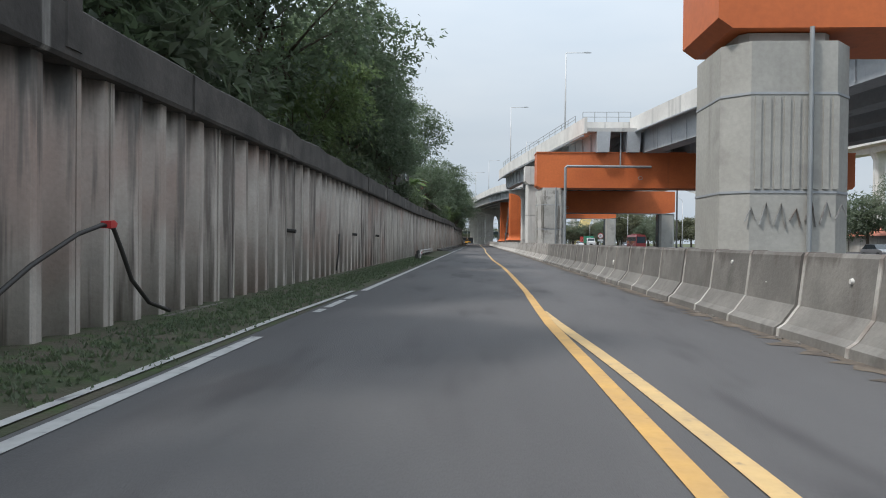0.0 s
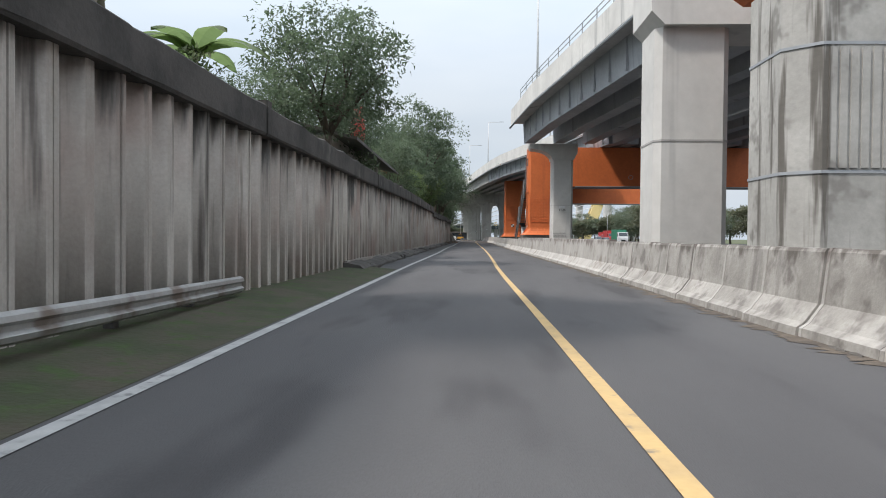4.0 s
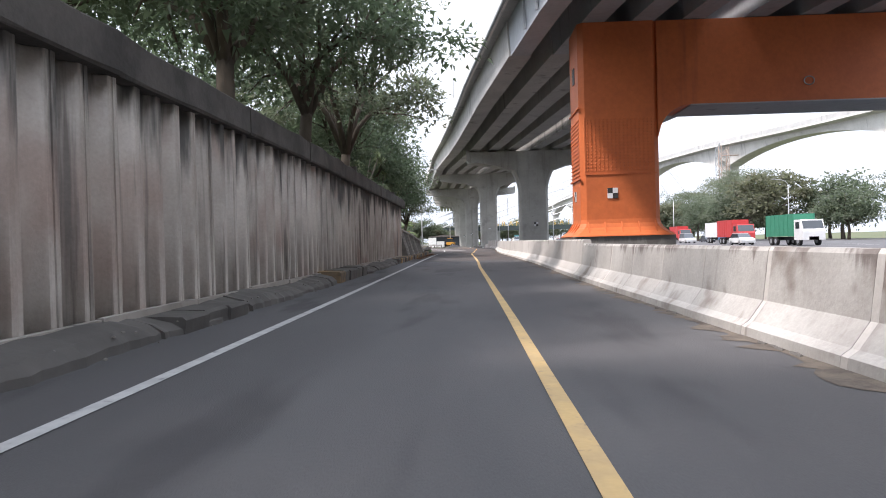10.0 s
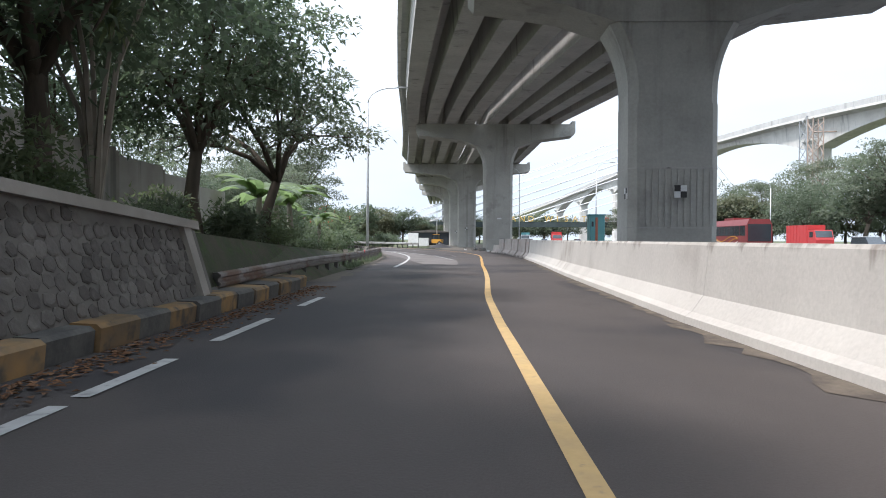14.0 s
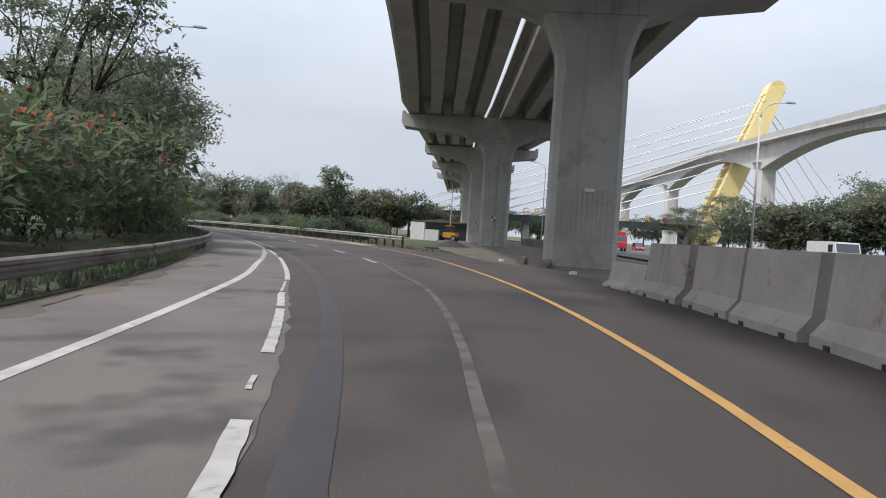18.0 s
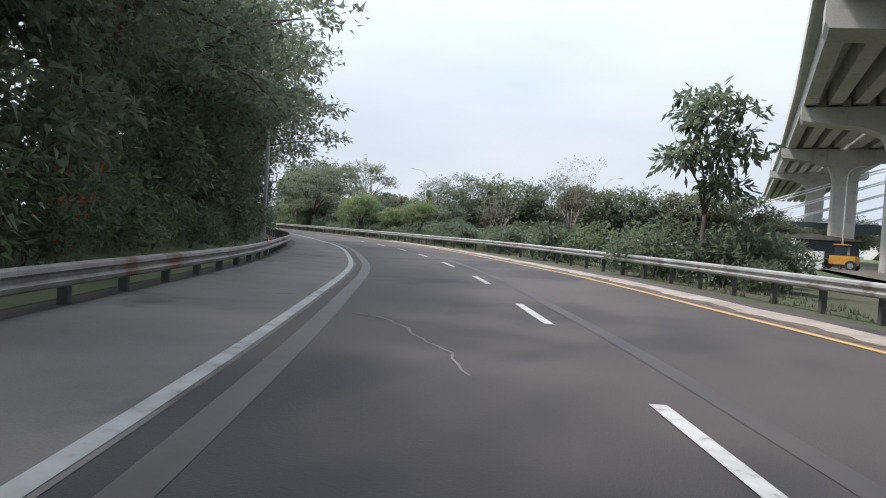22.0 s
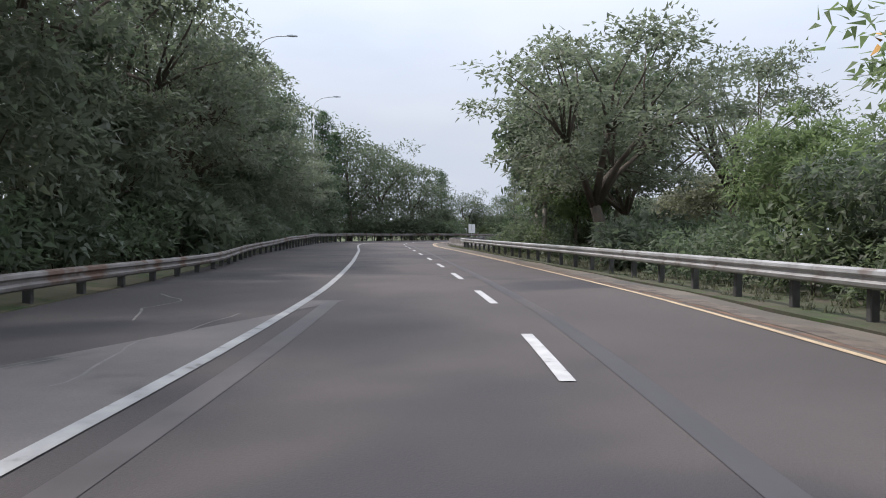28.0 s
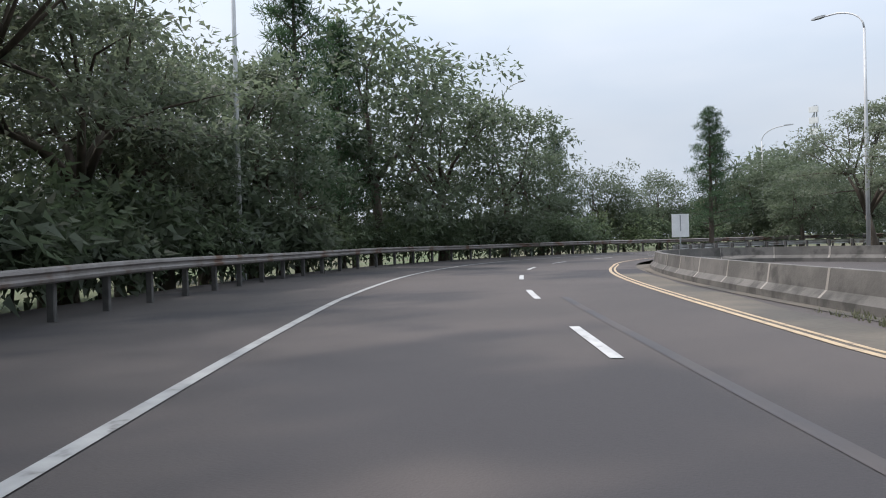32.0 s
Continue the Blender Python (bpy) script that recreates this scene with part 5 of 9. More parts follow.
def flared_pier(name, cx, cy, w, d, zt, cap, z0=-0.6, grooves=True, bands=(1.8, 4.2)):
    """A pier whose head spreads into a cap beam. cap: left end, right end, thickness; bands: heights of its two joints, with flutes between."""
    g = thing(name, "grey concrete pier with flared head and cap beam", "pier", "viaduct piers", "structure")
    rings = []
    for q in range(9):
        f = q / 8
        z = zt - 3.2 + 3.2 * f
        ww = w + 1.6 * (max(0, f - 0.15) / 0.85) ** 2
        rings.append([(x, y, z) for x, y in octagon(cx, cy, ww, d + 0.3 * f * f, 0.35)])
    part("shaft", Soup().prism(octagon(cx, cy, w, d, 0.3), z0, zt - 3.2).loft(rings).mesh("shaft", PIER), PIER, g)
    l, r, th = cap
    o = [(l, zt + th * 0.62), (l + 0.25, zt + th * 0.5), (cx - w * 1.25, zt + th * 0.28), (cx - w / 2 - 0.7, zt), (cx + w / 2 + 0.7, zt), (cx + w * 1.25, zt + th * 0.28), (r - 0.25, zt + th * 0.5), (r, zt + th * 0.62), (r, zt + th + 0.35), (r - 0.4, zt + th + 0.35), (r - 0.4, zt + th), (l + 0.4, zt + th), (l + 0.4, zt + th + 0.35), (l, zt + th + 0.35)]
    part("cap_beam", Soup().loft([[(x, cy - d / 2 - 0.25, z) for x, z in o], [(x, cy + d / 2 + 0.25, z) for x, z in o]]).mesh("cap_beam", PIER), PIER, g)
    if grooves:
        s = Soup()
        n = int(w / 0.28)
        for k in range(n):
            x = cx - w / 2 + 0.4 + k * (w - 0.8) / max(1, n - 1)
            s.box(x, x + 0.13, cy - d / 2 - 0.03, cy - d / 2 + 0.02, bands[0] + 0.08, bands[1] - 0.06)
        part("fluted_band", s.mesh("fluted_band", PIER), PIER, g)
        for z in bands:
            part("shaft_joint", Soup().prism(octagon(cx, cy, w + 0.03, d + 0.03, 0.3), z - 0.025, z + 0.025).mesh("shaft_joint", GIRDER_CONC), GIRDER_CONC, g)
    return g


p1 = flared_pier("viaduct_pier", 8.5, 256.6, 3.6, 2.4, 10.0, (0.2, 18.0, 2.4))
target(8.7, 255.28, 3.25, p1)
target(8.3 - 1.6, 255.9, 3.2, p1, 0.45, "y")
p2 = flared_pier("viaduct_pier", 4.55, 312.2, 3.5, 2.3, 12.4, (-5.3, 13.7, 2.7), bands=(1.3, 3.8))
part("number_plate", Soup().box(4.45, 4.95, 311.0, 311.04, 3.72, 3.88).mesh("number_plate", SIGN_WHITE), SIGN_WHITE, p2)
target(2.79, 311.9, 3.95, p2, 0.4, "y")
p3 = flared_pier("viaduct_pier", 1.4, 368.5, 3.7, 2.7, 13.2, (-11.4, 14.0, 3.2))
target(1.3, 367.1, 3.4, p3)
p4 = flared_pier("viaduct_pier", -0.8, 407.5, 3.8, 2.7, 14.3, (-11.4, 9.6, 3.0))
target(-0.9, 406.1, 3.2, p4)
flared_pier("viaduct_pier", -3.2, 452, 3.8, 2.7, 15.8, (-13, 7.5, 2.8), grooves=False)
flared_pier("viaduct_pier", -5, 505, 3.8, 2.7, 17.5, (-15, 5.5, 2.8), grooves=False)

# steel bearing boxes on the cap of the nearest pier
for xx in (2.2, 5.0, 11.5, 14.8):
    part("bearing_block", Soup().box(xx, xx + 0.7, 255.8, 256.6, 12.35, 12.75).mesh("bearing_block", GIRDER_CONC), GIRDER_CONC, p1)


def grooved_pier(cx, cy, w, d, zt, lbl, mat):
    g = thing("portal_pier", lbl, "pier", "portal piers", "structure")
    part("shaft", Soup().prism(octagon(cx, cy, w, d, 0.55), -0.2, zt).mesh("shaft", mat), mat, g)
    for z in (2.55, 4.95):
        part("shaft_joint", Soup().prism(octagon(cx, cy, w + 0.03, d + 0.03, 0.55), z, z + 0.06).mesh("shaft_joint", GIRDER), GIRDER, g)
    s = Soup()
    for k in range(9):
        x = cx - w / 2 + 0.65 + k * (w - 1.3) / 8
        s.box(x, x + 0.14, cy - d / 2 - 0.035, cy - d / 2 + 0.01, 2.65, 4.9)
    part("fluted_band", s.mesh("fluted_band", mat), mat, g)
    part("bearing", Soup().prism(octagon(cx, cy, w - 0.9, d - 0.9, 0.2), zt, zt + 0.32).mesh("bearing", GIRDER_CONC), GIRDER_CONC, g)
    part("drain_pipe", Soup().tube([(cx + 0.35, cy - d / 2 - 0.12, 0.2), (cx + 0.35, cy - d / 2 - 0.12, zt + 0.3)], 0.06, 8).mesh("drain_pipe", GREY_STEEL), GREY_STEEL, g)
    return g


g0 = grooved_pier(7.45, 35.8, 3.15, 3.0, 6.25, "grey fluted concrete pier under an orange beam", PIER)
s = Soup()
rb = random.Random(7)
for k in range(7):
    c = 6.3 + k * 0.36
    s.tube([(c, 34.27, 1.75 + rb.random() * 0.3), (c + 0.15, 34.27, 2.15 + rb.random() * 0.3), (c + 0.26, 34.27, 1.7 + rb.random() * 0.3)], 0.025, 4)
part("scrawl", s.mesh("scrawl", GALV), GALV, g0, "pale spray-paint scrawl")
grooved_pier(7.1, 87.6, 2.9, 2.6, 6.4, "streaked fluted concrete pier under an orange beam", PIER_STREAK)


def orange_beam(cy, l, r, z0, z1, d, lbl):
    g = thing("portal_beam", lbl, "portal beam", "orange portal beams", "structure")
    o = [(l, z0 + 0.25), (l + 0.35, z0), (r - 0.3, z0), (r, z0 + 0.3), (r, z1), (l, z1)]
    part("beam_box", Soup().loft([[(x, cy - d / 2, z) for x, z in o], [(x, cy + d / 2, z) for x, z in o]]).mesh("beam_box", ORANGE), ORANGE, g)
    part("top_flange", Soup().box(l - 0.06, r, cy - d / 2 - 0.08, cy + d / 2 + 0.08, z1, z1 + 0.08).mesh("top_flange", ORANGE), ORANGE, g)
    part("seam", Soup().box(l + 9.5, l + 9.56, cy - d / 2 - 0.02, cy - d / 2, z0 + 0.1, z1).mesh("seam", ORANGE), ORANGE, g)
    part("logo_ring", Soup().tube([(l + 10.2 + 0.2 * math.cos(a), cy - d / 2 - 0.03, z0 + 1.0 + 0.16 * math.sin(a)) for a in [2 * math.pi * q / 14 for q in range(15)]], 0.03, 5).mesh("logo_ring", GALV), GALV, g, "small pale ring emblem")
    return g


orange_beam(35.9, 5.65, 36.5, 6.6, 10.0, 3.0, "orange painted steel portal beam over the highway")
b1 = orange_beam(88.2, 5.6, 36.5, 6.72, 10.2, 2.8, "orange painted steel portal beam with a grey pipe")
part("drain_pipe", Soup().tube([(8.2, 84.9, 0.6), (8.2, 84.9, 8.5), (8.35, 84.9, 8.65), (16.8, 86.6, 8.8)], 0.13, 8).mesh("drain_pipe", GREY_STEEL), GREY_STEEL, b1, "grey drain pipe with an elbow")
part("drain_drop", Soup().tube([(13.8, 86.6, 8.8), (13.8, 86.6, 12.4)], 0.08, 6).mesh("drain_drop", GREY_STEEL), GREY_STEEL, b1)


def far_column(cy, zt):
    g = thing("far_column", "grey concrete column of an orange portal", "pier", "portal piers", "structure")
    part("shaft", Soup().prism(octagon(34.6, cy, 2.8, 2.6, 0.4), -0.2, zt).mesh("shaft", PIER), PIER, g)
    # near-black sheet added for the shade on the column's left side
    part("shadow_panel", Soup().box(33.1, 33.2, cy - 1.0, cy + 1.0, 0.0, zt - 0.2).mesh("shadow_panel", DARK_PAINT), DARK_PAINT, g)


far_column(35.9, 6.6)
far_column(88.2, 6.72)
far_column(148.4, 6.75)
far_column(202.8, 7.6)


def orange_portal(cx, cy, w, d, zt, z_beam, lbl, front, zs, pt):
    """Orange steel portal: column with flared foot, curved knee and long beam; zs: foot of its studded panel; pt: top of its plinth."""
    g = thing("orange_portal", lbl, "portal frame", "orange portals", "structure")
    part("plinth", Soup().box(cx - w / 2 - 0.55, cx + w / 2 + 0.55, cy - d / 2 - 0.5, cy + d / 2 + 0.5, -0.2, pt, 0.05).mesh("plinth", BARRIER), BARRIER, g, "stained concrete plinth")
    rings = [[(x, y, z) for x, y in octagon(cx, cy, w + e, d + e, 0.25)] for z, e in ((pt, 1.15), (pt + 0.05, 1.1), (pt + 0.24, 0.6), (pt + 0.42, 0.25), (pt + 0.62, 0.06), (pt + 0.82, 0.0), (zt, 0.0))]
    part("column", Soup().loft(rings).mesh("column", ORANGE), ORANGE, g)
    R = 1.5
    knee = [(cx + w / 2 - 0.05, z_beam - R)] + [(cx + w / 2 + R - R * math.cos(a), z_beam - R + R * math.sin(a)) for a in [radians(10 * q) for q in range(1, 10)]]
    o = knee + [(34.0, z_beam), (36.0, z_beam + 0.25), (36.0, zt - 0.02), (cx + w / 2 - 0.05, zt - 0.02)]
    part("beam", Soup().loft([[(x, cy - d / 2 + 0.02, z) for x, z in o], [(x, cy + d / 2 - 0.02, z) for x, z in o]]).mesh("beam", ORANGE), ORANGE, g)
    part("beam_lip", Soup().box(cx + w / 2 + R, 35.8, cy - d / 2 - 0.1, cy + d / 2 + 0.1, z_beam - 0.06, z_beam).mesh("beam_lip", GIRDER), GIRDER, g)
    for k in range(5):
        xx = cx - w / 2 + 0.3 + k * (w - 0.6) / 4
        part("foot_gusset", Soup().add([(xx - 0.03, cy - d / 2 - 0.48, pt + 0.04), (xx + 0.03, cy - d / 2 - 0.48, pt + 0.04), (xx + 0.03, cy - d / 2 - 0.02, pt + 0.7), (xx - 0.03, cy - d / 2 - 0.02, pt + 0.7), (xx - 0.03, cy - d / 2 - 0.02, pt + 0.04), (xx + 0.03, cy - d / 2 - 0.02, pt + 0.04)], [(0, 1, 2, 3), (0, 3, 4), (1, 5, 2)]).mesh("foot_gusset", ORANGE), ORANGE, g)
    for k in range(4):
        yy = cy - d / 2 + 0.3 + k * (d - 0.6) / 3
        part("foot_gusset", Soup().add([(cx - w / 2 - 0.48, yy - 0.03, pt + 0.04), (cx - w / 2 - 0.48, yy + 0.03, pt + 0.04), (cx - w / 2 - 0.02, yy + 0.03, pt + 0.7), (cx - w / 2 - 0.02, yy - 0.03, pt + 0.7), (cx - w / 2 - 0.02, yy - 0.03, pt + 0.04), (cx - w / 2 - 0.02, yy + 0.03, pt + 0.04)], [(0, 1, 2, 3), (0, 3, 4), (1, 5, 2)]).mesh("foot_gusset", ORANGE), ORANGE, g)
    # studded panel on the face towards the traffic, ribbed panel on the side
    s = Soup()
    for a in range(17):
        for b in range(16):
            x = cx - w / 2 + 0.35 + a * (w - 0.75) / 16
            z = zs + 0.12 + b * 0.16
            s.add([(x - 0.04, cy - d / 2, z - 0.04), (x + 0.04, cy - d / 2, z - 0.04), (x + 0.04, cy - d / 2, z + 0.04), (x - 0.04, cy - d / 2, z + 0.04), (x, cy - d / 2 - 0.05, z)], [(0, 1, 4), (1, 2, 4), (2, 3, 4), (3, 0, 4)])
    tagged(part("studs", s.mesh("studs", ORANGE), ORANGE, g, "rows of small orange studs"), kind="stuff")
    part("stud_frame", Soup().box(cx - w / 2 + 0.2, cx + w / 2 - 0.15, cy - d / 2 - 0.04, cy - d / 2, zs - 0.1, zs - 0.04).box(cx - w / 2 + 0.2, cx - w / 2 + 0.26, cy - d / 2 - 0.03, cy - d / 2, zs - 0.04, zs + 2.65).mesh("stud_frame", ORANGE), ORANGE, g)
    for b in range(15):
        z = zs - 0.1 + b * 0.19
        part("side_rib", Soup().box(cx - w / 2 - 0.035, cx - w / 2 + 0.01, cy - d / 2 + 0.25, cy + d / 2 - 0.2, z, z + 0.055).mesh("side_rib", ORANGE), ORANGE, g)
    part("side_band", Soup().box(cx - w / 2 - 0.07, cx - w / 2 + 0.01, cy - d / 2 + 0.02, cy + d / 2, zs - 0.3, zs - 0.22).box(cx - w / 2 - 0.07, cx - w / 2 + 0.01, cy - d / 2 + 0.02, cy + d / 2, zs + 3.1, zs + 3.18).mesh("side_band", ORANGE), ORANGE, g)
    part("hatch", Soup().box(cx - w / 2 - 0.04, cx - w / 2 + 0.01, cy - 0.3, cy + 0.2, 9.0, 9.8, 0.01).mesh("hatch", DARK_PAINT), DARK_PAINT, g)
    if front:
        target(cx - w / 2 + 1.5, cy - d / 2 - 0.01, 3.45, g, 0.5)
    target(cx - w / 2 - 0.01, cy - d / 2 + (1.6 if front else 1.1), 3.4 if front else 2.65, g, 0.5, "y")
    part("emblem", Soup().tube([(cx + 9.0 + 0.24 * math.cos(a), cy - d / 2 - 0.02, z_beam + 0.95 + 0.2 * math.sin(a)) for a in [2 * math.pi * q / 14 for q in range(15)]], 0.03, 5).mesh("emblem", GALV), GALV, g, "small pale ring emblem")
    return g


orange_portal(7.32, 148.6, 3.44, 3.0, 10.85, 6.75, "orange steel portal with a studded panel on its column", False, 3.0, 1.55)
orange_portal(7.55, 203.4, 3.8, 3.0, 11.68, 7.6, "orange steel portal with survey targets on its column", True, 4.45, 1.38)

# slim white piers under the widening deck
w1 = thing("slim_pier", "white concrete pier with a blocky cap", "pier", "slim piers", "structure")
part("shaft", Soup().prism(octagon(6.2, 95.0, 2.2, 1.9, 0.2), -0.2, 7.6).mesh("shaft", PARAPET), PARAPET, w1)
part("cap", Soup().loft([[(4.9, y, 8.0), (5.3, y, 7.6), (9.5, y, 7.6), (9.5, y, 9.6), (4.9, y, 9.6)] for y in (93.8, 96.2)]).mesh("cap", PARAPET), PARAPET, w1)
part("shaft_joint", Soup().prism(octagon(6.2, 95.0, 2.23, 1.93, 0.2), 4.2, 4.26).mesh("shaft_joint", GIRDER_CONC), GIRDER_CONC, w1)
w2 = thing("slim_pier", "cream concrete pier with a number stencilled on it and a rounded cap arm", "pier", "slim piers", "structure")
part("shaft", Soup().prism(octagon(8.62, 143.6, 2.1, 1.8, 0.2), -0.2, 9.3).mesh("shaft", PARAPET), PARAPET, w2)
arm = [(5.35, 10.35), (5.45, 10.1)] + [(5.45 + 2.1 * math.sin(a), 10.1 - 1.1 * (1 - math.cos(a))) for a in [radians(15 * q) for q in range(1, 7)]] + [(9.67, 9.0), (10.05, 9.7), (10.05, 10.6), (5.35, 10.6)]
part("cap", Soup().loft([[(x, y, z) for x, z in arm] for y in (142.5, 144.8)]).mesh("cap", PARAPET), PARAPET, w2)
part("shaft_joint", Soup().prism(octagon(8.62, 143.6, 2.13, 1.83, 0.2), 4.5, 4.54).mesh("shaft_joint", GIRDER_CONC), GIRDER_CONC, w2)


def lettering(text, size, m, mat, parent, label, depth=0.02, name="lettering"):
    c = bpy.data.curves.new(name, "FONT")
    c.body, c.size, c.extrude, c.align_x = text, size, depth, "CENTER"
    tmp = bpy.data.objects.new("tmp", c)
    scene.collection.objects.link(tmp)
    me = bpy.data.meshes.new_from_object(tmp.evaluated_get(bpy.context.evaluated_depsgraph_get()))
    bpy.data.objects.remove(tmp)
    me.materials.clear()
    me.materials.append(mat)
    ob = part(name, me, mat, parent, label)
    ob.matrix_world = m
    return ob


part("number_plate", Soup().box(8.3, 8.88, 142.66, 142.68, 4.27, 4.42).mesh("number_plate", SIGN_WHITE), SIGN_WHITE, w2, "small white plate")
lettering("P 169", 0.28, pose(8.62, 142.67, 3.93, 90, 0, 0), SIGN_BLACK, w2, "black stencilled pier number")
s = Soup()
rb = random.Random(3)
for k in range(9):
    c = 7.8 + k * 0.14
    s.box(c, c + 0.09, 142.68, 142.69, 1.35 + rb.random() * 0.08, 1.52 + rb.random() * 0.08)
    s.box(c - 0.05, c + 0.05, 142.68, 142.69, 1.66, 1.74 + rb.random() * 0.06)
part("scrawl", s.mesh("scrawl", GIRDER_CONC), GIRDER_CONC, w2, "grey scrawl")
# steel bracket and pipe at the orange column
part("bracket_pipe", Soup().tube([(4.0, 190, 13.6), (4.0, 200.6, 13.3), (5.6, 201.0, 13.3)], 0.07, 6).mesh("bracket_pipe", GREY_STEEL), GREY_STEEL, via)

# ---------------------------------------------------------------- steel stair up to the deck
stair = thing("steel_stair", "black steel stair with grey posts and a dark safety net", "stair")


def flight(y0, z0, y1, z1, n):
    for xx in (5.85, 7.35):
        part("stringer", Soup().loft([[(xx - 0.04, y0, z0 - 0.12), (xx + 0.04, y0, z0 - 0.12), (xx + 0.04, y0, z0 + 0.14), (xx - 0.04, y0, z0 + 0.14)], [(xx - 0.04, y1, z1 - 0.12), (xx + 0.04, y1, z1 - 0.12), (xx + 0.04, y1, z1 + 0.14), (xx - 0.04, y1, z1 + 0.14)]]).mesh("stringer", GREY_STEEL if xx < 6.5 else BLACK_STEEL), GREY_STEEL, stair)
    part("middle_stringer", Soup().loft([[(6.5, y0, z0 - 0.2), (6.75, y0, z0 - 0.2), (6.75, y0, z0 + 0.02), (6.5, y0, z0 + 0.02)], [(6.5, y1, z1 - 0.2), (6.75, y1, z1 - 0.2), (6.75, y1, z1 + 0.02), (6.5, y1, z1 + 0.02)]]).mesh("middle_stringer", BLACK_STEEL), BLACK_STEEL, stair)
    for k in range(n):
        f = (k + 0.5) / n
        y, z = y0 + (y1 - y0) * f, z0 + (z1 - z0) * f
        part("tread", Soup().box(5.89, 7.31, y - 0.14, y + 0.14, z, z + 0.04).mesh("tread", BLACK_STEEL), BLACK_STEEL, stair)
    for xx in (5.82, 7.38):
        for dz in (0.55, 1.05):
            part("handrail", Soup().tube([(xx, y0, z0 + dz), (xx, y1, z1 + dz)], 0.03, 6).mesh("handrail", GREY_STEEL), GREY_STEEL, stair)
        m = max(2, int(abs(y1 - y0) / 2.2))
        for k in range(m + 1):
            f = k / m
            y, z = y0 + (y1 - y0) * f, z0 + (z1 - z0) * f
            part("stair_post", Soup().box(xx - 0.045, xx + 0.045, y - 0.045, y + 0.045, z, z + 2.0).mesh("stair_post", GALV), GALV, stair)
    # nets on both sides
    for xn in (7.46, 5.74):
        v, f = [], []
        N = 14
        for k in range(N + 1):
            t = k / N
            y, z = y0 + (y1 - y0) * t, z0 + (z1 - z0) * t
            v += [(xn, y, z - 0.1), (xn + 0.03 * math.sin(k * 2), y, z + 0.9), (xn, y, z + 1.75 + 0.1 * (k % 2))]
        for k in range(N):
            for j in range(2):
                a = 3 * k + j
                f.append((a, a + 1, a + 4, a + 3))
        part("safety_net", mesh("safety_net", v, f, NET), NET, stair)


flight(172.6, -0.1, 165.0, 3.2, 18)
flight(163.6, 3.2, 157.3, 6.0, 15)
flight(156.0, 6.0, 151.4, 8.9, 15)
for y0, y1, z in ((163.5, 165.1, 3.2), (155.9, 157.4, 6.0), (150.3, 151.5, 8.9)):
    part("landing", Soup().box(5.8, 7.4, y0, y1, z - 0.12, z).mesh("landing", BLACK_STEEL), BLACK_STEEL, stair)
    for yy in (y0 + 0.1, y1 - 0.1):
        part("landing_post", Soup().box(5.75, 5.87, yy - 0.06, yy + 0.06, z - 0.1, z + 2.1, 0.01).mesh("landing_post", GALV), GALV, stair, "tall grey steel post")
    for dz in (0.55, 1.1, 2.05):
        part("landing_rail", Soup().tube([(5.81, y0, z + dz), (5.81, y1, z + dz)], 0.035, 6).mesh("landing_rail", GREY_STEEL), GREY_STEEL, stair)
for x, y, z in ((6.8, 158.5, 5.1), (6.4, 164.2, 2.7)):
    part("stair_column", Soup().tube([(x, y, -0.1), (x, y, z)], 0.3, 16).mesh("stair_column", POLE, True), POLE, stair, "round grey steel column")
    part("column_head", Soup().tube([(x, y, z - 0.05), (x, y, z + 0.45)], [0.3, 0.62], 16).mesh("column_head", BLACK_STEEL), BLACK_STEEL, stair)

# ---------------------------------------------------------------- plants


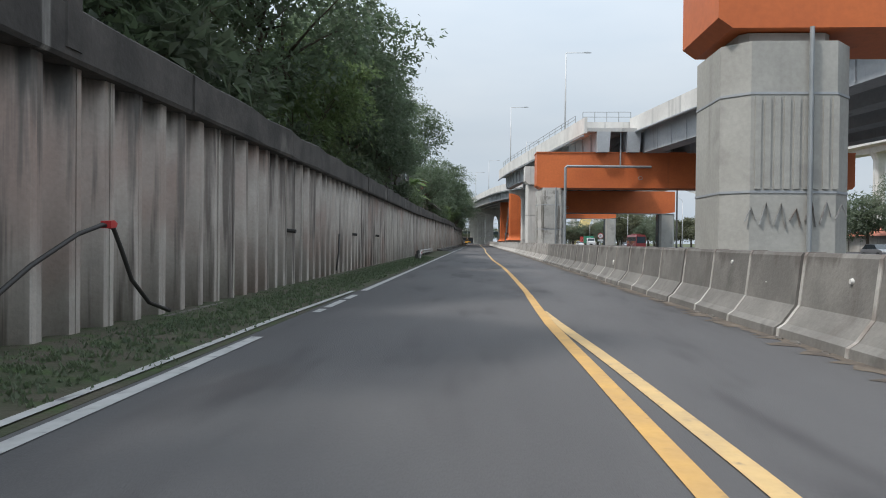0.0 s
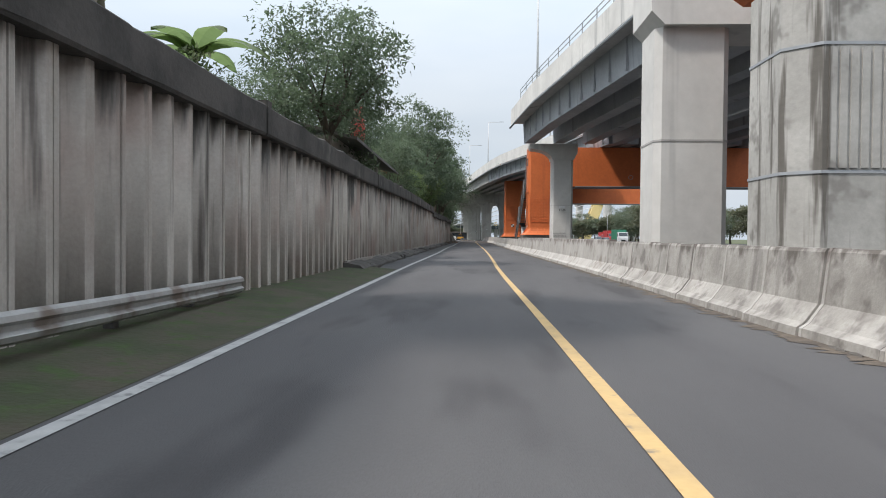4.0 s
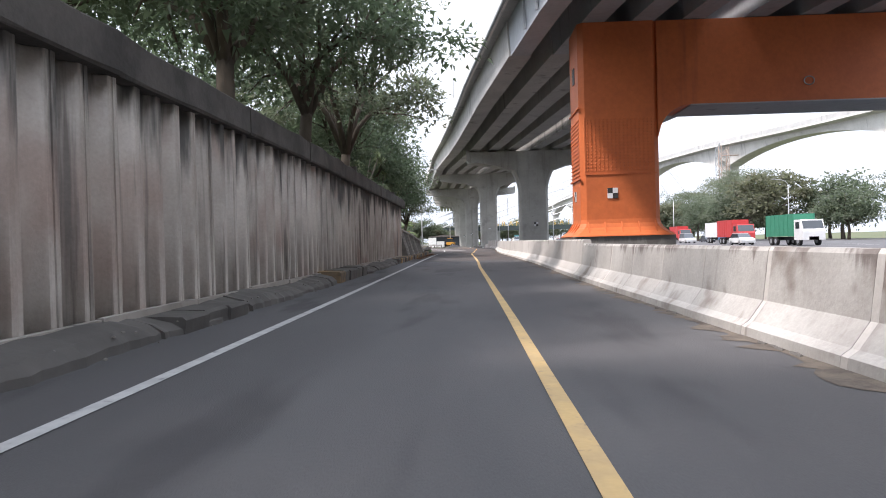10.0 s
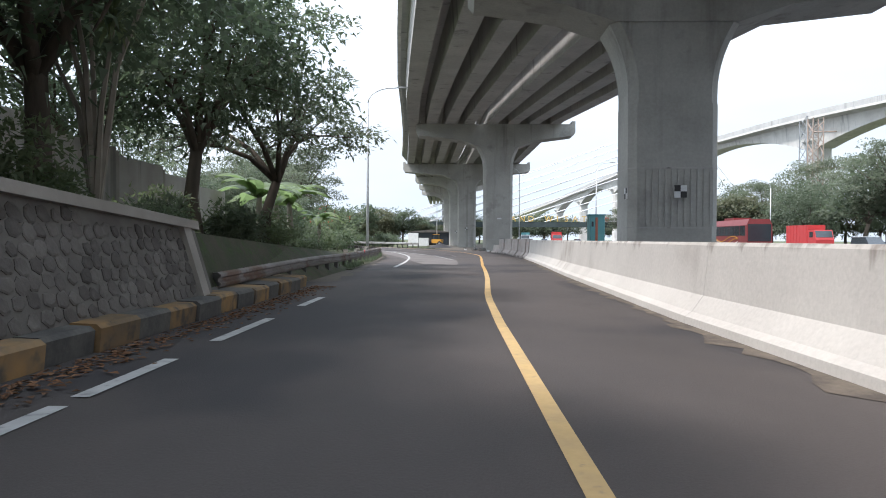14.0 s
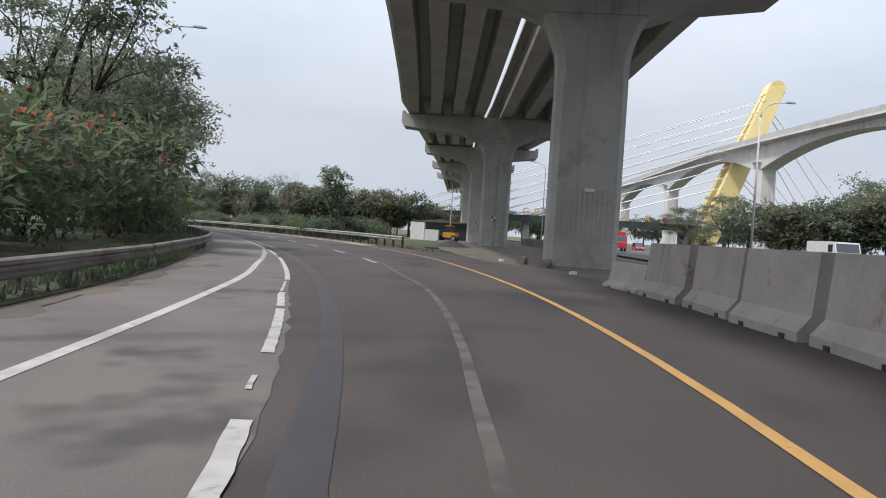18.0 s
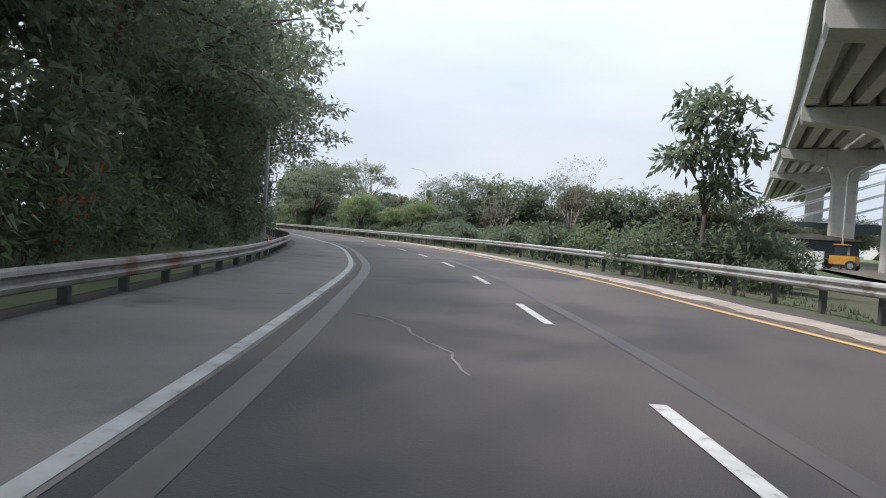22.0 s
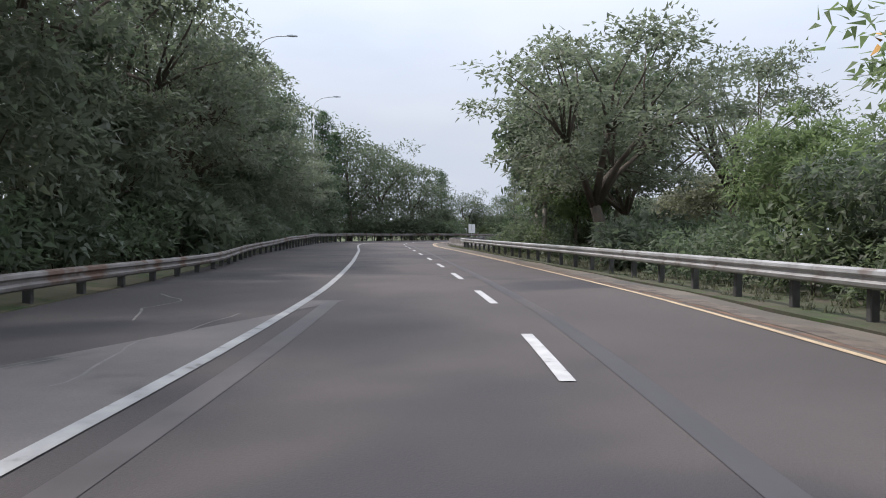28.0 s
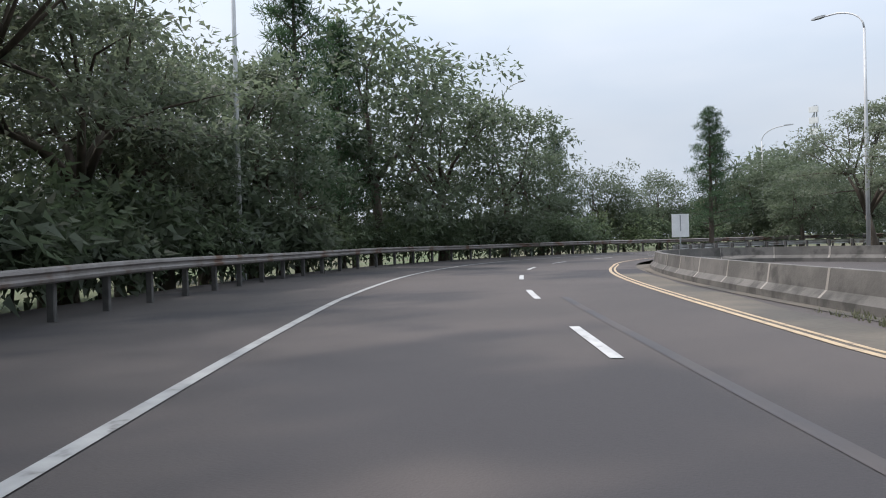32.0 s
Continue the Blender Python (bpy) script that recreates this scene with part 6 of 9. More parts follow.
def leaf_mesh(name, clumps, per, length, width, mat, seed, droop=0.25, flat=0.0, slim=True, upper=0.7):
    """Many small bent leaves on the skins of clumps (x, y, z, radius); upper: share that sits on a clump's upper side."""
    r = np.random.RandomState(seed)
    C = np.array(clumps, float)
    n = len(C) * per
    d = r.normal(size=(n, 3))
    d /= np.linalg.norm(d, axis=1)[:, None]
    d[:, 2] = np.where(r.rand(n) < upper, np.abs(d[:, 2]), d[:, 2]) * (1 - flat)
    idx = np.repeat(np.arange(len(C)), per)
    # each clump has lobes of its own, so that its outline is uneven
    ph = r.uniform(0, 6.28, (len(C), 2))[idx]
    az = np.arctan2(d[:, 1], d[:, 0])
    lobes = 1 + 0.22 * np.sin(3 * az + ph[:, 0]) + 0.14 * np.sin(5 * az + ph[:, 1])
    rad = C[idx, 3] * lobes * r.uniform(0.12, 1.0, n) ** 0.42
    p = C[idx, :3] + d * rad[:, None]
    a = d + r.normal(size=(n, 3)) * 0.6
    a[:, 2] -= droop
    a /= np.linalg.norm(a, axis=1)[:, None]
    up = r.normal(size=(n, 3)) * 0.45 + np.array([0, 0, 1.0])
    b = np.cross(a, up)
    b /= np.linalg.norm(b, axis=1)[:, None] + 1e-9
    nn = np.cross(b, a)
    L = length * r.uniform(0.6, 1.35, n)[:, None]
    W = width * r.uniform(0.65, 1.25, n)[:, None]
    # each leaf is one bent blade: base, two edges of its widest part, tip
    k = 3 if slim else 4
    if slim:
        v = np.stack([p - b * W * 0.5, p + b * W * 0.5, p + a * L - nn * L * 0.15], 1).reshape(-1, 3)
    else:
        v = np.stack([p, p + a * L * 0.5 + b * W * 0.5 - nn * W * 0.15, p + a * L - nn * L * 0.15, p + a * L * 0.5 - b * W * 0.5 - nn * W * 0.15], 1).reshape(-1, 3)
    me = bpy.data.meshes.new(name)
    me.vertices.add(k * n)
    me.vertices.foreach_set("co", v.ravel())
    me.loops.add(k * n)
    me.loops.foreach_set("vertex_index", np.arange(k * n))
    me.polygons.add(n)
    me.polygons.foreach_set("loop_start", np.arange(0, k * n, k))
    me.materials.append(mat)
    me.update(calc_edges=True)
    return me


def wood_mesh(name, base_r, trunk, ends, seed, mat, joints=5, lean=(0, 0)):
    """A tapered trunk that forks into limbs and branches reaching the given ends."""
    r = random.Random(seed)
    s = Soup()
    top = Vector((lean[0], lean[1], trunk))
    mid = Vector((lean[0] * 0.35 + r.uniform(-0.15, 0.15), lean[1] * 0.35 + r.uniform(-0.15, 0.15), trunk * 0.5))
    s.tube([(0, 0, -0.8), (0, 0, 0), mid, top], [base_r * 1.35, base_r * 1.1, base_r * 0.85, base_r * 0.72], 8)
    ends = [Vector(e[:3]) for e in ends]
    r.shuffle(ends)
    limbs = [[] for _ in range(joints)]
    order = sorted(ends, key=lambda e: math.atan2(e.y - top.y, e.x - top.x))
    for i, e in enumerate(order):
        limbs[int(i * joints / len(order))].append(e)
    for group in limbs:
        if not group:
            continue
        c = sum(group, Vector()) / len(group)
        k = top + (c - top) * 0.55 + Vector((r.uniform(-0.3, 0.3), r.uniform(-0.3, 0.3), r.uniform(-0.2, 0.3)))
        m = top + (k - top) * 0.5 + Vector((0, 0, 0.25))
        s.tube([top - Vector((0, 0, 0.2)), m, k], [base_r * 0.55, base_r * 0.42, base_r * 0.3], 6)
        for e in group:
            h = k + (e - k) * 0.5 + Vector((r.uniform(-0.3, 0.3), r.uniform(-0.3, 0.3), r.uniform(0.0, 0.4)))
            s.tube([k, h, e], [base_r * 0.24, base_r * 0.14, base_r * 0.05], 5)
    return s.mesh(name, mat, True)


def crown_points(n, rx, rz, cz, seed, cr, hollow=0.35, top=0.0):
    """Clump centres spread through an uneven crown, each kept away from its neighbours."""
    r = random.Random(seed)
    out = []

    def trial():
        while True:
            d = Vector((r.gauss(0, 1), r.gauss(0, 1), r.gauss(0, 1))).normalized()
            f = r.uniform(hollow, 1.0) ** 0.5
            k = 0.76 + 0.42 * noise.noise(d * 1.6 + Vector((seed * 3.1, 0, 0)))
            p = Vector((d.x * rx, d.y * rx, d.z * rz)) * f * k
            if p.z < -rz * 0.75 or (top and p.z < 0 and r.random() < top):
                continue
            return p

    while len(out) < n:
        best, far = None, -1.0
        for _ in range(5):
            p = trial()
            m = min(((p - q).length for q in out), default=9.0)
            if m > far:
                best, far = p, m
        out.append(best)
    return [(p.x, p.y, cz + p.z, cr * r.uniform(0.6, 1.3)) for p in out]


def shelf_points(n, rx, cz, layers, seed, cr):
    """Clump centres on stacked shelves, as on a spreading tree; the top shelf is the widest but one."""
    r = random.Random(seed)
    out = []
    for k in range(n):
        j = r.randrange(layers)
        f = j / max(1, layers - 1)
        reach = rx * (0.62 + 0.55 * math.sin(math.pi * (0.28 + 0.62 * f)) * 0.8)
        a, q = r.uniform(0, 6.283), math.sqrt(r.uniform(0.06, 1.0))
        reach *= 0.78 + 0.34 * noise.noise(Vector((math.cos(a) * 1.3, math.sin(a) * 1.3, seed + j * 0.7)))
        z = cz + (f - 0.5) * rx * 0.78 - 0.12 * q * q * rx + r.uniform(-0.55, 0.55)
        out.append((math.cos(a) * q * reach, math.sin(a) * q * reach, z, cr * r.uniform(0.65, 1.3)))
    return out


KINDS = {}


def kind(name, label, category, wood, leaf, extra=()):
    KINDS[name] = (label, category, wood, leaf, extra)


def plant(name, x, y, z, scale=1.0, rot=None, group="", squash=1.0):
    label, category, wood, leaf, extra = KINDS[name]
    obn = category.replace(" ", "_")
    ob = thing(obn, label, category, group)
    r = random.Random(int(x * 37 + y * 91))
    ob.matrix_world = Matrix.Translation((x, y, z)) @ Matrix.Rotation(r.uniform(0, 6.28) if rot is None else rot, 4, "Z") @ Matrix.Diagonal((scale, scale, scale * squash, 1))
    if wood:
        part("trunk", wood, wood.materials[0], ob)
    part("crown", leaf, leaf.materials[0], ob)
    for nm, me in extra:
        part(nm, me, me.materials[0], ob)
    return ob


for i in range(3):
    c = crown_points(66, 4.9, 4.7, 6.9, 11 + i, 1.3, 0.3)
    kind(f"mango{i}", "dense dark green broad-leaved tree", "tree", wood_mesh("trunk", 0.28, 3.4, c[::3], i, BARK), leaf_mesh("crown", c, 185, 0.25, 0.155, LEAF_MANGO, i, 0.45, 0.2))
for i in range(3):
    c = shelf_points(70, 6.6, 7.9, 5, 31 + i, 1.3)
    kind(f"rain{i}", "spreading tree with a flat feathery crown and dark limbs", "tree", wood_mesh("trunk", 0.3, 3.2, c[::2], 20 + i, BARK, 7, (0.6, 0.3)), leaf_mesh("crown", c, 158, 0.25, 0.15, LEAF_RAIN, 40 + i, 0.15, 0.5))
for i in range(2):
    c = crown_points(50, 3.8, 3.7, 6.0, 51 + i, 1.1)
    kind(f"light{i}", "light green leafy tree", "tree", wood_mesh("trunk", 0.16, 2.8, c[::3], 60 + i, BARK), leaf_mesh("crown", c, 190, 0.3, 0.14, LEAF_LIGHT, 70 + i, 0.35, 0.2))
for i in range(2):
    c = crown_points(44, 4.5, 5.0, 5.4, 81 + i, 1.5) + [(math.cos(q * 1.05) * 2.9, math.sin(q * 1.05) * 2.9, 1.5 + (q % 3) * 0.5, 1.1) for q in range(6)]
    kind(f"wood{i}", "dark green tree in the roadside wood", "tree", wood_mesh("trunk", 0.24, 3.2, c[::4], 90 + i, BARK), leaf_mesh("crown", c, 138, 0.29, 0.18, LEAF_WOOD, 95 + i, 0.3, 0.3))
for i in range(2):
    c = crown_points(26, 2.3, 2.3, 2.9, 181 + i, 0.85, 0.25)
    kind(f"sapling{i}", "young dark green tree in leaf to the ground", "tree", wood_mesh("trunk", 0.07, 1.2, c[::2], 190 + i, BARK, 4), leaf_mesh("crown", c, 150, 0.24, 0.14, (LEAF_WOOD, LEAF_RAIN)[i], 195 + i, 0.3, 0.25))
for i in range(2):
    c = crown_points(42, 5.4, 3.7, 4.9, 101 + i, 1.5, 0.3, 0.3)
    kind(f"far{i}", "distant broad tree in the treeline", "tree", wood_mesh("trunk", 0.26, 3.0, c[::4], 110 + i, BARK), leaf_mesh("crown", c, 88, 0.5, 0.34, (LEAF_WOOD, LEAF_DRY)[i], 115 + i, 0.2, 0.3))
c = crown_points(19, 1.55, 2.5, 4.7, 129, 0.62, 0.4)
kind("slim", "small dark green tree with open leaf tufts", "tree", wood_mesh("trunk", 0.09, 2.6, c, 126, BARK, 6), leaf_mesh("crown", c, 105, 0.36, 0.14, LEAF_MANGO, 127, 0.45, 0.35, False))
c = crown_points(46, 3.2, 3.2, 7.0, 121, 1.0)
kind("bigleaf", "tree with large drooping pale leaves", "tree", wood_mesh("trunk", 0.17, 3.0, c[::2], 122, PALE_BARK), leaf_mesh("crown", c, 46, 0.5, 0.26, LEAF_BUSH, 123, 0.7, 0.0, False))
c = []
rq = random.Random(130)
limb = Soup().tube([(0, 0, -0.8), (0, 0, 12.6)], [0.26, 0.03], 7)
for k in range(46):
    f = k / 45
    a, reach = k * 2.4 + rq.uniform(-0.3, 0.3), (3.2 - 2.6 * f ** 1.1) * rq.uniform(0.4, 1.15)
    z = 2.4 + 10.0 * f
    limb.tube([(0, 0, z - 0.2), (math.cos(a) * reach * 0.6, math.sin(a) * reach * 0.6, z + 0.1), (math.cos(a) * reach, math.sin(a) * reach, z + 0.25)], [0.05, 0.03, 0.012], 4)
    for q in (0.45, 0.8, 1.0):
        c.append((math.cos(a) * reach * q, math.sin(a) * reach * q, z + 0.2 * q, (0.78 - 0.3 * f) * rq.uniform(0.7, 1.2)))
kind("pine", "tall dark ragged conifer-like tree", "tree", limb.mesh("trunk", BARK), leaf_mesh("crown", c, 84, 0.32, 0.06, LEAF_PINE, 131, -0.1, 0.3))
c = crown_points(22, 2.6, 3.2, 6.2, 141, 0.9, 0.4)
kind("thin", "sparse tree with thin bare twigs", "tree", wood_mesh("trunk", 0.09, 2.2, crown_points(70, 2.7, 3.4, 6.0, 142, 0.5, 0.6), 143, PALE_BARK, 8), leaf_mesh("crown", c, 34, 0.16, 0.08, LEAF_DRY, 144, 0.3))
for i in range(3):
    c = crown_points(16, 1.5, 0.95, 0.95, 151 + i, 0.62, 0.2)
    kind(f"bush{i}", ("low green roadside bush", "broad-leaved green shrub by the road", "light green scrambling shrub by the road")[i], "bush", wood_mesh("trunk", 0.035, 0.25, c[::5], 158 + i, BARK, 2), leaf_mesh("crown", c, 84, (0.19, 0.27, 0.2)[i], (0.115, 0.17, 0.115)[i], (LEAF_BUSH, LEAF_WOOD, LEAF_SCRUB)[i], 155 + i, 0.25))
c = crown_points(18, 1.7, 1.1, 1.2, 161, 0.6, 0.2)
cf = [(p[0] * 1.05, p[1] * 1.05, p[2] + 0.25, 0.28) for p in c[:9]]
kind("flower", "green shrub dotted with red blossom", "bush", wood_mesh("trunk", 0.04, 0.3, c[::5], 164, BARK, 2), leaf_mesh("crown", c, 130, 0.19, 0.1, LEAF_BUSH, 162, 0.3), (("blossom", leaf_mesh("blossom", cf, 9, 0.16, 0.12, PETAL_RED, 163, 0.1)),))
c = crown_points(50, 3.4, 2.0, 4.6, 171, 0.95, 0.3, 0.6)
cf = [(p[0], p[1], p[2] + 0.6, 0.5) for p in c[:12]]
kind("flame", "yellow-green feathery tree with orange blossom", "tree", wood_mesh("trunk", 0.16, 2.0, c[::2], 172, BARK), leaf_mesh("crown", c, 190, 0.22, 0.1, LEAF_LIGHT, 173, 0.2, 0.3), (("blossom", leaf_mesh("blossom", cf, 10, 0.2, 0.14, AMBER, 174, 0.1)),))
kind("pinktree", "spreading tree with a pink flowering crown", "tree", KINDS["rain1"][2], leaf_mesh("crown", crown_points(30, 4.4, 1.6, 8.0, 181, 1.1, 0.3, 0.7), 70, 0.34, 0.2, PETAL_PINK, 182, 0.1))


def banana(x, y, z, scale=1.0, rot=0.0):
    ob = thing("banana_plant", "banana plant with long torn green leaves", "banana plant", "banana plants")
    ob.matrix_world = pose(x, y, z, 0, 0, rot) @ Matrix.Scale(scale, 4)
    part("stem", Soup().tube([(0, 0, -0.5), (0.05, 0, 1.2), (0, 0.05, 2.3)], [0.17, 0.14, 0.09], 8).mesh("stem", PALE_BARK, True), PALE_BARK, ob)
    r = random.Random(int(x * 7 + y * 13))
    for k in range(9):
        a = k * 2.4 + r.uniform(-0.3, 0.3)
        el = r.uniform(0.45, 1.25)
        L = r.uniform(1.7, 2.5)
        s = Soup()
        v = []
        N = 10
        for i in range(N + 1):
            t = i / N
            rr = L * t * math.cos(el * (1 - 0.25 * t))
            zz = 2.2 + L * (t * math.sin(el) - 0.62 * t * t)
            w = 0.34 * math.sin(math.pi * min(1, 0.08 + t * 0.94)) ** 0.7
            cx, cy = math.cos(a), math.sin(a)
            v += [(rr * cx - cy * w, rr * cy + cx * w, zz - 0.12 + 0.05 * r.random()), (rr * cx, rr * cy, zz), (rr * cx + cy * w, rr * cy - cx * w, zz - 0.12 + 0.05 * r.random())]
        f = []
        for i in range(N):
            b = 3 * i
            f += [(b, b + 1, b + 4, b + 3), (b + 1, b + 2, b + 5, b + 4)]
        part("leaf", mesh("leaf", v, f, LEAF_BANANA), LEAF_BANANA, ob)
    return ob


def dracaena(x, y, z, h, seed):
    ob = thing("dracaena", "tall thin-stemmed plant with tufts of strap leaves", "dracaena", "dracaenas", at=pose(x, y, z))
    r = random.Random(seed)
    tips = []
    for k in range(6):
        a = k * 1.05 + r.random()
        t = Vector((math.cos(a) * r.uniform(0.4, 1.6), math.sin(a) * r.uniform(0.4, 1.6), h * r.uniform(0.6, 1.05)))
        part("stem", Soup().tube([(0, 0, -0.5), (t.x * 0.3, t.y * 0.3, t.z * 0.5), t], [0.09, 0.06, 0.035], 5).mesh("stem", PALE_BARK), PALE_BARK, ob)
        tips.append(t)
    v, f = [], []
    for t in tips:
        for i in range(46):
            a, el = r.uniform(0, 6.28), r.uniform(-0.5, 1.3)
            L = r.uniform(0.55, 0.95)
            d = Vector((math.cos(a) * math.cos(el), math.sin(a) * math.cos(el), math.sin(el)))
            side = d.cross(Vector((0, 0, 1))).normalized() * 0.04
            p1 = t + d * L * 0.55
            p2 = t + d * L - Vector((0, 0, 0.28 * L))
            k = len(v)
            v += [t - side * 0.5, t + side * 0.5, p1 + side, p1 - side, p2]
            f += [(k, k + 1, k + 2, k + 3), (k + 3, k + 2, k + 4)]
    part("foliage", mesh("foliage", v, f, LEAF_DRAC), LEAF_DRAC, ob)


# trees behind the sheet-pile wall
G = "trees behind the wall"
for n, x, y, sc in (("mango0", -9.5, -8, 1.0), ("mango1", -8.5, 4, 0.95), ("mango2", -9.5, 14, 1.1), ("mango0", -8.6, 23, 0.95), ("mango1", -8.2, 31, 0.95), ("mango2", -10, 36, 1.15), ("mango0", -8.0, 41, 0.98), ("light0", -7.2, 45, 0.75),
                    ("mango1", -7.6, 50, 0.98), ("mango2", -8.4, 56, 1.05), ("mango0", -8.0, 60.5, 0.9), ("mango1", -7.5, 61, 0.8), ("mango2", -7.6, 55.5, 0.85), ("mango0", -15, 28, 1.35), ("mango1", -16, 48, 1.35), ("mango2", -9.0, 101, 0.5),
                    ("mango2", -8.6, 146, 0.85), ("mango0", -6.9, 157, 1.25), ("mango1", -13.5, 152, 1.3), ("light1", -7.0, 141, 0.6), ("mango0", -7.6, 136, 0.62),
                    ("mango2", -7.2, 168, 1.2), ("light1", -6.8, 163, 0.8), ("mango0", -6.7, 178, 1.15), ("mango1", -6.4, 187, 1.15), ("mango2", -6.0, 195, 1.15), ("rain0", -6.2, 202.5, 1.05), ("mango1", -13, 172, 1.4), ("mango2", -14.5, 190, 1.3), ("mango0", -15.5, 206, 1.1),
                    ("mango1", -7.4, 208.5, 0.9), ("mango1", -11, 213, 0.9), ("mango0", -12, 221, 0.9), ("bigleaf", -8.6, 231, 1.0), ("mango2", -8.8, 226, 1.2), ("mango0", -9.2, 234, 1.05), ("mango1", -8.3, 240.5, 1.05), ("mango2", -8.4, 249, 0.92), ("mango0", -12.5, 238, 1.1), ("rain1", -8.0, 255, 0.85), ("mango1", -13, 250, 0.95)):
    plant(n, x, y, 2.6 if y < 224 else 1.0, sc, None, G)
plant("mango1", -6.9, 81.5, 5.0, 0.9, None, G)
plant("mango0", -6.5, 63.4, 3.6, 0.62, None, G)
plant("mango2", -6.3, 67.5, 4.0, 0.5, None, G)
for x, y, z, sc in ((-6.05, 67.5, 4.0, 0.75), (-6.1, 71.0, 4.0, 0.9), (-6.0, 74.5, 4.0, 0.8), (-6.1, 77.5, 3.9, 1.0)):
    plant("bush%d" % (int(y) % 3), x, y, z, sc, None, "shrubs on the wall top")
plant("mango2", -6.8, 104, 3.2, 0.78, None, G)
plant("mango0", -8.2, 112, 3.2, 0.7, None, G)
r = random.Random(5)
for k in range(64):
    y = -8 + k * 3.6 + r.uniform(-1, 1)
    if y > 224:
        break
    if 62.5 < y < 80:
        continue
    plant(f"bush{r.randrange(3)}", -6.6 - r.uniform(0, 1.6), y, capz(y) + 0.2, r.uniform(0.5, 0.95) * (1.5 if 24 < y < 92 else 1.0), None, "shrubs on the wall top")
for x, y, z, sc, ro in ((-6.9, 84.5, 3.9, 1.2, 10), (-8.0, 87, 3.9, 1.15, 80), (-7.0, 89.5, 3.8, 0.85, 200), (-9.0, 83, 3.9, 1.2, 140), (-9.4, 265, 0.3, 1.35, 30), (-11.0, 268.5, 0.4, 1.45, 120), (-10.2, 262, 0.6, 1.3, 250), (-12.4, 272, 0.3, 1.4, 60), (-8.9, 270.5, 0.2, 1.0, 310)):
    banana(x, y, z, sc, ro)
for k, (x, y, h) in enumerate(((-7.6, 226.5, 5.2), (-7.4, 229.5, 4.6), (-8.2, 232.5, 6.2), (-7.2, 235.5, 5.4), (-8.6, 238, 6.8), (-7.4, 241, 5.0), (-7.8, 222, 5.0), (-8.4, 218, 4.4))):
    dracaena(x, y, 2.2 if y > 224 else 4.2, h, k)
for k in range(26):
    y = 227 + k * 1.4
    plant(f"bush{k % 3}", -7.3 - (k % 4) * 0.7, y, rtop(y) * 0.95, 0.55 + 0.12 * (k % 3), None, "shrubs above the stone wall")
# group by the pole at the start of the bend
for n, x, y, sc in (("rain0", -19.0, 306.0, 1.0), ("rain1", -20, 294, 0.9), ("wood0", -23, 312, 0.85), ("rain2", -24.5, 319, 1.0), ("wood1", -27, 300, 0.8), ("wood0", -22, 280, 0.75), ("wood1", -15.5, 286.5, 0.6), ("wood0", -19, 289, 0.8), ("wood1", -14.2, 281.5, 0.5), ("wood1", -28, 285, 1.3)):
    plant(n, x, y, 0.3, sc, None, "trees at the start of the bend")
for n, x, y, sc in (("flower", -11.5, 291, 1.5), ("flower", -13.5, 295.5, 1.8), ("flower", -14.0, 301, 1.9), ("bush2", -10.5, 287.5, 1.5), ("flower", -16.5, 306.5, 1.7), ("bush0", -13, 285, 1.6), ("bush1", -18.6, 311, 1.6), ("bush0", -9.4, 280, 0.9), ("bush2", -9.8, 275.5, 1.0)):
    plant(n, x, y, 0.2, sc, None, "shrubs by the bend")
# the wood along the bend
r = random.Random(9)
grow = tab([(318, 1.0), (345, 1.12), (365, 1.15), (385, 1.0), (435, 1.0), (452, 1.12), (464, 0.98), (476, 0.84), (490, 0.95)])
NEAR, DEEP = ("rain0", "rain1", "rain2", "mango1", "rain2"), ("wood0", "wood1")
sv = 325.0
while sv < 486:
    u = left_rail_u(sv) - 3.6 - r.uniform(0, 2.0)
    x, y, _ = at(sv, u)
    plant(NEAR[r.randrange(5)], x, y, 0.4, r.uniform(0.85, 1.05) * grow(sv), None, "trees of the roadside wood")
    sv += 4.8
sv = 398.0
while sv < 492:
    for d, sc, st in ((13.5, 1.2, 0),):
        x, y, _ = at(sv + st, left_rail_u(sv) - d - r.uniform(0, 2.5))
        plant(DEEP[r.randrange(2)], x, y, 0.6, sc * r.uniform(0.6, 1.0) * grow(sv), None, "trees of the roadside wood")
    sv += 11.4
sv = 318.0
while sv < 515:
    x, y, _ = at(sv, left_rail_u(sv) - 2.2 - r.uniform(0, 1.3))
    plant(("bush0", "bush1", "bush2", "flower")[r.randrange(4)] if sv < 345 else ("bush0", "bush1")[r.randrange(2)], x, y, 0.1, r.uniform(0.7, 1.25) * (1.0 if sv < 425 else 1.45), None, "undergrowth behind the rail")
    sv += 2.3
sv = 330.0
while sv < 470:
    x, y, _ = at(sv, left_rail_u(sv) - 3.0 - r.uniform(0, 1.4))
    plant("sapling%d" % r.randrange(2), x, y, 0.2, r.uniform(0.8, 1.25), None, "young trees behind the rail")
    sv += 4.6
for n, x, y, sc in (("wood1", -142.1, 439.1, 1.65), ("wood0", -145.7, 447.3, 1.55), ("wood1", -147, 455, 1.35), ("wood1", -133.5, 427.5, 1.05), ("wood0", -129, 422.5, 0.85), ("wood1", -151, 463, 1.05), ("wood0", -151, 472, 0.9), ("wood1", -150, 480, 0.85)):
    plant(n, x, y, 0.3, sc, None, "trees of the roadside wood")
for x, y, sc in ((-136.8, 431.3, 1.3), (-141, 436, 1.15), (-154, 468, 0.95)):
    plant("pine", x, y, 0.3, sc, None, "conifers at the bend")
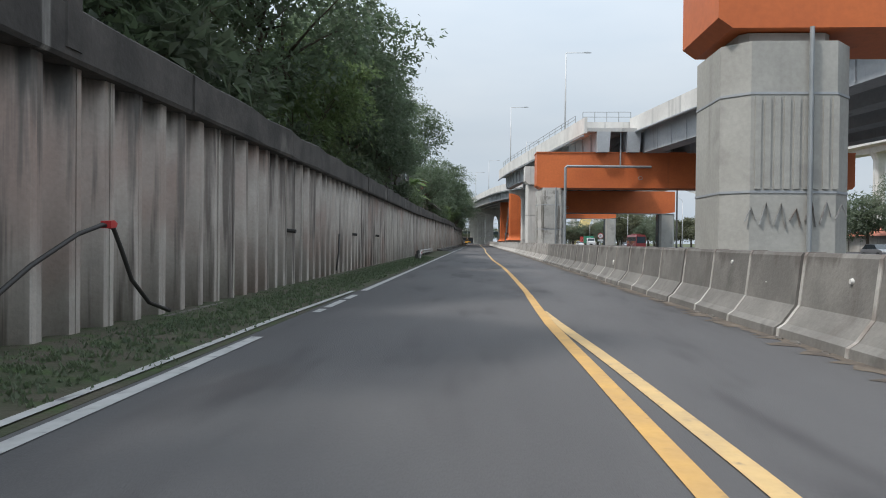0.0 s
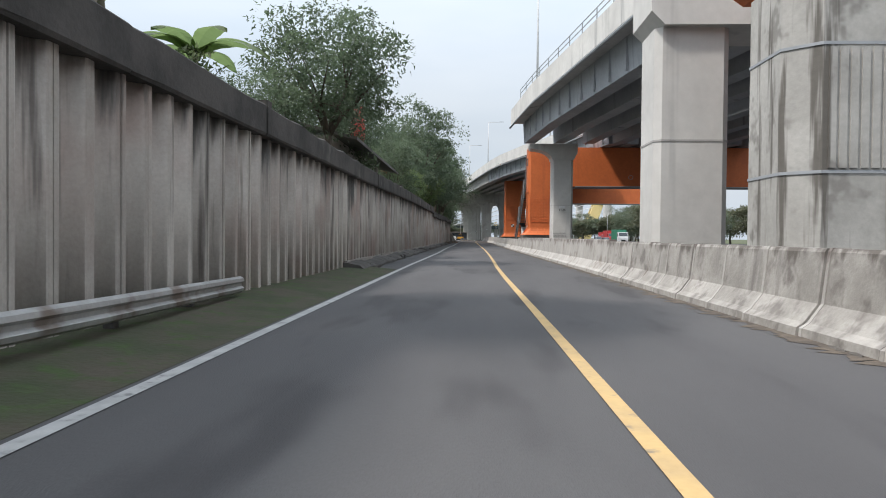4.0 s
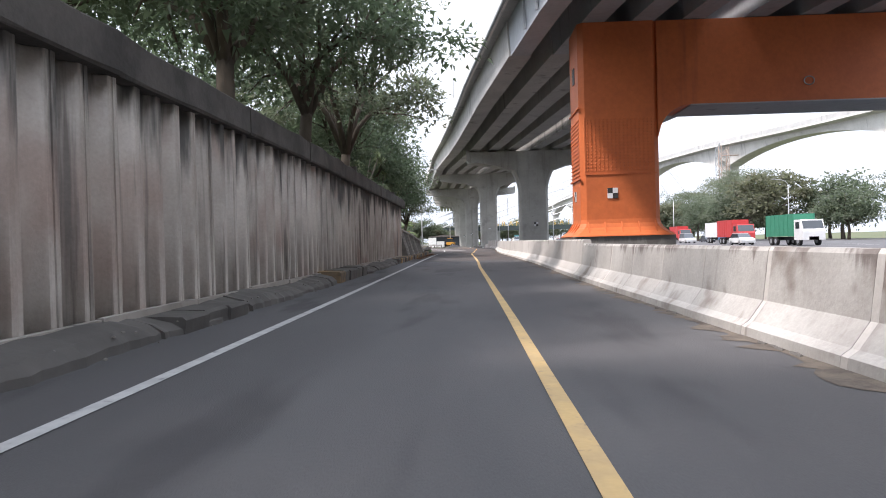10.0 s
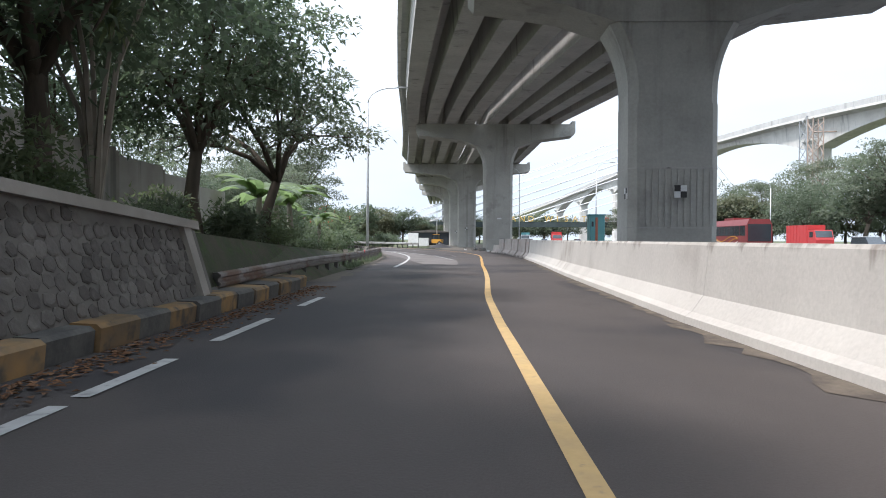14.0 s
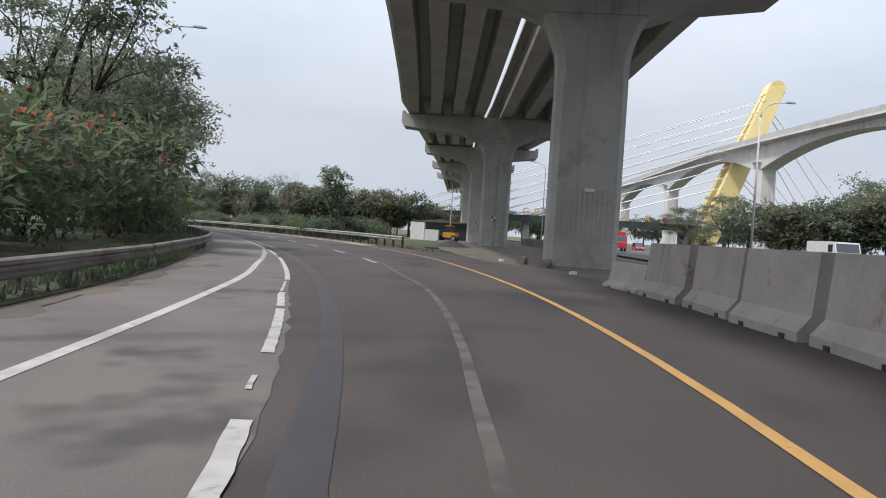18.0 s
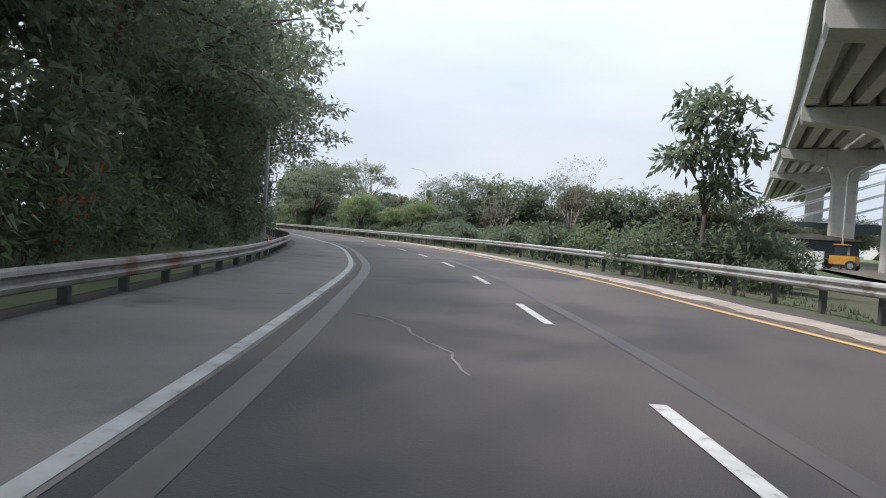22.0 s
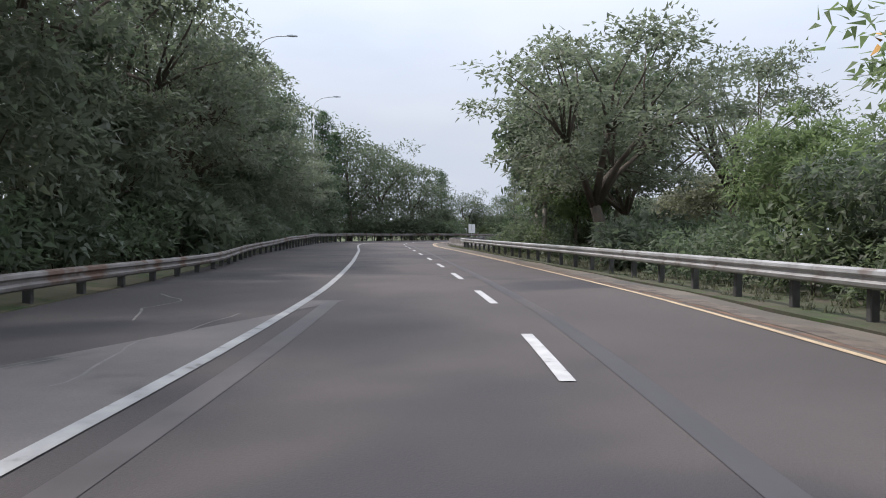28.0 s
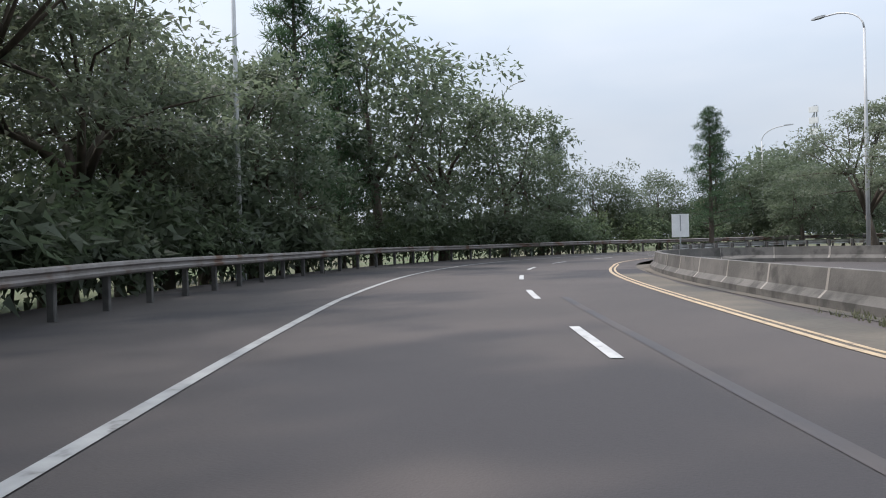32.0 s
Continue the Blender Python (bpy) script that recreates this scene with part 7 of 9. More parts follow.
# dense edge of the wood where the road turns away
sv = 452.0
while sv < 506:
    x, y, _ = at(sv, left_rail_u(sv) - 6.5 - r.uniform(0, 1.5))
    plant("wood%d" % r.randrange(2), x, y, -0.6, r.uniform(0.62, 0.8), None, "trees of the roadside wood")
    x, y, _ = at(sv + 2, left_rail_u(sv) - 3.6 - r.uniform(0, 1.0))
    plant(("bush0", "bush1", "bush2")[r.randrange(3)], x, y, 0.0, r.uniform(1.3, 1.9), None, "undergrowth behind the rail")
    sv += 4.2
# shrubs and trees on the other side of the bend
sv = 335.0
while sv < 452:
    base = right_rail_u(sv)
    for d in (2.6, 5.0, 8.6, 13.8):
        if sv > 400 and d > 9:
            continue
        if r.random() < 0.82:
            x, y, _ = at(sv + r.uniform(-1.3, 1.3), base + d + r.uniform(-0.8, 0.8))
            if x < -12.5:
                plant(f"bush{r.randrange(3)}", x, y, -0.3, r.uniform(0.5, 1.15) * (1 + 0.03 * d), None, "shrubs beyond the rail")
    sv += 2.9
for n, x, y, sc in (("slim", -15.7, 347.0, 1.12), ("bush2", -15.6, 348.6, 0.85), ("bush0", -17.6, 348.6, 1.3), ("thin", -24.3, 360.5, 0.74), ("thin", -31.6, 368.0, 0.64), ("thin", -33.2, 369.5, 0.55), ("thin", -50, 457, 1.6), ("flame", -59.4, 392.8, 0.85), ("flame", -48.6, 387.8, 0.72), ("flame", -54, 391.5, 0.6),
                    ("light1", -66, 401, 0.55), ("rain1", -80, 413.5, 0.85), ("bigleaf", -86.5, 415.5, 1.15), ("bigleaf", -90.5, 419.5, 1.0), ("rain0", -98, 429.5, 0.66), ("light0", -94, 425, 0.6), ("light1", -83, 414, 0.7), ("bigleaf", -81.5, 416, 1.2)):
    plant(n, x, y, -0.3, sc, None, "trees beyond the rail")
plant("rain2", -75.8, 406.8, -0.3, 1.08, None, "trees beyond the rail", 0.83)
# taller trees on the island between the carriageways
for n, x, y, sc in (("wood0", -86, 419.5, 1.25), ("rain0", -78, 422, 1.1), ("wood1", -69, 451, 1.4), ("far0", -61, 450, 1.5), ("wood0", -53, 450, 1.35), ("far1", -45, 452, 1.45), ("far0", -37, 454, 1.4), ("far1", -28, 457, 1.45), ("far0", -19, 462, 1.4), ("wood0", -77, 452, 1.35)):
    plant(n, x, y, -0.3, sc, None, "trees between the carriageways")
for n, x, y, sc in (("pine", -136, 468, 0.95), ("wood0", -134, 479, 0.85), ("wood1", -129, 481, 0.8), ("wood0", -122, 484, 0.85), ("wood0", -115, 486, 0.9), ("wood1", -107, 488, 0.9), ("pine", -111, 492, 0.85), ("pine", -147.5, 487, 1.0), ("wood0", -142.5, 486.5, 1.05), ("wood1", -137.5, 486, 1.1), ("rain0", -121.5, 463.5, 0.85), ("rain2", -113.5, 452, 0.7)):
    plant(n, x, y, -0.3, sc, None, "trees beyond the far carriageway")
for x, y, sc in ((4.75, 147.4, 0.5), (5.0, 146.5, 0.6), (5.5, 146.2, 0.5)):
    plant("bush1", x, y, -0.05, sc, None, "shrubs at the portal")
# treeline in the distance
for k in range(54):
    a = k / 53
    x = -150 + 190 * a + r.uniform(-4, 4)
    y = 500 + 34 * math.sin(a * 5) + r.uniform(-16, 16) + (20 if k % 3 == 0 else 0)
    if x > -20:
        y += 60
    plant("far%d" % (r.random() < 0.35), x, y, -0.4, r.uniform(1.0, 1.55), None, "trees of the far treeline")
for k in range(22):
    x, y = -95 + k * 4.4 + r.uniform(-2, 2), 446 + 1.2 * k + r.uniform(-9, 9)
    plant("far%d" % (r.random() < 0.5), x, y, -0.4, r.uniform(0.75, 1.1), None, "trees of the far treeline")
for n, x, y, sc in (("pine", -104, 500, 1.0), ("pine", -96, 506, 0.9), ("wood0", -88, 505, 1.2), ("wood1", -76, 500, 1.1), ("light0", -92, 470, 1.0)):
    plant(n, x, y, -0.3, sc, None, "trees of the far treeline")
# trees across the highway
for k in range(46):
    y = 60 + k * 9.6 + r.uniform(-3, 3)
    x = (66 if y < 300 else 62) + r.uniform(-6, 8) + (10 if k % 2 else 0)
    plant(("far0", "far1", "far0", "rain2", "wood0")[r.randrange(5)], x, y, -0.3, r.uniform(0.85, 1.25) * (1.45 if 290 < y < 430 else 1.1), None, "trees across the highway")
plant("pinktree", 80, 255, -0.3, 1.1, None, "trees across the highway")
for y in (18, 26, 34, 50):
    banana(46, y + 40, -0.1, 1.7, y * 7)
for k in range(13):
    plant("far%d" % (k % 3 == 0), 8 + 12.5 * k + r.uniform(-3, 3), 585 + r.uniform(-14, 14), -0.4, r.uniform(1.3, 1.8), None, "trees of the far treeline")
for k in range(11):
    plant("far%d" % (k % 4 == 1), 47 + 3.8 * k + r.uniform(-1.5, 1.5), 396 - 2.4 * k + r.uniform(-8, 8), -0.4, r.uniform(1.05, 1.35), None, "trees across the highway")
for k in range(12):
    plant("far%d" % (k % 4 == 2), -190 + 5.0 * k + r.uniform(-1.5, 1.5), 503 + 0.4 * k + r.uniform(-6, 6), -0.4, r.uniform(0.7, 0.95), None, "trees of the far treeline")
# close edge of the wood outside the last bend
for k, (x, y) in enumerate(((-151, 458), (-151.5, 466), (-150, 474), (-147.5, 481), (-143, 487.5), (-136.5, 492.5), (-129, 497), (-120.5, 500), (-112, 502))):
    plant("wood%d" % (k % 2), x, y, -0.9, 0.62 + 0.08 * (k % 3), None, "trees of the roadside wood")
    plant("bush%d" % (k % 3), x + 3.0, y - 1.5, -0.1, 1.7, None, "undergrowth behind the rail")
    plant("bush%d" % ((k + 1) % 3), x + 2.2, y + 2.4, -0.1, 1.8, None, "undergrowth behind the rail")
# thicket under the flowering trees
for k in range(9):
    plant("sapling%d" % (k % 2), -63.5 + 2.1 * k + r.uniform(-0.5, 0.5), 399 - 1.0 * k + r.uniform(-0.8, 0.8), -0.3, 0.78 + 0.1 * (k % 3), None, "young trees beyond the rail")

# ---------------------------------------------------------------- street lamps


def street_lamp(x, y, z, h, toward, arm=2.4, label="tall grey steel street lamp with a curved arm", curved=True, group="roadside lamps", base=True):
    """toward: angle of the arm, in degrees from +x."""
    g = thing("street_lamp", label, "street lamp", group, at=pose(x, y, z, 0, 0, toward))
    rise = 1.3 if curved else 0.05
    part("pole", Soup().tube([(0, 0, -0.3), (0, 0, h * 0.5), (0, 0, h - rise)], [0.11, 0.09, 0.06], 10).mesh("pole", POLE, True), POLE, g)
    if curved:
        pts = [(arm * (1 - math.cos(a)) * 0.9, 0, h - rise + rise * math.sin(a)) for a in [radians(15 * k) for k in range(7)]] + [(arm, 0, h + 0.05)]
    else:
        pts = [(0, 0, h - rise), (arm, 0, h + 0.03)]
    part("arm", Soup().tube(pts, 0.045, 8).mesh("arm", POLE, True), POLE, g)
    part("lamp_head", Soup().loft([[(arm - 0.1, -0.07, h), (arm - 0.1, 0.07, h), (arm - 0.1, 0.07, h + 0.1), (arm - 0.1, -0.07, h + 0.1)], [(arm + 0.3, -0.15, h), (arm + 0.3, 0.15, h), (arm + 0.3, 0.13, h + 0.13), (arm + 0.3, -0.13, h + 0.13)], [(arm + 0.75, -0.1, h + 0.03), (arm + 0.75, 0.1, h + 0.03), (arm + 0.75, 0.08, h + 0.1), (arm + 0.75, -0.08, h + 0.1)]]).mesh("lamp_head", GREY_STEEL), GREY_STEEL, g)
    if base:
        part("base_plate", Soup().box(-0.2, 0.2, -0.2, 0.2, -0.3, 0.06, 0.02).mesh("base_plate", GREY_STEEL), GREY_STEEL, g)
    return g


for x, y in ((-7.3, 281.6), (-38.2, 349.4), (-64.6, 377.4)):
    sv = float(_RS[np.argmin((_RP[:, 0] - x) ** 2 + (_RP[:, 1] - y) ** 2)])
    street_lamp(x, y, 0.2, 13.0, math.degrees(heading(sv)) + 8)
lean = street_lamp(-20.4, 318.8, 0.2, 13.0, math.degrees(heading(330)) + 8, label="leaning grey steel street lamp with a curved arm")
lean.matrix_world = Matrix.Translation((-20.4, 318.8, 0.2)) @ Matrix.Rotation(radians(-4.5), 4, "Y") @ Matrix.Rotation(heading(330) + radians(8), 4, "Z")
street_lamp(-110.5, 408.4, 0.2, 17.0, 62)
for x, y in ((-155.0, 462.0),):
    sv = float(_RS[np.argmin((_RP[:, 0] - x) ** 2 + (_RP[:, 1] - y) ** 2)])
    street_lamp(x, y, 0.2, 16.5, math.degrees(heading(sv)) + 8)
street_lamp(-129.5, 425.4, 0.2, 17.0, 62)
for x, y, h, a in ((-73.0, 436.9, 12.8, 200), (-42.4, 451.3, 13.4, 20), (-37, 499, 12.0, 20), (-118.6, 455.0, 13.5, 165), (-142, 487, 12.8, 10), (-6, 412, 12, 30), (20, 330, 13, 20), (11.3, 359.6, 15.2, 200), (11.0, 403.9, 15.2, 200)):
    street_lamp(x, y, -0.3, h, a, group="far lamps")
for x, y in ((9.6, 97), (5.0, 131.5)):
    street_lamp(x, y, soffit(y) + 2.4, 10.2, 8, 2.2, "slim street lamp with a straight arm on the viaduct", False, "viaduct lamps", False)
for y in (166, 206, 245):
    street_lamp(vl_b(y) + 0.4, y, soffit(y) + 2.4, 9.0, 8, 2.2, "slim street lamp with a straight arm on the viaduct", False, "viaduct lamps", False)
for x, y in ((22, 96), (44, 120), (44, 170), (44, 225), (60, 300), (52, 345)):
    street_lamp(x, y, -0.1, 11.5, 180 if x > 40 else 0, group="highway lamps")
# overhead wire between the poles at the bend
w = thing("overhead_wire", "thin black overhead wire between lamp poles", "cable")
part("wire", Soup().tube([(-18, 262 + 2.0, 11.5 + 0.0), (-12.5, 272.5, 9.6), (-7.2, 281.3, 9.9)], 0.02, 5).mesh("wire", HOSE), HOSE, w)
part("wire", Soup().tube([(-7.2, 281.3, 10.9), (-14, 300, 9.7), (-20.7, 318.5, 10.6)], 0.018, 5).mesh("wire", HOSE), HOSE, w)
w2 = thing("overhead_wire", "thin black overhead wire above the wood", "cable")
part("wire", Soup().tube([(-129.5, 425.4, 12.2), (-142, 443, 10.6), (-154.9, 461.9, 11.6)], 0.018, 5).mesh("wire", HOSE), HOSE, w2)

# ---------------------------------------------------------------- light-rail viaduct across the highway
lrt = thing("rail_viaduct", "pale concrete rail viaduct with haunched arches", "viaduct", kind="structure")
LR = [(112, 60), (108, 120), (104, 200), (101, 260), (97, 320), (90, 360), (84, 392), (78, 440), (74, 490), (70, 560), (62, 680), (45, 860)]
lp, ls = _curve(LR, 3.0)
lt = np.gradient(lp, ls, axis=0)
lt /= np.linalg.norm(lt, axis=1)[:, None]
lz = tab([(0, 26), (140, 27.5), (300, 29), (345, 30), (440, 30.5), (520, 28), (700, 22), (900, 14)])
piers_s, q = [], 0.0
main = float(ls[np.argmin(np.abs(lp[:, 1] - 392))])
pl = [main - 74 - 29 * k for k in range(9)][::-1] + [main, main + 76, main + 150, main + 215, main + 275]


def lrt_depth(s):
    prev = max([p for p in pl if p <= s], default=pl[0] - 30)
    nxt = min([p for p in pl if p > s], default=pl[-1] + 50)
    L = nxt - prev
    f = (s - prev) / L
    return 2.0 + (5.6 if L > 50 else 0.5) * (2 * f - 1) ** 2


sts = np.linspace(0, ls[-1], 190)
rings = []
for s0 in sts:
    x, y = np.interp(s0, ls, lp[:, 0]), np.interp(s0, ls, lp[:, 1])
    tx, ty = np.interp(s0, ls, lt[:, 0]), np.interp(s0, ls, lt[:, 1])
    z, d = lz(s0), lrt_depth(s0)
    rings.append([(x + ty * u, y - tx * u, zz) for u, zz in ((-4.6, z), (-4.6, z - 0.5), (-2.6, z - 0.9), (-2.2, z - d), (2.2, z - d), (2.6, z - 0.9), (4.6, z - 0.5), (4.6, z))])
part("box_girder", Soup().loft(rings).mesh("box_girder", PARAPET), PARAPET, lrt)
for sd in (-4.6, 4.4):
    rr = []
    for s0 in sts:
        x, y = np.interp(s0, ls, lp[:, 0]), np.interp(s0, ls, lp[:, 1])
        tx, ty = np.interp(s0, ls, lt[:, 0]), np.interp(s0, ls, lt[:, 1])
        z = lz(s0)
        rr.append([(x + ty * u, y - tx * u, zz) for u, zz in ((sd, z), (sd + 0.2, z), (sd + 0.2, z + 1.2), (sd, z + 1.2))])
    part("side_wall", Soup().loft(rr).mesh("side_wall", DECK), DECK, lrt)
for s0 in pl:
    x, y = float(np.interp(s0, ls, lp[:, 0])), float(np.interp(s0, ls, lp[:, 1]))
    big = s0 >= main - 1
    w, zt = (4.4, lz(s0) - 5.2) if big else (2.6, lz(s0) - 2.2)
    part("rail_pier", Soup().prism(octagon(x, y, w, w * 0.8, 0.5), -0.4, zt - 2).loft([[(a, b, zz) for a, b in octagon(x, y, w + e, w * 0.8 + e * 0.3, 0.5)] for zz, e in ((zt - 2, 0), (zt - 0.8, 1.0), (zt, 2.2))]).mesh("rail_pier", PARAPET), PARAPET, lrt)
# scaffold tower beside the great pier
sc = thing("scaffold_tower", "rusty steel scaffold tower beside the rail pier", "scaffold")
tx0, ty0 = 79.5, 389.0
for dx, dy in ((0, 0), (3.4, 0), (3.4, 3.4), (0, 3.4)):
    part("scaffold_leg", Soup().tube([(tx0 + dx, ty0 + dy, -0.3), (tx0 + dx, ty0 + dy, 30)], 0.14, 5).mesh("scaffold_leg", GREY_STEEL), GREY_STEEL, sc)
for k in range(12):
    z = k * 2.5
    for a, b in (((0, 0), (3.4, 0)), ((0, 0), (0, 3.4))):
        part("scaffold_brace", Soup().tube([(tx0 + a[0], ty0 + a[1], z), (tx0 + b[0], ty0 + b[1], z + 2.5)], 0.08, 4).mesh("scaffold_brace", GREY_STEEL), GREY_STEEL, sc)
        part("scaffold_brace", Soup().tube([(tx0 + a[0], ty0 + a[1], z + 2.5), (tx0 + b[0], ty0 + b[1], z)], 0.08, 4).mesh("scaffold_brace", GREY_STEEL), GREY_STEEL, sc)
        part("scaffold_ledger", Soup().tube([(tx0 + a[0], ty0 + a[1], z), (tx0 + b[0], ty0 + b[1], z)], 0.08, 4).mesh("scaffold_ledger", GREY_STEEL), GREY_STEEL, sc)

# ---------------------------------------------------------------- cable-stayed bridge with leaning pylon
by = 492.0
cs = thing("cable_bridge", "low cable-stayed bridge with a green fascia and gold letters", "bridge", kind="structure")
part("bridge_deck", Soup().box(-60, 130, by - 5, by + 5, 6.6, 7.6).mesh("bridge_deck", GIRDER_CONC), GIRDER_CONC, cs)
part("fascia", Soup().box(-60, 130, by - 5.15, by - 5.0, 5.9, 7.9).mesh("fascia", FASCIA), FASCIA, cs, "dark green fascia panel")
part("rail_bar", Soup().box(-60, 130, by - 4.9, by - 4.8, 8.6, 8.7).mesh("rail_bar", GREY_STEEL), GREY_STEEL, cs)
for x in (-40, -14, 14, 62, 96):
    part("bridge_pier", Soup().box(x - 1, x + 1, by - 3, by + 3, -0.4, 6.6, 0.2).mesh("bridge_pier", PIER), PIER, cs)
for k, ch in enumerate("GRAND WISATA"):
    if ch != " ":
        lettering(ch, 3.0, pose(13.5 + k * 3.28, by - 5.2, 8.0, 90, 0, 0), GOLD, cs, "gold standing letter", 0.2, "letter")
part("sign_panel", Soup().box(53.5, 66, by - 5.3, by - 5.2, 7.9, 9.9).mesh("sign_panel", SIGN_WHITE), SIGN_WHITE, cs, "white name panel with a red roundel")
part("roundel", Soup().tube([(54.7, by - 5.45, 8.9), (54.7, by - 5.3, 8.9)], 0.8, 14).mesh("roundel", RED), RED, cs)
for k in range(7):
    part("name_bar", Soup().box(56.4 + k * 1.3, 57.3 + k * 1.3, by - 5.34, by - 5.3, 8.5, 9.3).mesh("name_bar", GREY_STEEL), GREY_STEEL, cs)
py = thing("pylon", "leaning yellow bridge pylon with a rounded slotted head", "pylon", kind="structure")
base, top_ = Vector((66, by, 0)), Vector((87.5, by, 54))
ax = (top_ - base).normalized()
for dy in (-4.2, 4.2):
    rr = []
    for k in range(9):
        f = k / 8
        c = base + (top_ - base) * f * 0.94
        off = dy * (1 - 0.66 * f ** 1.6)
        hw = 3.3 - 0.9 * f
        rr.append([(c.x - hw, c.y + off - 1.2, c.z), (c.x + hw, c.y + off - 1.2, c.z), (c.x + hw, c.y + off + 1.2, c.z), (c.x - hw, c.y + off + 1.2, c.z)])
    part("pylon_leg", Soup().loft(rr).mesh("pylon_leg", YELLOW_PYLON), YELLOW_PYLON, py)
side_ = Vector((ax.z, 0, -ax.x))
neck = base + (top_ - base) * 0.90
nose = []
for k in range(13):
    a = math.pi * k / 12
    nose.append(neck + side_ * (2.45 * math.cos(a)) + ax * (1.5 + 2.6 * math.sin(a)))
outline = [neck + side_ * 2.45 - ax * 1.2] + nose + [neck - side_ * 2.45 - ax * 1.2]
part("pylon_head", Soup().loft([[(p.x, by + yy, p.z) for p in outline] for yy in (-2.5, 2.5)]).mesh("pylon_head", YELLOW_PYLON), YELLOW_PYLON, py)
for k in range(3):
    c = neck - ax * (2.2 - 1.7 * k)
    part("anchor_slot", Soup().box(c.x - 0.35, c.x + 0.35, by - 2.56, by - 2.45, c.z - 0.5, c.z + 0.5).mesh("anchor_slot", GREY_STEEL), GREY_STEEL, py)
for k in range(9):
    f = 0.86 - 0.062 * k
    c = base + (top_ - base) * f
    part("stay_cable", Soup().tube([(c.x - 2, by - 3, c.z), (c.x - 34 - 78 * (1 - k / 9), by - 4.5, 7.6)], 0.16, 5).mesh("stay_cable", CABLE), CABLE, py, "white stay cable")
    part("stay_cable", Soup().tube([(c.x - 2, by + 3, c.z), (c.x - 34 - 78 * (1 - k / 9), by + 4.5, 7.6)], 0.16, 5).mesh("stay_cable", CABLE), CABLE, py)
for k in range(5):
    c = base + (top_ - base) * (0.80 - 0.12 * k)
    for dy in (-4, 4):
        part("back_stay", Soup().tube([(c.x + 2, by + dy * 0.4, c.z), (c.x + 22 - 2 * k, by + dy, max(10, c.z - 26))], 0.16, 5).mesh("back_stay", CABLE), CABLE, py)

# ---------------------------------------------------------------- vehicles


def wheel_at(parent, x, y, r, w):
    p = part("wheel", Soup().tube([(x - w / 2, y, r), (x + w / 2, y, r)], r, 16).mesh("wheel", RUBBER), RUBBER, parent)
    part("rim", Soup().tube([(x - w / 2 - 0.01, y, r), (x + w / 2 + 0.01, y, r)], r * 0.55, 12).mesh("rim", SILVER), SILVER, p)


def car(x, y, z, rot, paint, label, big=False):
    g = thing("car", label, "car", "traffic on the highway", at=pose(x, y, z, 0, 0, rot))
    L, W, H = (4.6, 1.75, 1.75) if big else (4.3, 1.7, 1.45)
    o = [(-L / 2, 0.35), (-L / 2 + 0.05, 0.75), (-L / 2 + 0.25, 0.92), (L / 2 - 1.0, 0.95), (L / 2 - 0.15, 0.8), (L / 2, 0.6), (L / 2 - 0.05, 0.3)]
    part("body", Soup().loft([[(s_ * W / 2, yy, zz) for yy, zz in o] for s_ in (-1, 1)]).mesh("body", paint), paint, g)
    c = [(-L / 2 + 0.2, 0.9), (-L / 2 + (0.35 if big else 0.8), H), (0.35, H), (L / 2 - 1.05, 0.93)]
    part("cabin", Soup().loft([[(s_ * (W / 2 - 0.04 - 0.12 * (zz > 1)), yy, zz) for yy, zz in c] for s_ in (-1, 1)]).mesh("cabin", GLASS), GLASS, g)
    part("roof", Soup().box(-W / 2 + 0.14, W / 2 - 0.14, -L / 2 + (0.4 if big else 0.85), 0.3, H - 0.01, H + 0.05, 0.03).mesh("roof", paint), paint, g)
    for xx in (-W / 2 + 0.1, W / 2 - 0.1):
        for yy in (-L / 2 + 0.8, L / 2 - 0.8):
            wheel_at(g, xx, yy, 0.31, 0.2)
    for xx in (-W / 2 + 0.25, W / 2 - 0.25):
        part("tail_light", Soup().box(xx - 0.15, xx + 0.15, -L / 2 - 0.02, -L / 2 + 0.05, 0.72, 0.9, 0.01).mesh("tail_light", RED_DOT), RED_DOT, g)
        part("headlight", Soup().box(xx - 0.17, xx + 0.17, L / 2 - 0.12, L / 2 - 0.02, 0.62, 0.76, 0.01).mesh("headlight", SIGN_WHITE), SIGN_WHITE, g)
    return g


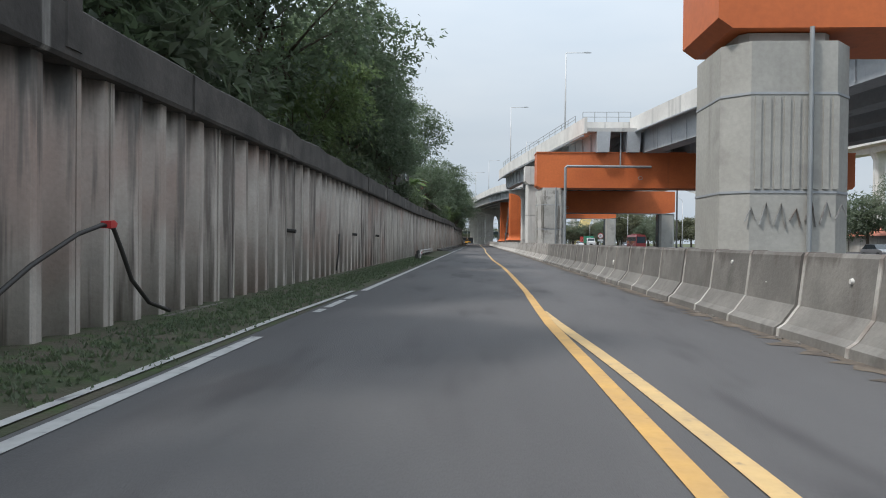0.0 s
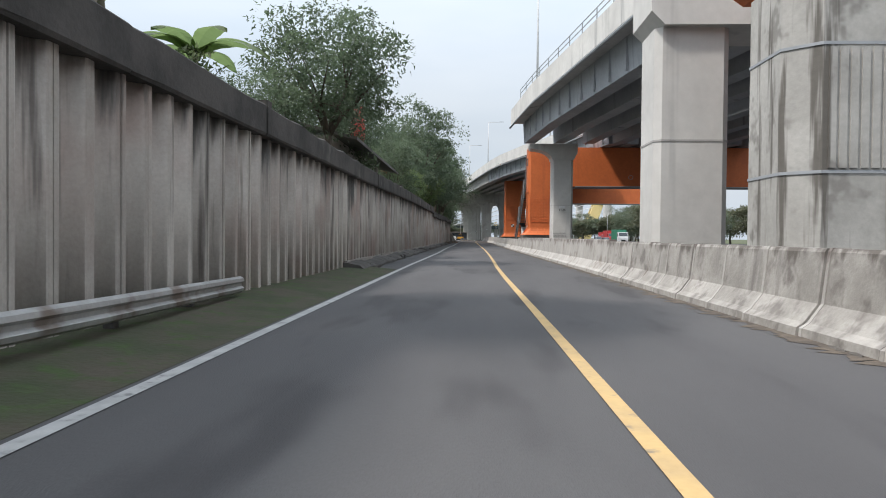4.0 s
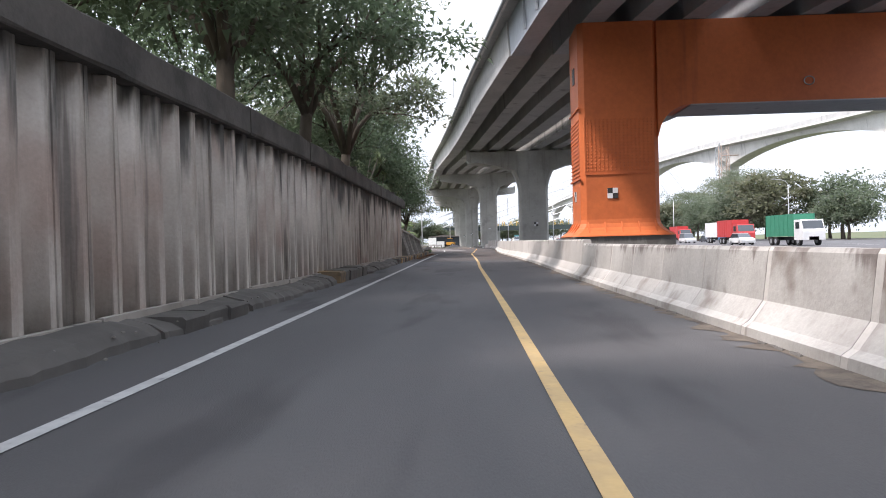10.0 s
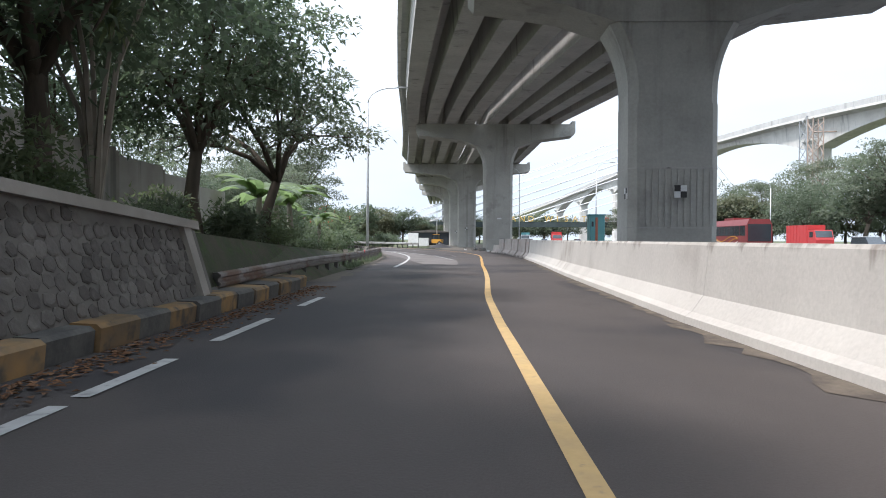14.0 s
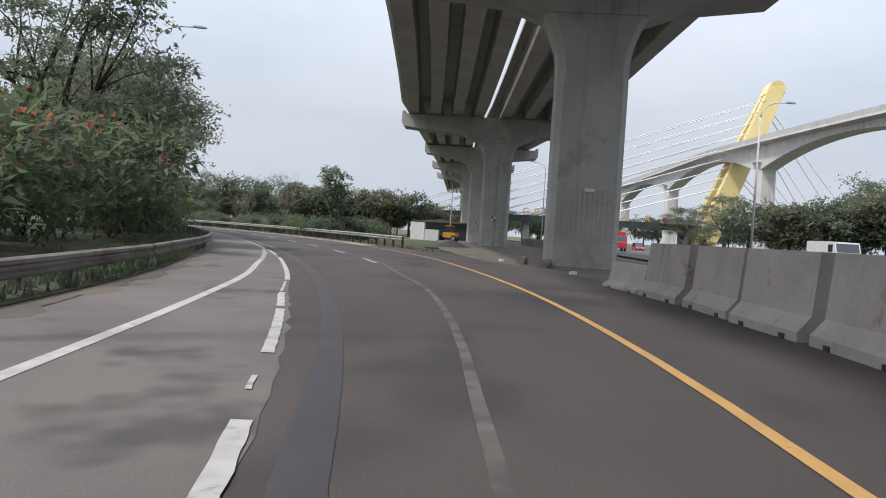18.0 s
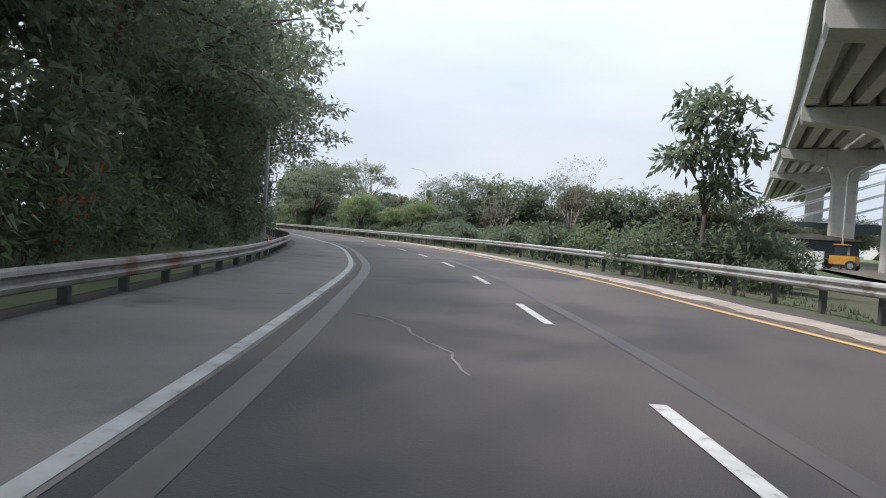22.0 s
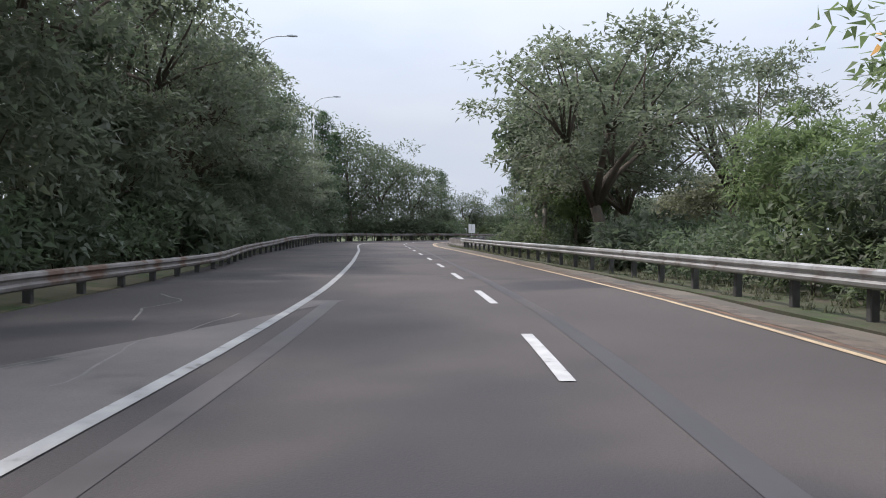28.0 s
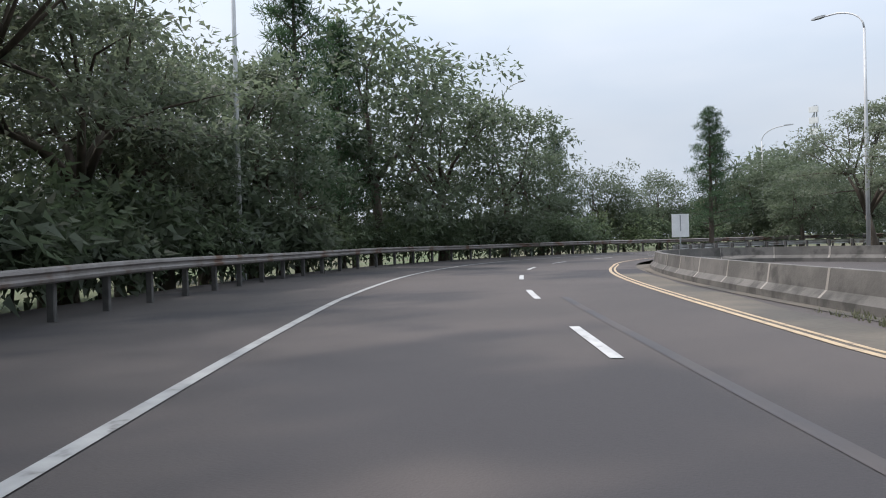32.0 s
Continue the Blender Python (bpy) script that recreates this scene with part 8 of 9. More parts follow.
def truck(x, y, z, rot, cab, box, label, L=8.0, H=3.4, tarp=False):
    g = thing("truck", label, "truck", "traffic on the highway", at=pose(x, y, z, 0, 0, rot))
    W = 2.3
    part("chassis", Soup().box(-0.5, 0.5, -L / 2, L / 2, 0.6, 0.95).mesh("chassis", BLACK_STEEL), BLACK_STEEL, g)
    part("cargo_box", Soup().box(-W / 2, W / 2, -L / 2, L / 2 - 2.1, 1.0, H, 0.06).mesh("cargo_box", box), box, g)
    for k in range(7):
        yy = -L / 2 + 0.3 + k * (L - 2.7) / 6
        part("box_rib", Soup().box(-W / 2 - 0.03, W / 2 + 0.03, yy, yy + 0.07, 1.05, H - 0.05).mesh("box_rib", box), box, g)
    o = [(L / 2 - 1.95, 0.6), (L / 2 - 1.95, 2.75), (L / 2 - 0.5, 2.75), (L / 2 - 0.1, 1.75), (L / 2, 1.5), (L / 2, 0.6)]
    part("cab", Soup().loft([[(s_ * W / 2, yy, zz) for yy, zz in o] for s_ in (-1, 1)]).mesh("cab", cab), cab, g)
    part("windscreen", Soup().quad((-W / 2 + 0.1, L / 2 - 0.44, 2.62), (W / 2 - 0.1, L / 2 - 0.44, 2.62), (W / 2 - 0.1, L / 2 - 0.09, 1.8), (-W / 2 + 0.1, L / 2 - 0.09, 1.8)).mesh("windscreen", GLASS), GLASS, g)
    for s_ in (-1, 1):
        part("side_window", Soup().box(s_ * W / 2 - 0.02, s_ * W / 2 + 0.02, L / 2 - 1.6, L / 2 - 0.75, 1.8, 2.5, 0.01).mesh("side_window", GLASS), GLASS, g)
        for yy in (-L / 2 + 1.3, -L / 2 + 2.5, L / 2 - 1.2):
            wheel_at(g, s_ * (W / 2 - 0.18), yy, 0.48, 0.3)
    return g


def bus(x, y, z, rot, paint, label, L=11.5):
    g = thing("bus", label, "bus", "traffic on the highway", at=pose(x, y, z, 0, 0, rot))
    W, H = 2.5, 3.5
    o = [(-W / 2, 0.4), (-W / 2, 2.9), (-W / 2 + 0.25, H), (W / 2 - 0.25, H), (W / 2, 2.9), (W / 2, 0.4)]
    part("body", Soup().loft([[(a, yy, b) for a, b in o] for yy in (-L / 2, L / 2)]).mesh("body", paint), paint, g)
    for s_ in (-1, 1):
        for k in range(7):
            yy = -L / 2 + 0.5 + k * 1.52
            part("window", Soup().box(s_ * W / 2 - 0.02, s_ * W / 2 + 0.02, yy, yy + 1.42, 1.85, 2.85, 0.01).mesh("window", GLASS), GLASS, g)
        for k in range(3):
            pts = [(s_ * (W / 2 + 0.015), -L / 2 + 1 + q * 0.9, 1.0 + 0.25 * k + 0.3 * math.sin(q * 0.8 + k)) for q in range(10)]
            part("swoosh", Soup().tube(pts, 0.05, 4).mesh("swoosh", AMBER if k else SIGN_WHITE), AMBER, g)
        for yy in (-L / 2 + 2.5, L / 2 - 2.6):
            wheel_at(g, s_ * (W / 2 - 0.15), yy, 0.5, 0.28)
    part("windscreen", Soup().box(-W / 2 + 0.12, W / 2 - 0.12, L / 2 - 0.01, L / 2 + 0.03, 1.3, 3.0, 0.01).mesh("windscreen", GLASS), GLASS, g)
    part("rear_window", Soup().box(-W / 2 + 0.25, W / 2 - 0.25, -L / 2 - 0.03, -L / 2 + 0.01, 2.0, 3.0, 0.01).mesh("rear_window", GLASS), GLASS, g)
    part("roof_unit", Soup().box(-0.9, 0.9, -1.8, 1.2, H, H + 0.25, 0.05).mesh("roof_unit", paint), paint, g)
    return g


bus(42, 205, -0.05, 180, MAROON, "maroon and white coach on the highway")
bus(30, 303, -0.05, 178, MAROON, "dark red coach with swooping stripes")
truck(38, 268, -0.05, 180, RED, RED, "red box truck on the highway")
truck(42, 285, -0.05, 180, BLUE, VAN_WHITE, "blue cab truck with a pale box")
truck(46, 320, -0.05, 180, RED, RED, "red box truck on the far lanes")
truck(36, 246, -0.05, 180, VAN_WHITE, GREEN_TARP, "truck with a green tarpaulin load", 9.0)
truck(50, 160, -0.05, 180, BLUE, BLUE, "blue container truck on the highway", 10.0)
truck(52, 128, -0.05, 180, VAN_WHITE, GREEN_TARP, "truck with a green tarpaulin load", 9.0)
truck(24, 400, -0.2, 175, RED, RED, "red lorry near the bridge")
truck(18, 418, -0.2, 175, VAN_WHITE, TEAL, "teal container lorry near the bridge")
truck(34, 346, -0.1, 180, VAN_WHITE, VAN_WHITE, "white box van on the highway", 6.0, 2.8)
for x, y, p, b in ((44, 96, SILVER, False), (40, 108, DARK_PAINT, True), (46, 118, VAN_WHITE, True), (40, 138, SILVER, True), (44, 182, VAN_WHITE, False), (38, 220, DARK_PAINT, True), (45, 232, SILVER, False), (40, 296, VAN_WHITE, True), (35, 258, VAN_WHITE, False), (47, 306, DARK_PAINT, False), (30, 384, SILVER, True), (26, 440, VAN_WHITE, True), (12, 436, RED, False), (21, 452, SILVER, False), (34, 428, RED, True)):
    car(x, y, -0.05 if y < 300 else -0.25, 180, p, {"vehicle_silver": "silver car on the highway lanes", "vehicle_dark": "dark car on the highway lanes", "vehicle_white": "white car on the highway lanes", "red_paint": "red car on the highway lanes"}[p.name], b)

# teal guard hut by the barrier
hut = thing("guard_hut", "weathered teal sheet-metal hut with a rusty corner", "hut")
part("hut_body", Soup().box(12.75, 14.2, 296.0, 297.5, -0.1, 3.7, 0.05).mesh("hut_body", TEAL), TEAL, hut)
part("rusty_panel", Soup().box(13.28, 13.5, 295.96, 296.02, 0.2, 3.5).mesh("rusty_panel", ROOF_TILE), ROOF_TILE, hut)
part("hut_roof", Soup().box(12.65, 14.3, 295.9, 297.6, 3.7, 3.82, 0.03).mesh("hut_roof", TEAL), TEAL, hut)
part("hut_window", Soup().box(12.9, 13.1, 295.97, 296.01, 2.6, 3.1, 0.01).mesh("hut_window", DARK_PAINT), DARK_PAINT, hut)

# ---------------------------------------------------------------- works yard under the viaduct
for k, (x, y) in enumerate(((-13.5, 410.0), (-10.6, 408.0))):
    t = thing("water_tank_block", "white plastic-wrapped block beside the works yard", "container")
    part("block", Soup().box(x, x + 2.6, y, y + 2.4, -0.5, (2.9, 1.6)[k], 0.08).mesh("block", SIGN_WHITE), SIGN_WHITE, t)
heap = thing("gravel_heap", "dark heap of gravel on bare soil", "gravel heap")
rb = random.Random(2)
rr = []
for k in range(5):
    f = k / 4
    rr.append([(-3.2 + 2.5 * (1 - f) * math.cos(a) * (1 + 0.15 * rb.random()), 345 + 2.2 * (1 - f) * math.sin(a) * (1 + 0.15 * rb.random()), -0.35 + 0.95 * f) for a in [2 * math.pi * q / 14 for q in range(14)]])
part("mound", Soup().loft(rr).mesh("mound", SEAL, True), SEAL, heap)
ex = thing("road_roller", "yellow and black road machine parked under the viaduct", "construction machine", at=pose(-6.0, 411, -0.45, 0, 0, 70))
part("machine_body", Soup().box(-0.8, 0.8, -1.6, 1.2, 0.7, 1.7, 0.12).mesh("machine_body", AMBER), AMBER, ex)
part("machine_cab", Soup().box(-0.65, 0.65, -0.6, 0.7, 1.7, 2.9, 0.06).mesh("machine_cab", GLASS), GLASS, ex)
part("cab_roof", Soup().box(-0.75, 0.75, -0.7, 0.8, 2.9, 3.02, 0.04).mesh("cab_roof", AMBER), AMBER, ex)
part("drum", Soup().tube([(-0.85, 1.8, 0.65), (0.85, 1.8, 0.65)], 0.65, 18).mesh("drum", BLACK_STEEL), BLACK_STEEL, ex)
for s_ in (-0.7, 0.7):
    wheel_at(ex, s_, -1.1, 0.6, 0.4)
shed = thing("site_shed", "low dark site shed under the viaduct", "shed")
part("shed_wall", Soup().box(-14, -3, 426, 431, -0.6, 3.2, 0.05).mesh("shed_wall", DARK_PAINT), DARK_PAINT, shed)
part("shed_roof", Soup().loft([[(-14.5, y, 3.2), (-2.5, y, 3.2), (-2.5, y, 3.35), (-8.5, y, 4.0), (-14.5, y, 3.35)] for y in (425.5, 431.5)]).mesh("shed_roof", ROOF_DARK), ROOF_DARK, shed)
for k, (x, y) in enumerate(((2.3, 307.6), (1.5, 310.4))):
    pp = thing("concrete_pipe", "long grey concrete pipe lying on bare soil by a pier", "pipe")
    part("pipe_wall", Soup().tube([(x, y, 0.12), (x + (1.3 if k == 0 else 0.5), y + (7.2 if k == 0 else 4.4), 0.08)], 0.2, 12).mesh("pipe_wall", BARRIER), BARRIER, pp)
wallb = thing("boundary_wall", "long low concrete wall behind the works yard", "wall", kind="structure")
for k in range(25):
    f0, f1 = k / 25, (k + 0.985) / 25
    x0, y0, x1, y1 = 11.5 - 2.8 * f0, 339.3 + 85.2 * f0, 11.5 - 2.8 * f1, 339.3 + 85.2 * f1
    part("wall_panel", Soup().loft([[(x0, y0, -0.5), (x0 + 0.22, y0, -0.5), (x0 + 0.22, y0, 0.95), (x0, y0, 0.95)], [(x1, y1, -0.5), (x1 + 0.22, y1, -0.5), (x1 + 0.22, y1, 0.95), (x1, y1, 0.95)]]).mesh("wall_panel", BARRIER), BARRIER, wallb)

# lattice hoist tower beside the rail viaduct
ht = thing("hoist_tower", "pale rusty lattice hoist tower beside the rail viaduct", "tower")
HX, HY, HW, HH = 79.0, 384.0, 1.15, 28.5
for a in (-HW, HW):
    for b in (-HW, HW):
        part("leg", Soup().tube([(HX + a, HY + b, -0.4), (HX + a, HY + b, HH)], 0.13, 5).mesh("leg", HOIST), HOIST, ht)
for k in range(12):
    z0, z1 = 2.3 * k, 2.3 * k + 2.3
    for sgn, ax in ((-1, 0), (1, 0), (-1, 1), (1, 1)):
        e0, e1 = (-HW, HW) if k % 2 else (HW, -HW)
        pa, pb = ((HX + e0, HY + sgn * HW, z0), (HX + e1, HY + sgn * HW, z1)) if ax == 0 else ((HX + sgn * HW, HY + e0, z0), (HX + sgn * HW, HY + e1, z1))
        part("brace", Soup().tube([pa, pb], 0.09, 4).mesh("brace", HOIST), HOIST, ht)
for z, ln in ((11.0, 9.0), (17.5, 7.0), (25.5, 5.0)):
    part("tie_bar", Soup().tube([(HX - 0.8, HY, z), (HX + ln, HY - 1.0, z)], 0.16, 5).mesh("tie_bar", HOIST), HOIST, ht)

# ---------------------------------------------------------------- houses above the wall
hs = thing("house", "mouldy dark grey house with a dark sheet roof behind the wall", "house")
part("house_wall", Soup().box(-14, -6.35, 65.5, 78.6, 3.0, 8.9).mesh("house_wall", HOUSE_MOULD), HOUSE_MOULD, hs)
part("roof", Soup().loft([[(-15, y, 8.9), (-5.9, y, 8.8), (-5.9, y, 8.95), (-10, y, 10.2)] for y in (65.0, 79.2)]).mesh("roof", ROOF_DARK), ROOF_DARK, hs)
for y in (66.5, 70.5, 74.5):
    w_ = part("window", Soup().box(-6.37, -6.31, y, y + 1.3, 6.4, 7.7, 0.01).mesh("window", GLASS), GLASS, hs)
    part("window_sill", Soup().box(-6.35, -6.22, y - 0.08, y + 1.38, 6.32, 6.4).mesh("window_sill", RIB), RIB, w_)
    part("window_head", Soup().box(-6.35, -6.25, y - 0.08, y + 1.38, 7.7, 7.78).mesh("window_head", RIB), RIB, w_)
h2 = thing("house", "house with a low dark eave over the wall", "house")
part("house_wall", Soup().box(-13, -7.4, 108, 125, 3.2, 6.4).mesh("house_wall", PLASTER), PLASTER, h2)
part("roof", Soup().loft([[(-14, y, 8.0), (-6.0, y, 6.0), (-6.0, y, 6.15), (-14, y, 8.2)] for y in (107, 126)]).mesh("roof", ROOF_DARK), ROOF_DARK, h2)
h6 = thing("house", "small house with a red tiled roof behind the wall", "house")
part("house_wall", Soup().box(-14.0, -9.4, 139.4, 143.0, 4.0, 7.6).mesh("house_wall", PLASTER), PLASTER, h6)
part("roof", Soup().loft([[(-14.8, y, 7.5), (-8.6, y, 7.5), (-11.7, y, 9.2)] for y in (139, 143.4)]).mesh("roof", ROOF_TILE), ROOF_TILE, h6)
for k in range(8):
    part("tile_course", Soup().tube([(-8.6 - 3.1 * k / 8, 138.9, 7.54 + 1.7 * k / 8), (-8.6 - 3.1 * k / 8, 143.5, 7.54 + 1.7 * k / 8)], 0.05, 5).mesh("tile_course", ROOF_TILE), ROOF_TILE, h6)
tk = thing("water_tank", "upright red plastic water tank on a roof", "water tank")
part("tank", Soup().tube([(-8.5, 122.3, 6.6), (-8.5, 122.3, 7.9), (-8.5, 122.3, 8.02), (-8.5, 122.3, 10.2), (-8.5, 122.3, 10.45)], [0.3, 0.34, 0.5, 0.5, 0.36], 22).mesh("tank", TANK_RED, True), TANK_RED, tk)
for z in (8.5, 9.1, 9.7):
    part("tank_band", Soup().tube([(-8.5, 122.3, z), (-8.5, 122.3, z + 0.06)], 0.52, 22).mesh("tank_band", TANK_RED), TANK_RED, tk)
part("tank_lid", Soup().tube([(-8.5, 122.3, 10.45), (-8.5, 122.3, 10.6)], 0.22, 14).mesh("tank_lid", TANK_RED), TANK_RED, tk)
h3 = thing("house", "house with a red tiled roof among the trees", "house")
part("house_wall", Soup().box(-19, -11.5, 214, 224, 3.6, 7.2).mesh("house_wall", PLASTER), PLASTER, h3)
part("roof", Soup().loft([[(-20, y, 7.0), (-10.6, y, 7.0), (-15.2, y, 10.2)] for y in (213, 225)]).mesh("roof", ROOF_TILE), ROOF_TILE, h3)
for k in range(12):
    part("tile_course", Soup().tube([(-10.6 - 4.6 * k / 12, 212.9, 7.05 + 3.2 * k / 12), (-10.6 - 4.6 * k / 12, 225.1, 7.05 + 3.2 * k / 12)], 0.06, 5).mesh("tile_course", ROOF_TILE), ROOF_TILE, h3)
for k in range(5):
    y = 24 + k * 2.2
    bw = thing("block_wall_piece", "piece of grey block wall above the capping beam", "wall", "block wall pieces")
    part("blocks", Soup().box(-7.0, -6.85, y, y + 1.8, capz(y) + 0.3, capz(y) + 1.25 - 0.12 * k, 0.01).mesh("blocks", PLASTER), PLASTER, bw)
h4 = thing("red_roof_house", "low house with a red roof across the highway", "house", "houses across the highway")
part("house_wall", Soup().box(76, 90, 150, 164, -0.3, 3.2).mesh("house_wall", PLASTER), PLASTER, h4)
part("roof", Soup().loft([[(75, y, 3.1), (91, y, 3.1), (83, y, 6.0)] for y in (149, 165)]).mesh("roof", ROOF_TILE), ROOF_TILE, h4)
h5 = thing("red_roof_house", "low house with a red roof across the highway", "house", "houses across the highway")
part("house_wall", Soup().box(80, 94, 196, 210, -0.3, 3.2).mesh("house_wall", PLASTER), PLASTER, h5)
part("roof", Soup().loft([[(79, y, 3.1), (95, y, 3.1), (87, y, 6.0)] for y in (195, 211)]).mesh("roof", ROOF_TILE), ROOF_TILE, h5)

# ---------------------------------------------------------------- signs and small things
sg = thing("road_sign", "white rectangular road sign seen from behind on a post", "road sign", "signs at the median nose")
for (x, y, a, z, w_, h_) in ((-123.4, 445.6, 52, 1.25, 0.85, 1.15),):
    part("sign_post", Soup().tube([(x, y, 0), (x, y, z + h_)], 0.04, 8).mesh("sign_post", GREY_STEEL), GREY_STEEL, sg)
    p = part("sign_board", Soup().box(-w_ / 2, w_ / 2, -0.06, -0.04, z, z + h_, 0.008).mesh("sign_board", SIGN_WHITE), SIGN_WHITE, sg)
    p.matrix_world = pose(x, y, 0, 0, 0, a)
    q_ = part("sign_mark", Soup().box(-0.03, 0.03, -0.066, -0.06, z + 0.3, z + h_ - 0.06).mesh("sign_mark", GREY_STEEL), GREY_STEEL, sg, "grey clamp bar")
    q_.matrix_world = pose(x, y, 0, 0, 0, a)
sg2 = thing("road_sign", "small white road sign beyond the median", "road sign", "signs at the median nose")
part("sign_post", Soup().tube([(-119.5, 470, 0), (-119.5, 470, 2.6)], 0.04, 8).mesh("sign_post", GREY_STEEL), GREY_STEEL, sg2)
part("sign_board", Soup().box(-119.9, -119.1, 469.9, 469.94, 1.3, 2.5).mesh("sign_board", SIGN_WHITE), SIGN_WHITE, sg2)
nb = thing("no_stopping_sign", "round white and red sign with a letter on a grey post", "road sign")
part("sign_post", Soup().tube([(31.5, 199.0, -0.1), (31.5, 199.0, 3.4)], 0.06, 8).mesh("sign_post", GREY_STEEL), GREY_STEEL, nb)
part("sign_disc", Soup().tube([(31.5, 198.9, 3.0), (31.5, 198.86, 3.0)], 0.75, 20).mesh("sign_disc", RED), RED, nb)
part("sign_face", Soup().tube([(31.5, 198.86, 3.0), (31.5, 198.84, 3.0)], 0.6, 20).mesh("sign_face", SIGN_WHITE), SIGN_WHITE, nb)
lettering("R", 1.0, pose(31.5, 198.82, 2.66, 90, 0, 0), SIGN_BLACK, nb, "black letter on the sign")
part("sub_plate", Soup().box(30.8, 32.2, 198.85, 198.9, 1.6, 2.1).mesh("sub_plate", SIGN_WHITE), SIGN_WHITE, nb)
mast = thing("lattice_mast", "slim pale lattice radio mast in the distance", "mast")
for dx, dy in ((0, 0), (2.0, 0), (1.0, 1.7)):
    part("mast_leg", Soup().tube([(-196 + dx, 610 + dy, -0.4), (-195.3 + dx * 0.3, 610.5 + dy * 0.3, 36)], 0.18, 5).mesh("mast_leg", GREY_STEEL), GREY_STEEL, mast)
for k in range(13):
    part("mast_brace", Soup().tube([(-196, 610, k * 2.7), (-194.2, 610, k * 2.7 + 2.7)], 0.1, 4).mesh("mast_brace", GREY_STEEL), GREY_STEEL, mast)
for z in (28, 31, 34):
    part("antenna_panel", Soup().box(-196.3, -193.8, 609.4, 609.7, z, z + 1.6, 0.05).mesh("antenna_panel", SIGN_WHITE), SIGN_WHITE, mast)
# hose looped over the piles
hz = thing("black_hose", "black hose looped over a pipe stub on the wall", "hose")
part("hose_line", Soup().tube([(WX + 0.2, 22.4, 0.25), (WX + 0.2, 23.1, 0.62), (WX + 0.22, 23.8, 1.0), (WX + 0.24, 24.6, 1.33), (WX + 0.25, 25.1, 1.45), (WX + 0.25, 25.35, 1.42), (WX + 0.25, 25.55, 1.15), (WX + 0.26, 25.8, 0.75), (WX + 0.3, 26.2, 0.42), (WX + 0.36, 26.7, 0.26)], 0.028, 8).mesh("hose_line", HOSE, True), HOSE, hz)
part("rag", Soup().loft([[(WX + 0.2, 25.15, z_), (WX + 0.32, 25.17, z_), (WX + 0.31, 25.15 + w_, z_ + 0.01), (WX + 0.2, 25.13 + w_, z_)] for z_, w_ in ((1.41, 0.16), (1.46, 0.2), (1.5, 0.12))]).mesh("rag", RED_DOT), RED_DOT, hz, "faded red rag")
hz2 = thing("black_hose", "thin black hose hanging down the wall", "hose")
part("hose_line", Soup().tube([(WX + 0.05, 40.4, 1.5), (WX + 0.08, 40.2, 0.9), (WX + 0.12, 39.6, 0.3)], 0.03, 6).mesh("hose_line", HOSE, True), HOSE, hz2)
for y in (34.5, 43.5, 49.5):
    wp = thing("weep_pipe", "short dark weep pipe in the wall", "pipe", "weep pipes")
    part("pipe_stub", Soup().tube([(WX - 0.3, y, 1.55), (WX + 0.12, y, 1.5)], 0.05, 8).mesh("pipe_stub", HOSE), HOSE, wp)
for sv in (66.5, 262.5, 322, 345):
    rd = thing("reflector", "red reflector stud on the guard rail", "reflector", "rail reflectors")
    u_ = tab([(62.5, -4.0), (68, -4.35), (80, -4.45)])(sv) if sv < 100 else left_rail_u(sv)
    zz_ = 0.42 if sv < 100 else 0.66
    a_, b_ = at(sv, u_ + 0.06, zz_), at(sv, u_ + 0.10, zz_)
    part("stud", Soup().tube([a_, b_], 0.08, 10).mesh("stud", RED_DOT), RED_DOT, rd)
for sv in (352, 372, 388, 404):
    rd = thing("reflector", "pale reflector stud on the guard rail", "reflector", "rail reflectors")
    part("stud", Soup().tube([at(sv, right_rail_u(sv) - 0.06, 0.74), at(sv, right_rail_u(sv) - 0.10, 0.74)], 0.06, 10).mesh("stud", SIGN_WHITE), SIGN_WHITE, rd)

# leaf litter along the painted kerb, grass tufts on the verges
rl = np.random.RandomState(3)
v, f = [], []
for k in range(1500):
    y = rl.uniform(222, 246)
    x = -4.05 + abs(rl.normal()) * 0.28
    a = rl.uniform(0, 6.28)
    L = rl.uniform(0.04, 0.09)
    z = 0.012 + rl.uniform(0, 0.02)
    k0 = len(v)
    v += [(x, y, z), (x + L * math.cos(a + 0.5), y + L * math.sin(a + 0.5), z + 0.015), (x + 1.6 * L * math.cos(a), y + 1.6 * L * math.sin(a), z), (x + L * math.cos(a - 0.5), y + L * math.sin(a - 0.5), z + 0.01)]
    f.append((k0, k0 + 1, k0 + 2, k0 + 3))
tagged(new("leaf_litter", mesh("leaf_litter", v, f, LITTER)), "brown fallen leaves along the painted kerb", "leaf litter", "", "stuff")


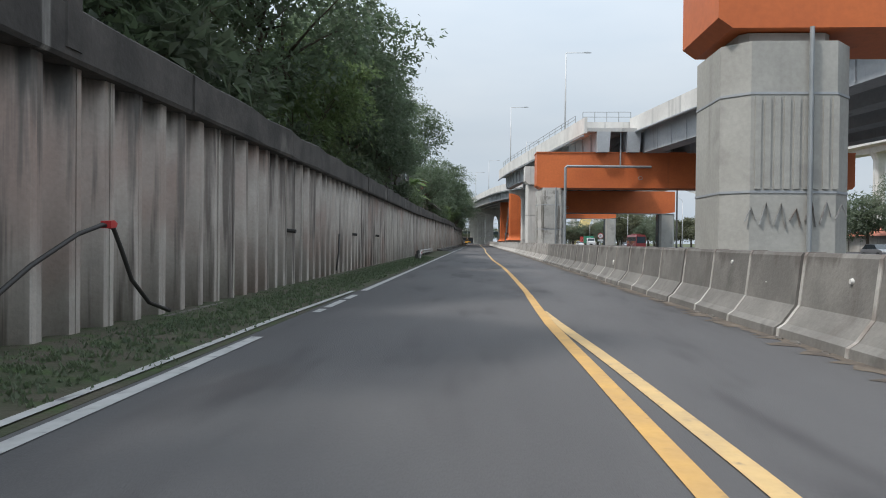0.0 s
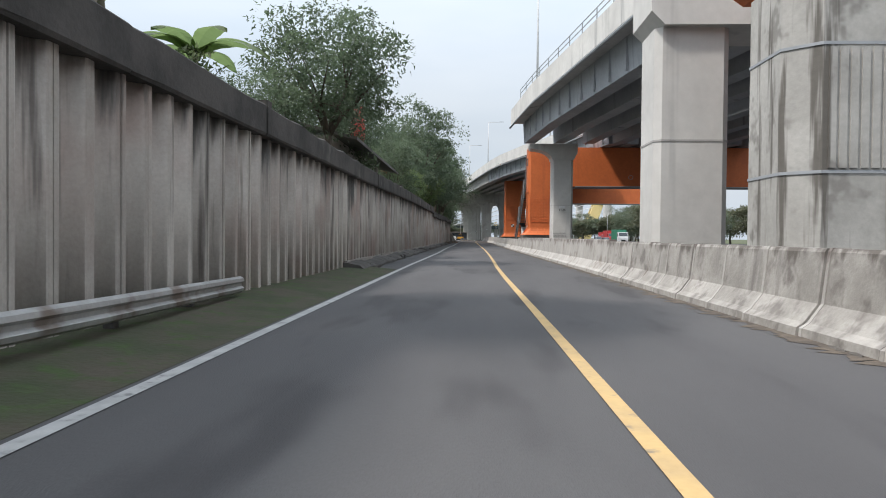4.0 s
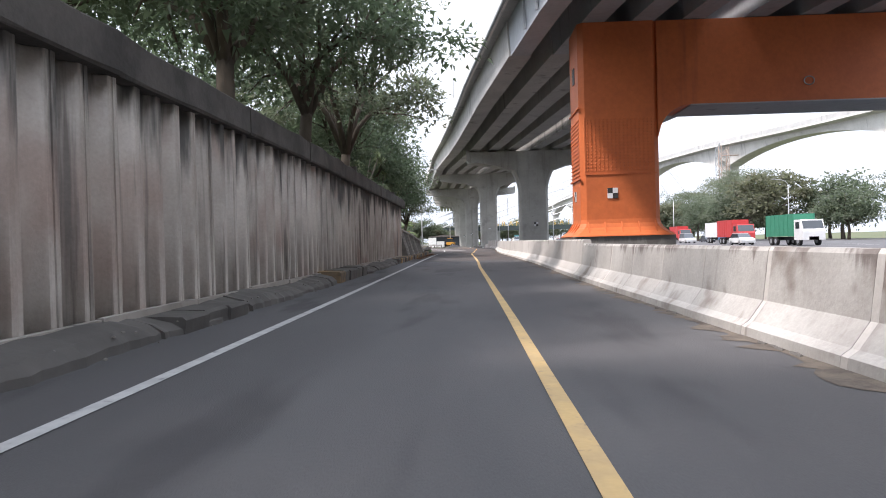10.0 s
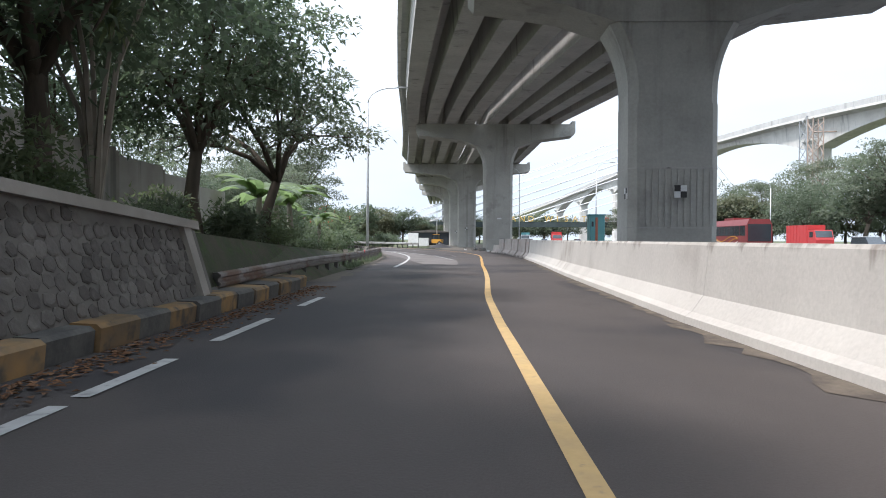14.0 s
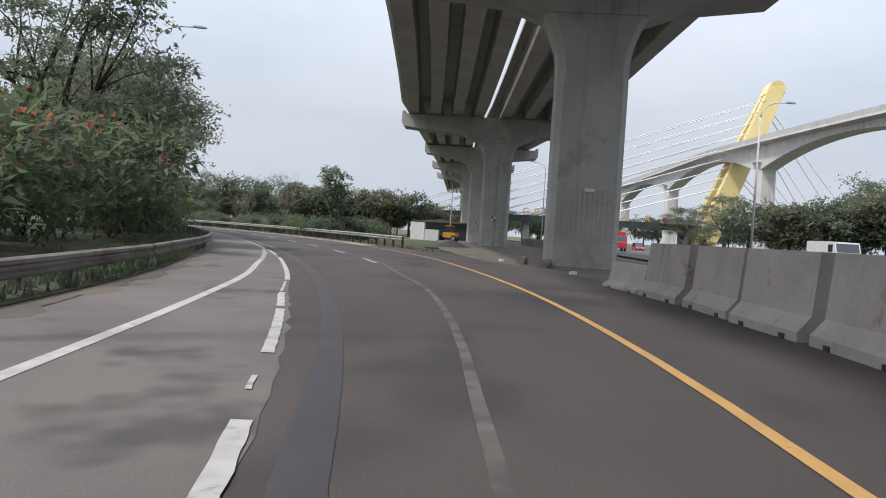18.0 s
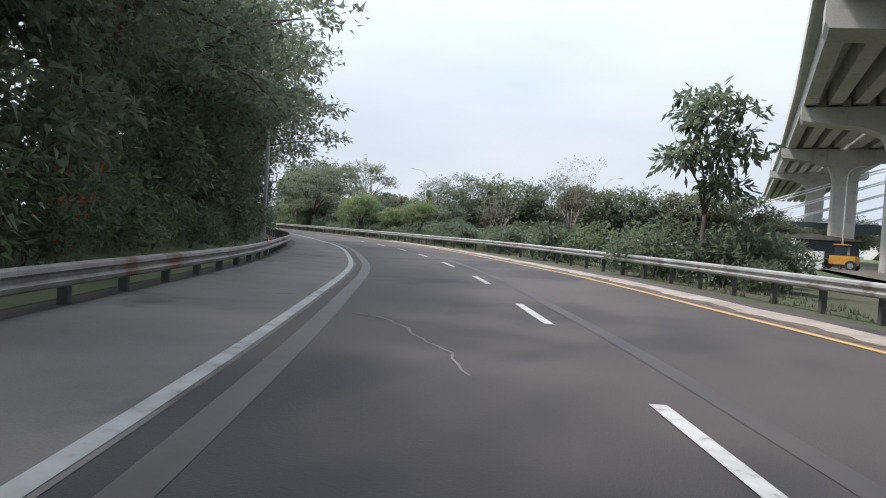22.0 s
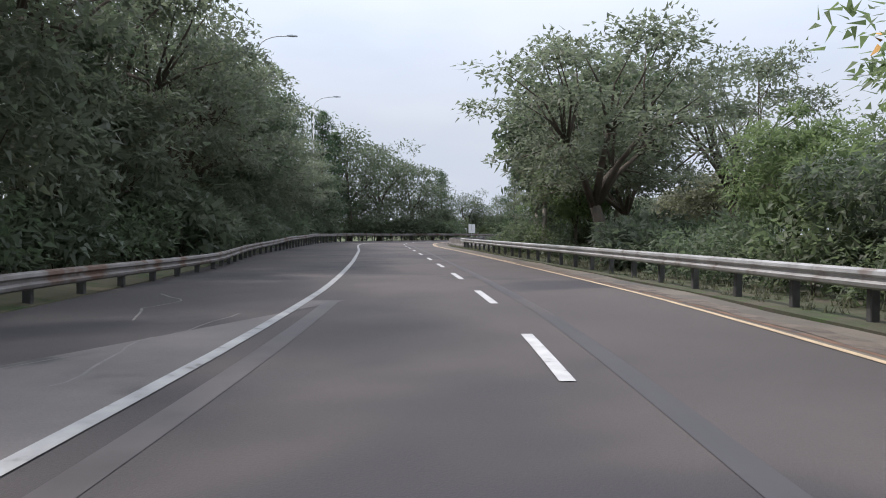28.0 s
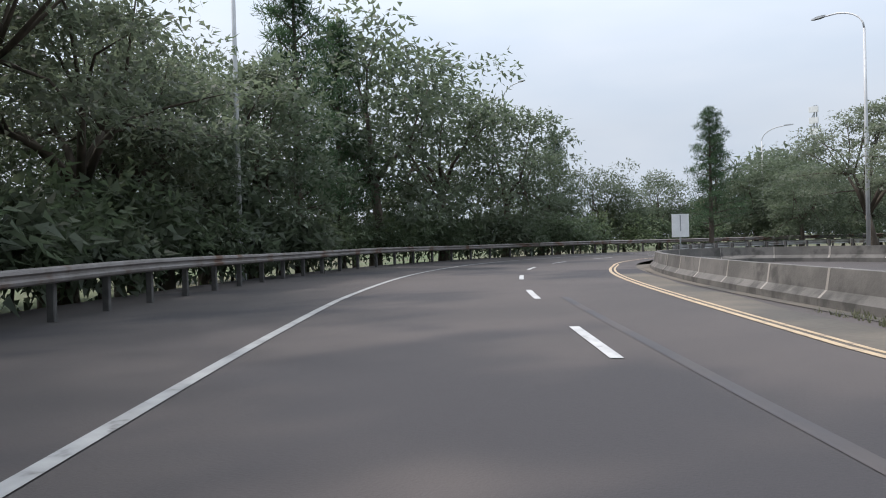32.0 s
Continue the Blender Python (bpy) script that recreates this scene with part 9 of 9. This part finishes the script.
def tufts(name, n, place, label, h=0.16, mat=None):
    v, f = [], []
    for k in range(n):
        x, y, z = place()
        for b in range(5):
            a = rl.uniform(0, 6.28)
            hh = h * rl.uniform(0.5, 1.3)
            dx, dy = math.cos(a) * 0.02, math.sin(a) * 0.02
            ox, oy = math.cos(a + 1.6) * hh * 0.5, math.sin(a + 1.6) * hh * 0.5
            px, py_ = x + rl.uniform(-0.06, 0.06), y + rl.uniform(-0.06, 0.06)
            k0 = len(v)
            v += [(px - dx, py_ - dy, z), (px + dx, py_ + dy, z), (px + ox, py_ + oy, z + hh)]
            f.append((k0, k0 + 1, k0 + 2))
    tagged(new(name, mesh(name, v, f, mat or LEAF_BUSH)), label, "grass", "", "stuff")


tufts("verge_grass", 6000, lambda: (lambda y, u: (-3.35 - u, y, 0.01 + 0.1 * min(1, u)))(rl.uniform(14, 70), rl.uniform(0, 1) ** 0.6 * 1.5), "thin green grass along the wall foot", 0.05)
tufts("bank_grass", 2600, lambda: (lambda s, u: (at(s, left_u(s) - u)[0], at(s, left_u(s) - u)[1], 0.04 + 0.1 * u))(rl.uniform(256, 330), rl.uniform(0.05, 1.6)), "rough grass along the bank", 0.2)
tufts("rail_grass", 1500, lambda: (lambda s, u: (at(s, right_rail_u(s) + u)[0], at(s, right_rail_u(s) + u)[1], -0.02))(rl.uniform(318, 440), rl.uniform(0.1, 2.2)), "rough grass under the guard rail", 0.13, LEAF_DRY)
tufts("island_grass", 2600, lambda: (lambda s, u: (at(s, yellow_u(s) + u)[0], at(s, yellow_u(s) + u)[1], -0.03 - 0.035 * max(0, u - 2.4)))(rl.uniform(436, 466), rl.uniform(1.3, 5.5)), "patchy grass between rail and median wall", 0.13, LEAF_DRY)
# litter on the soil
for k, (x, y) in enumerate(((5.2, 298.2), (6.0, 300.4), (2.9, 303), (7.3, 296.5), (0.5, 312))):
    lt_ = thing("litter", "crumpled scrap of pale litter on soil", "litter", "litter")
    part("scrap", Soup().box(x, x + 0.3, y, y + 0.2, -0.02, 0.10, 0.05).mesh("scrap", SIGN_WHITE), SIGN_WHITE, lt_)
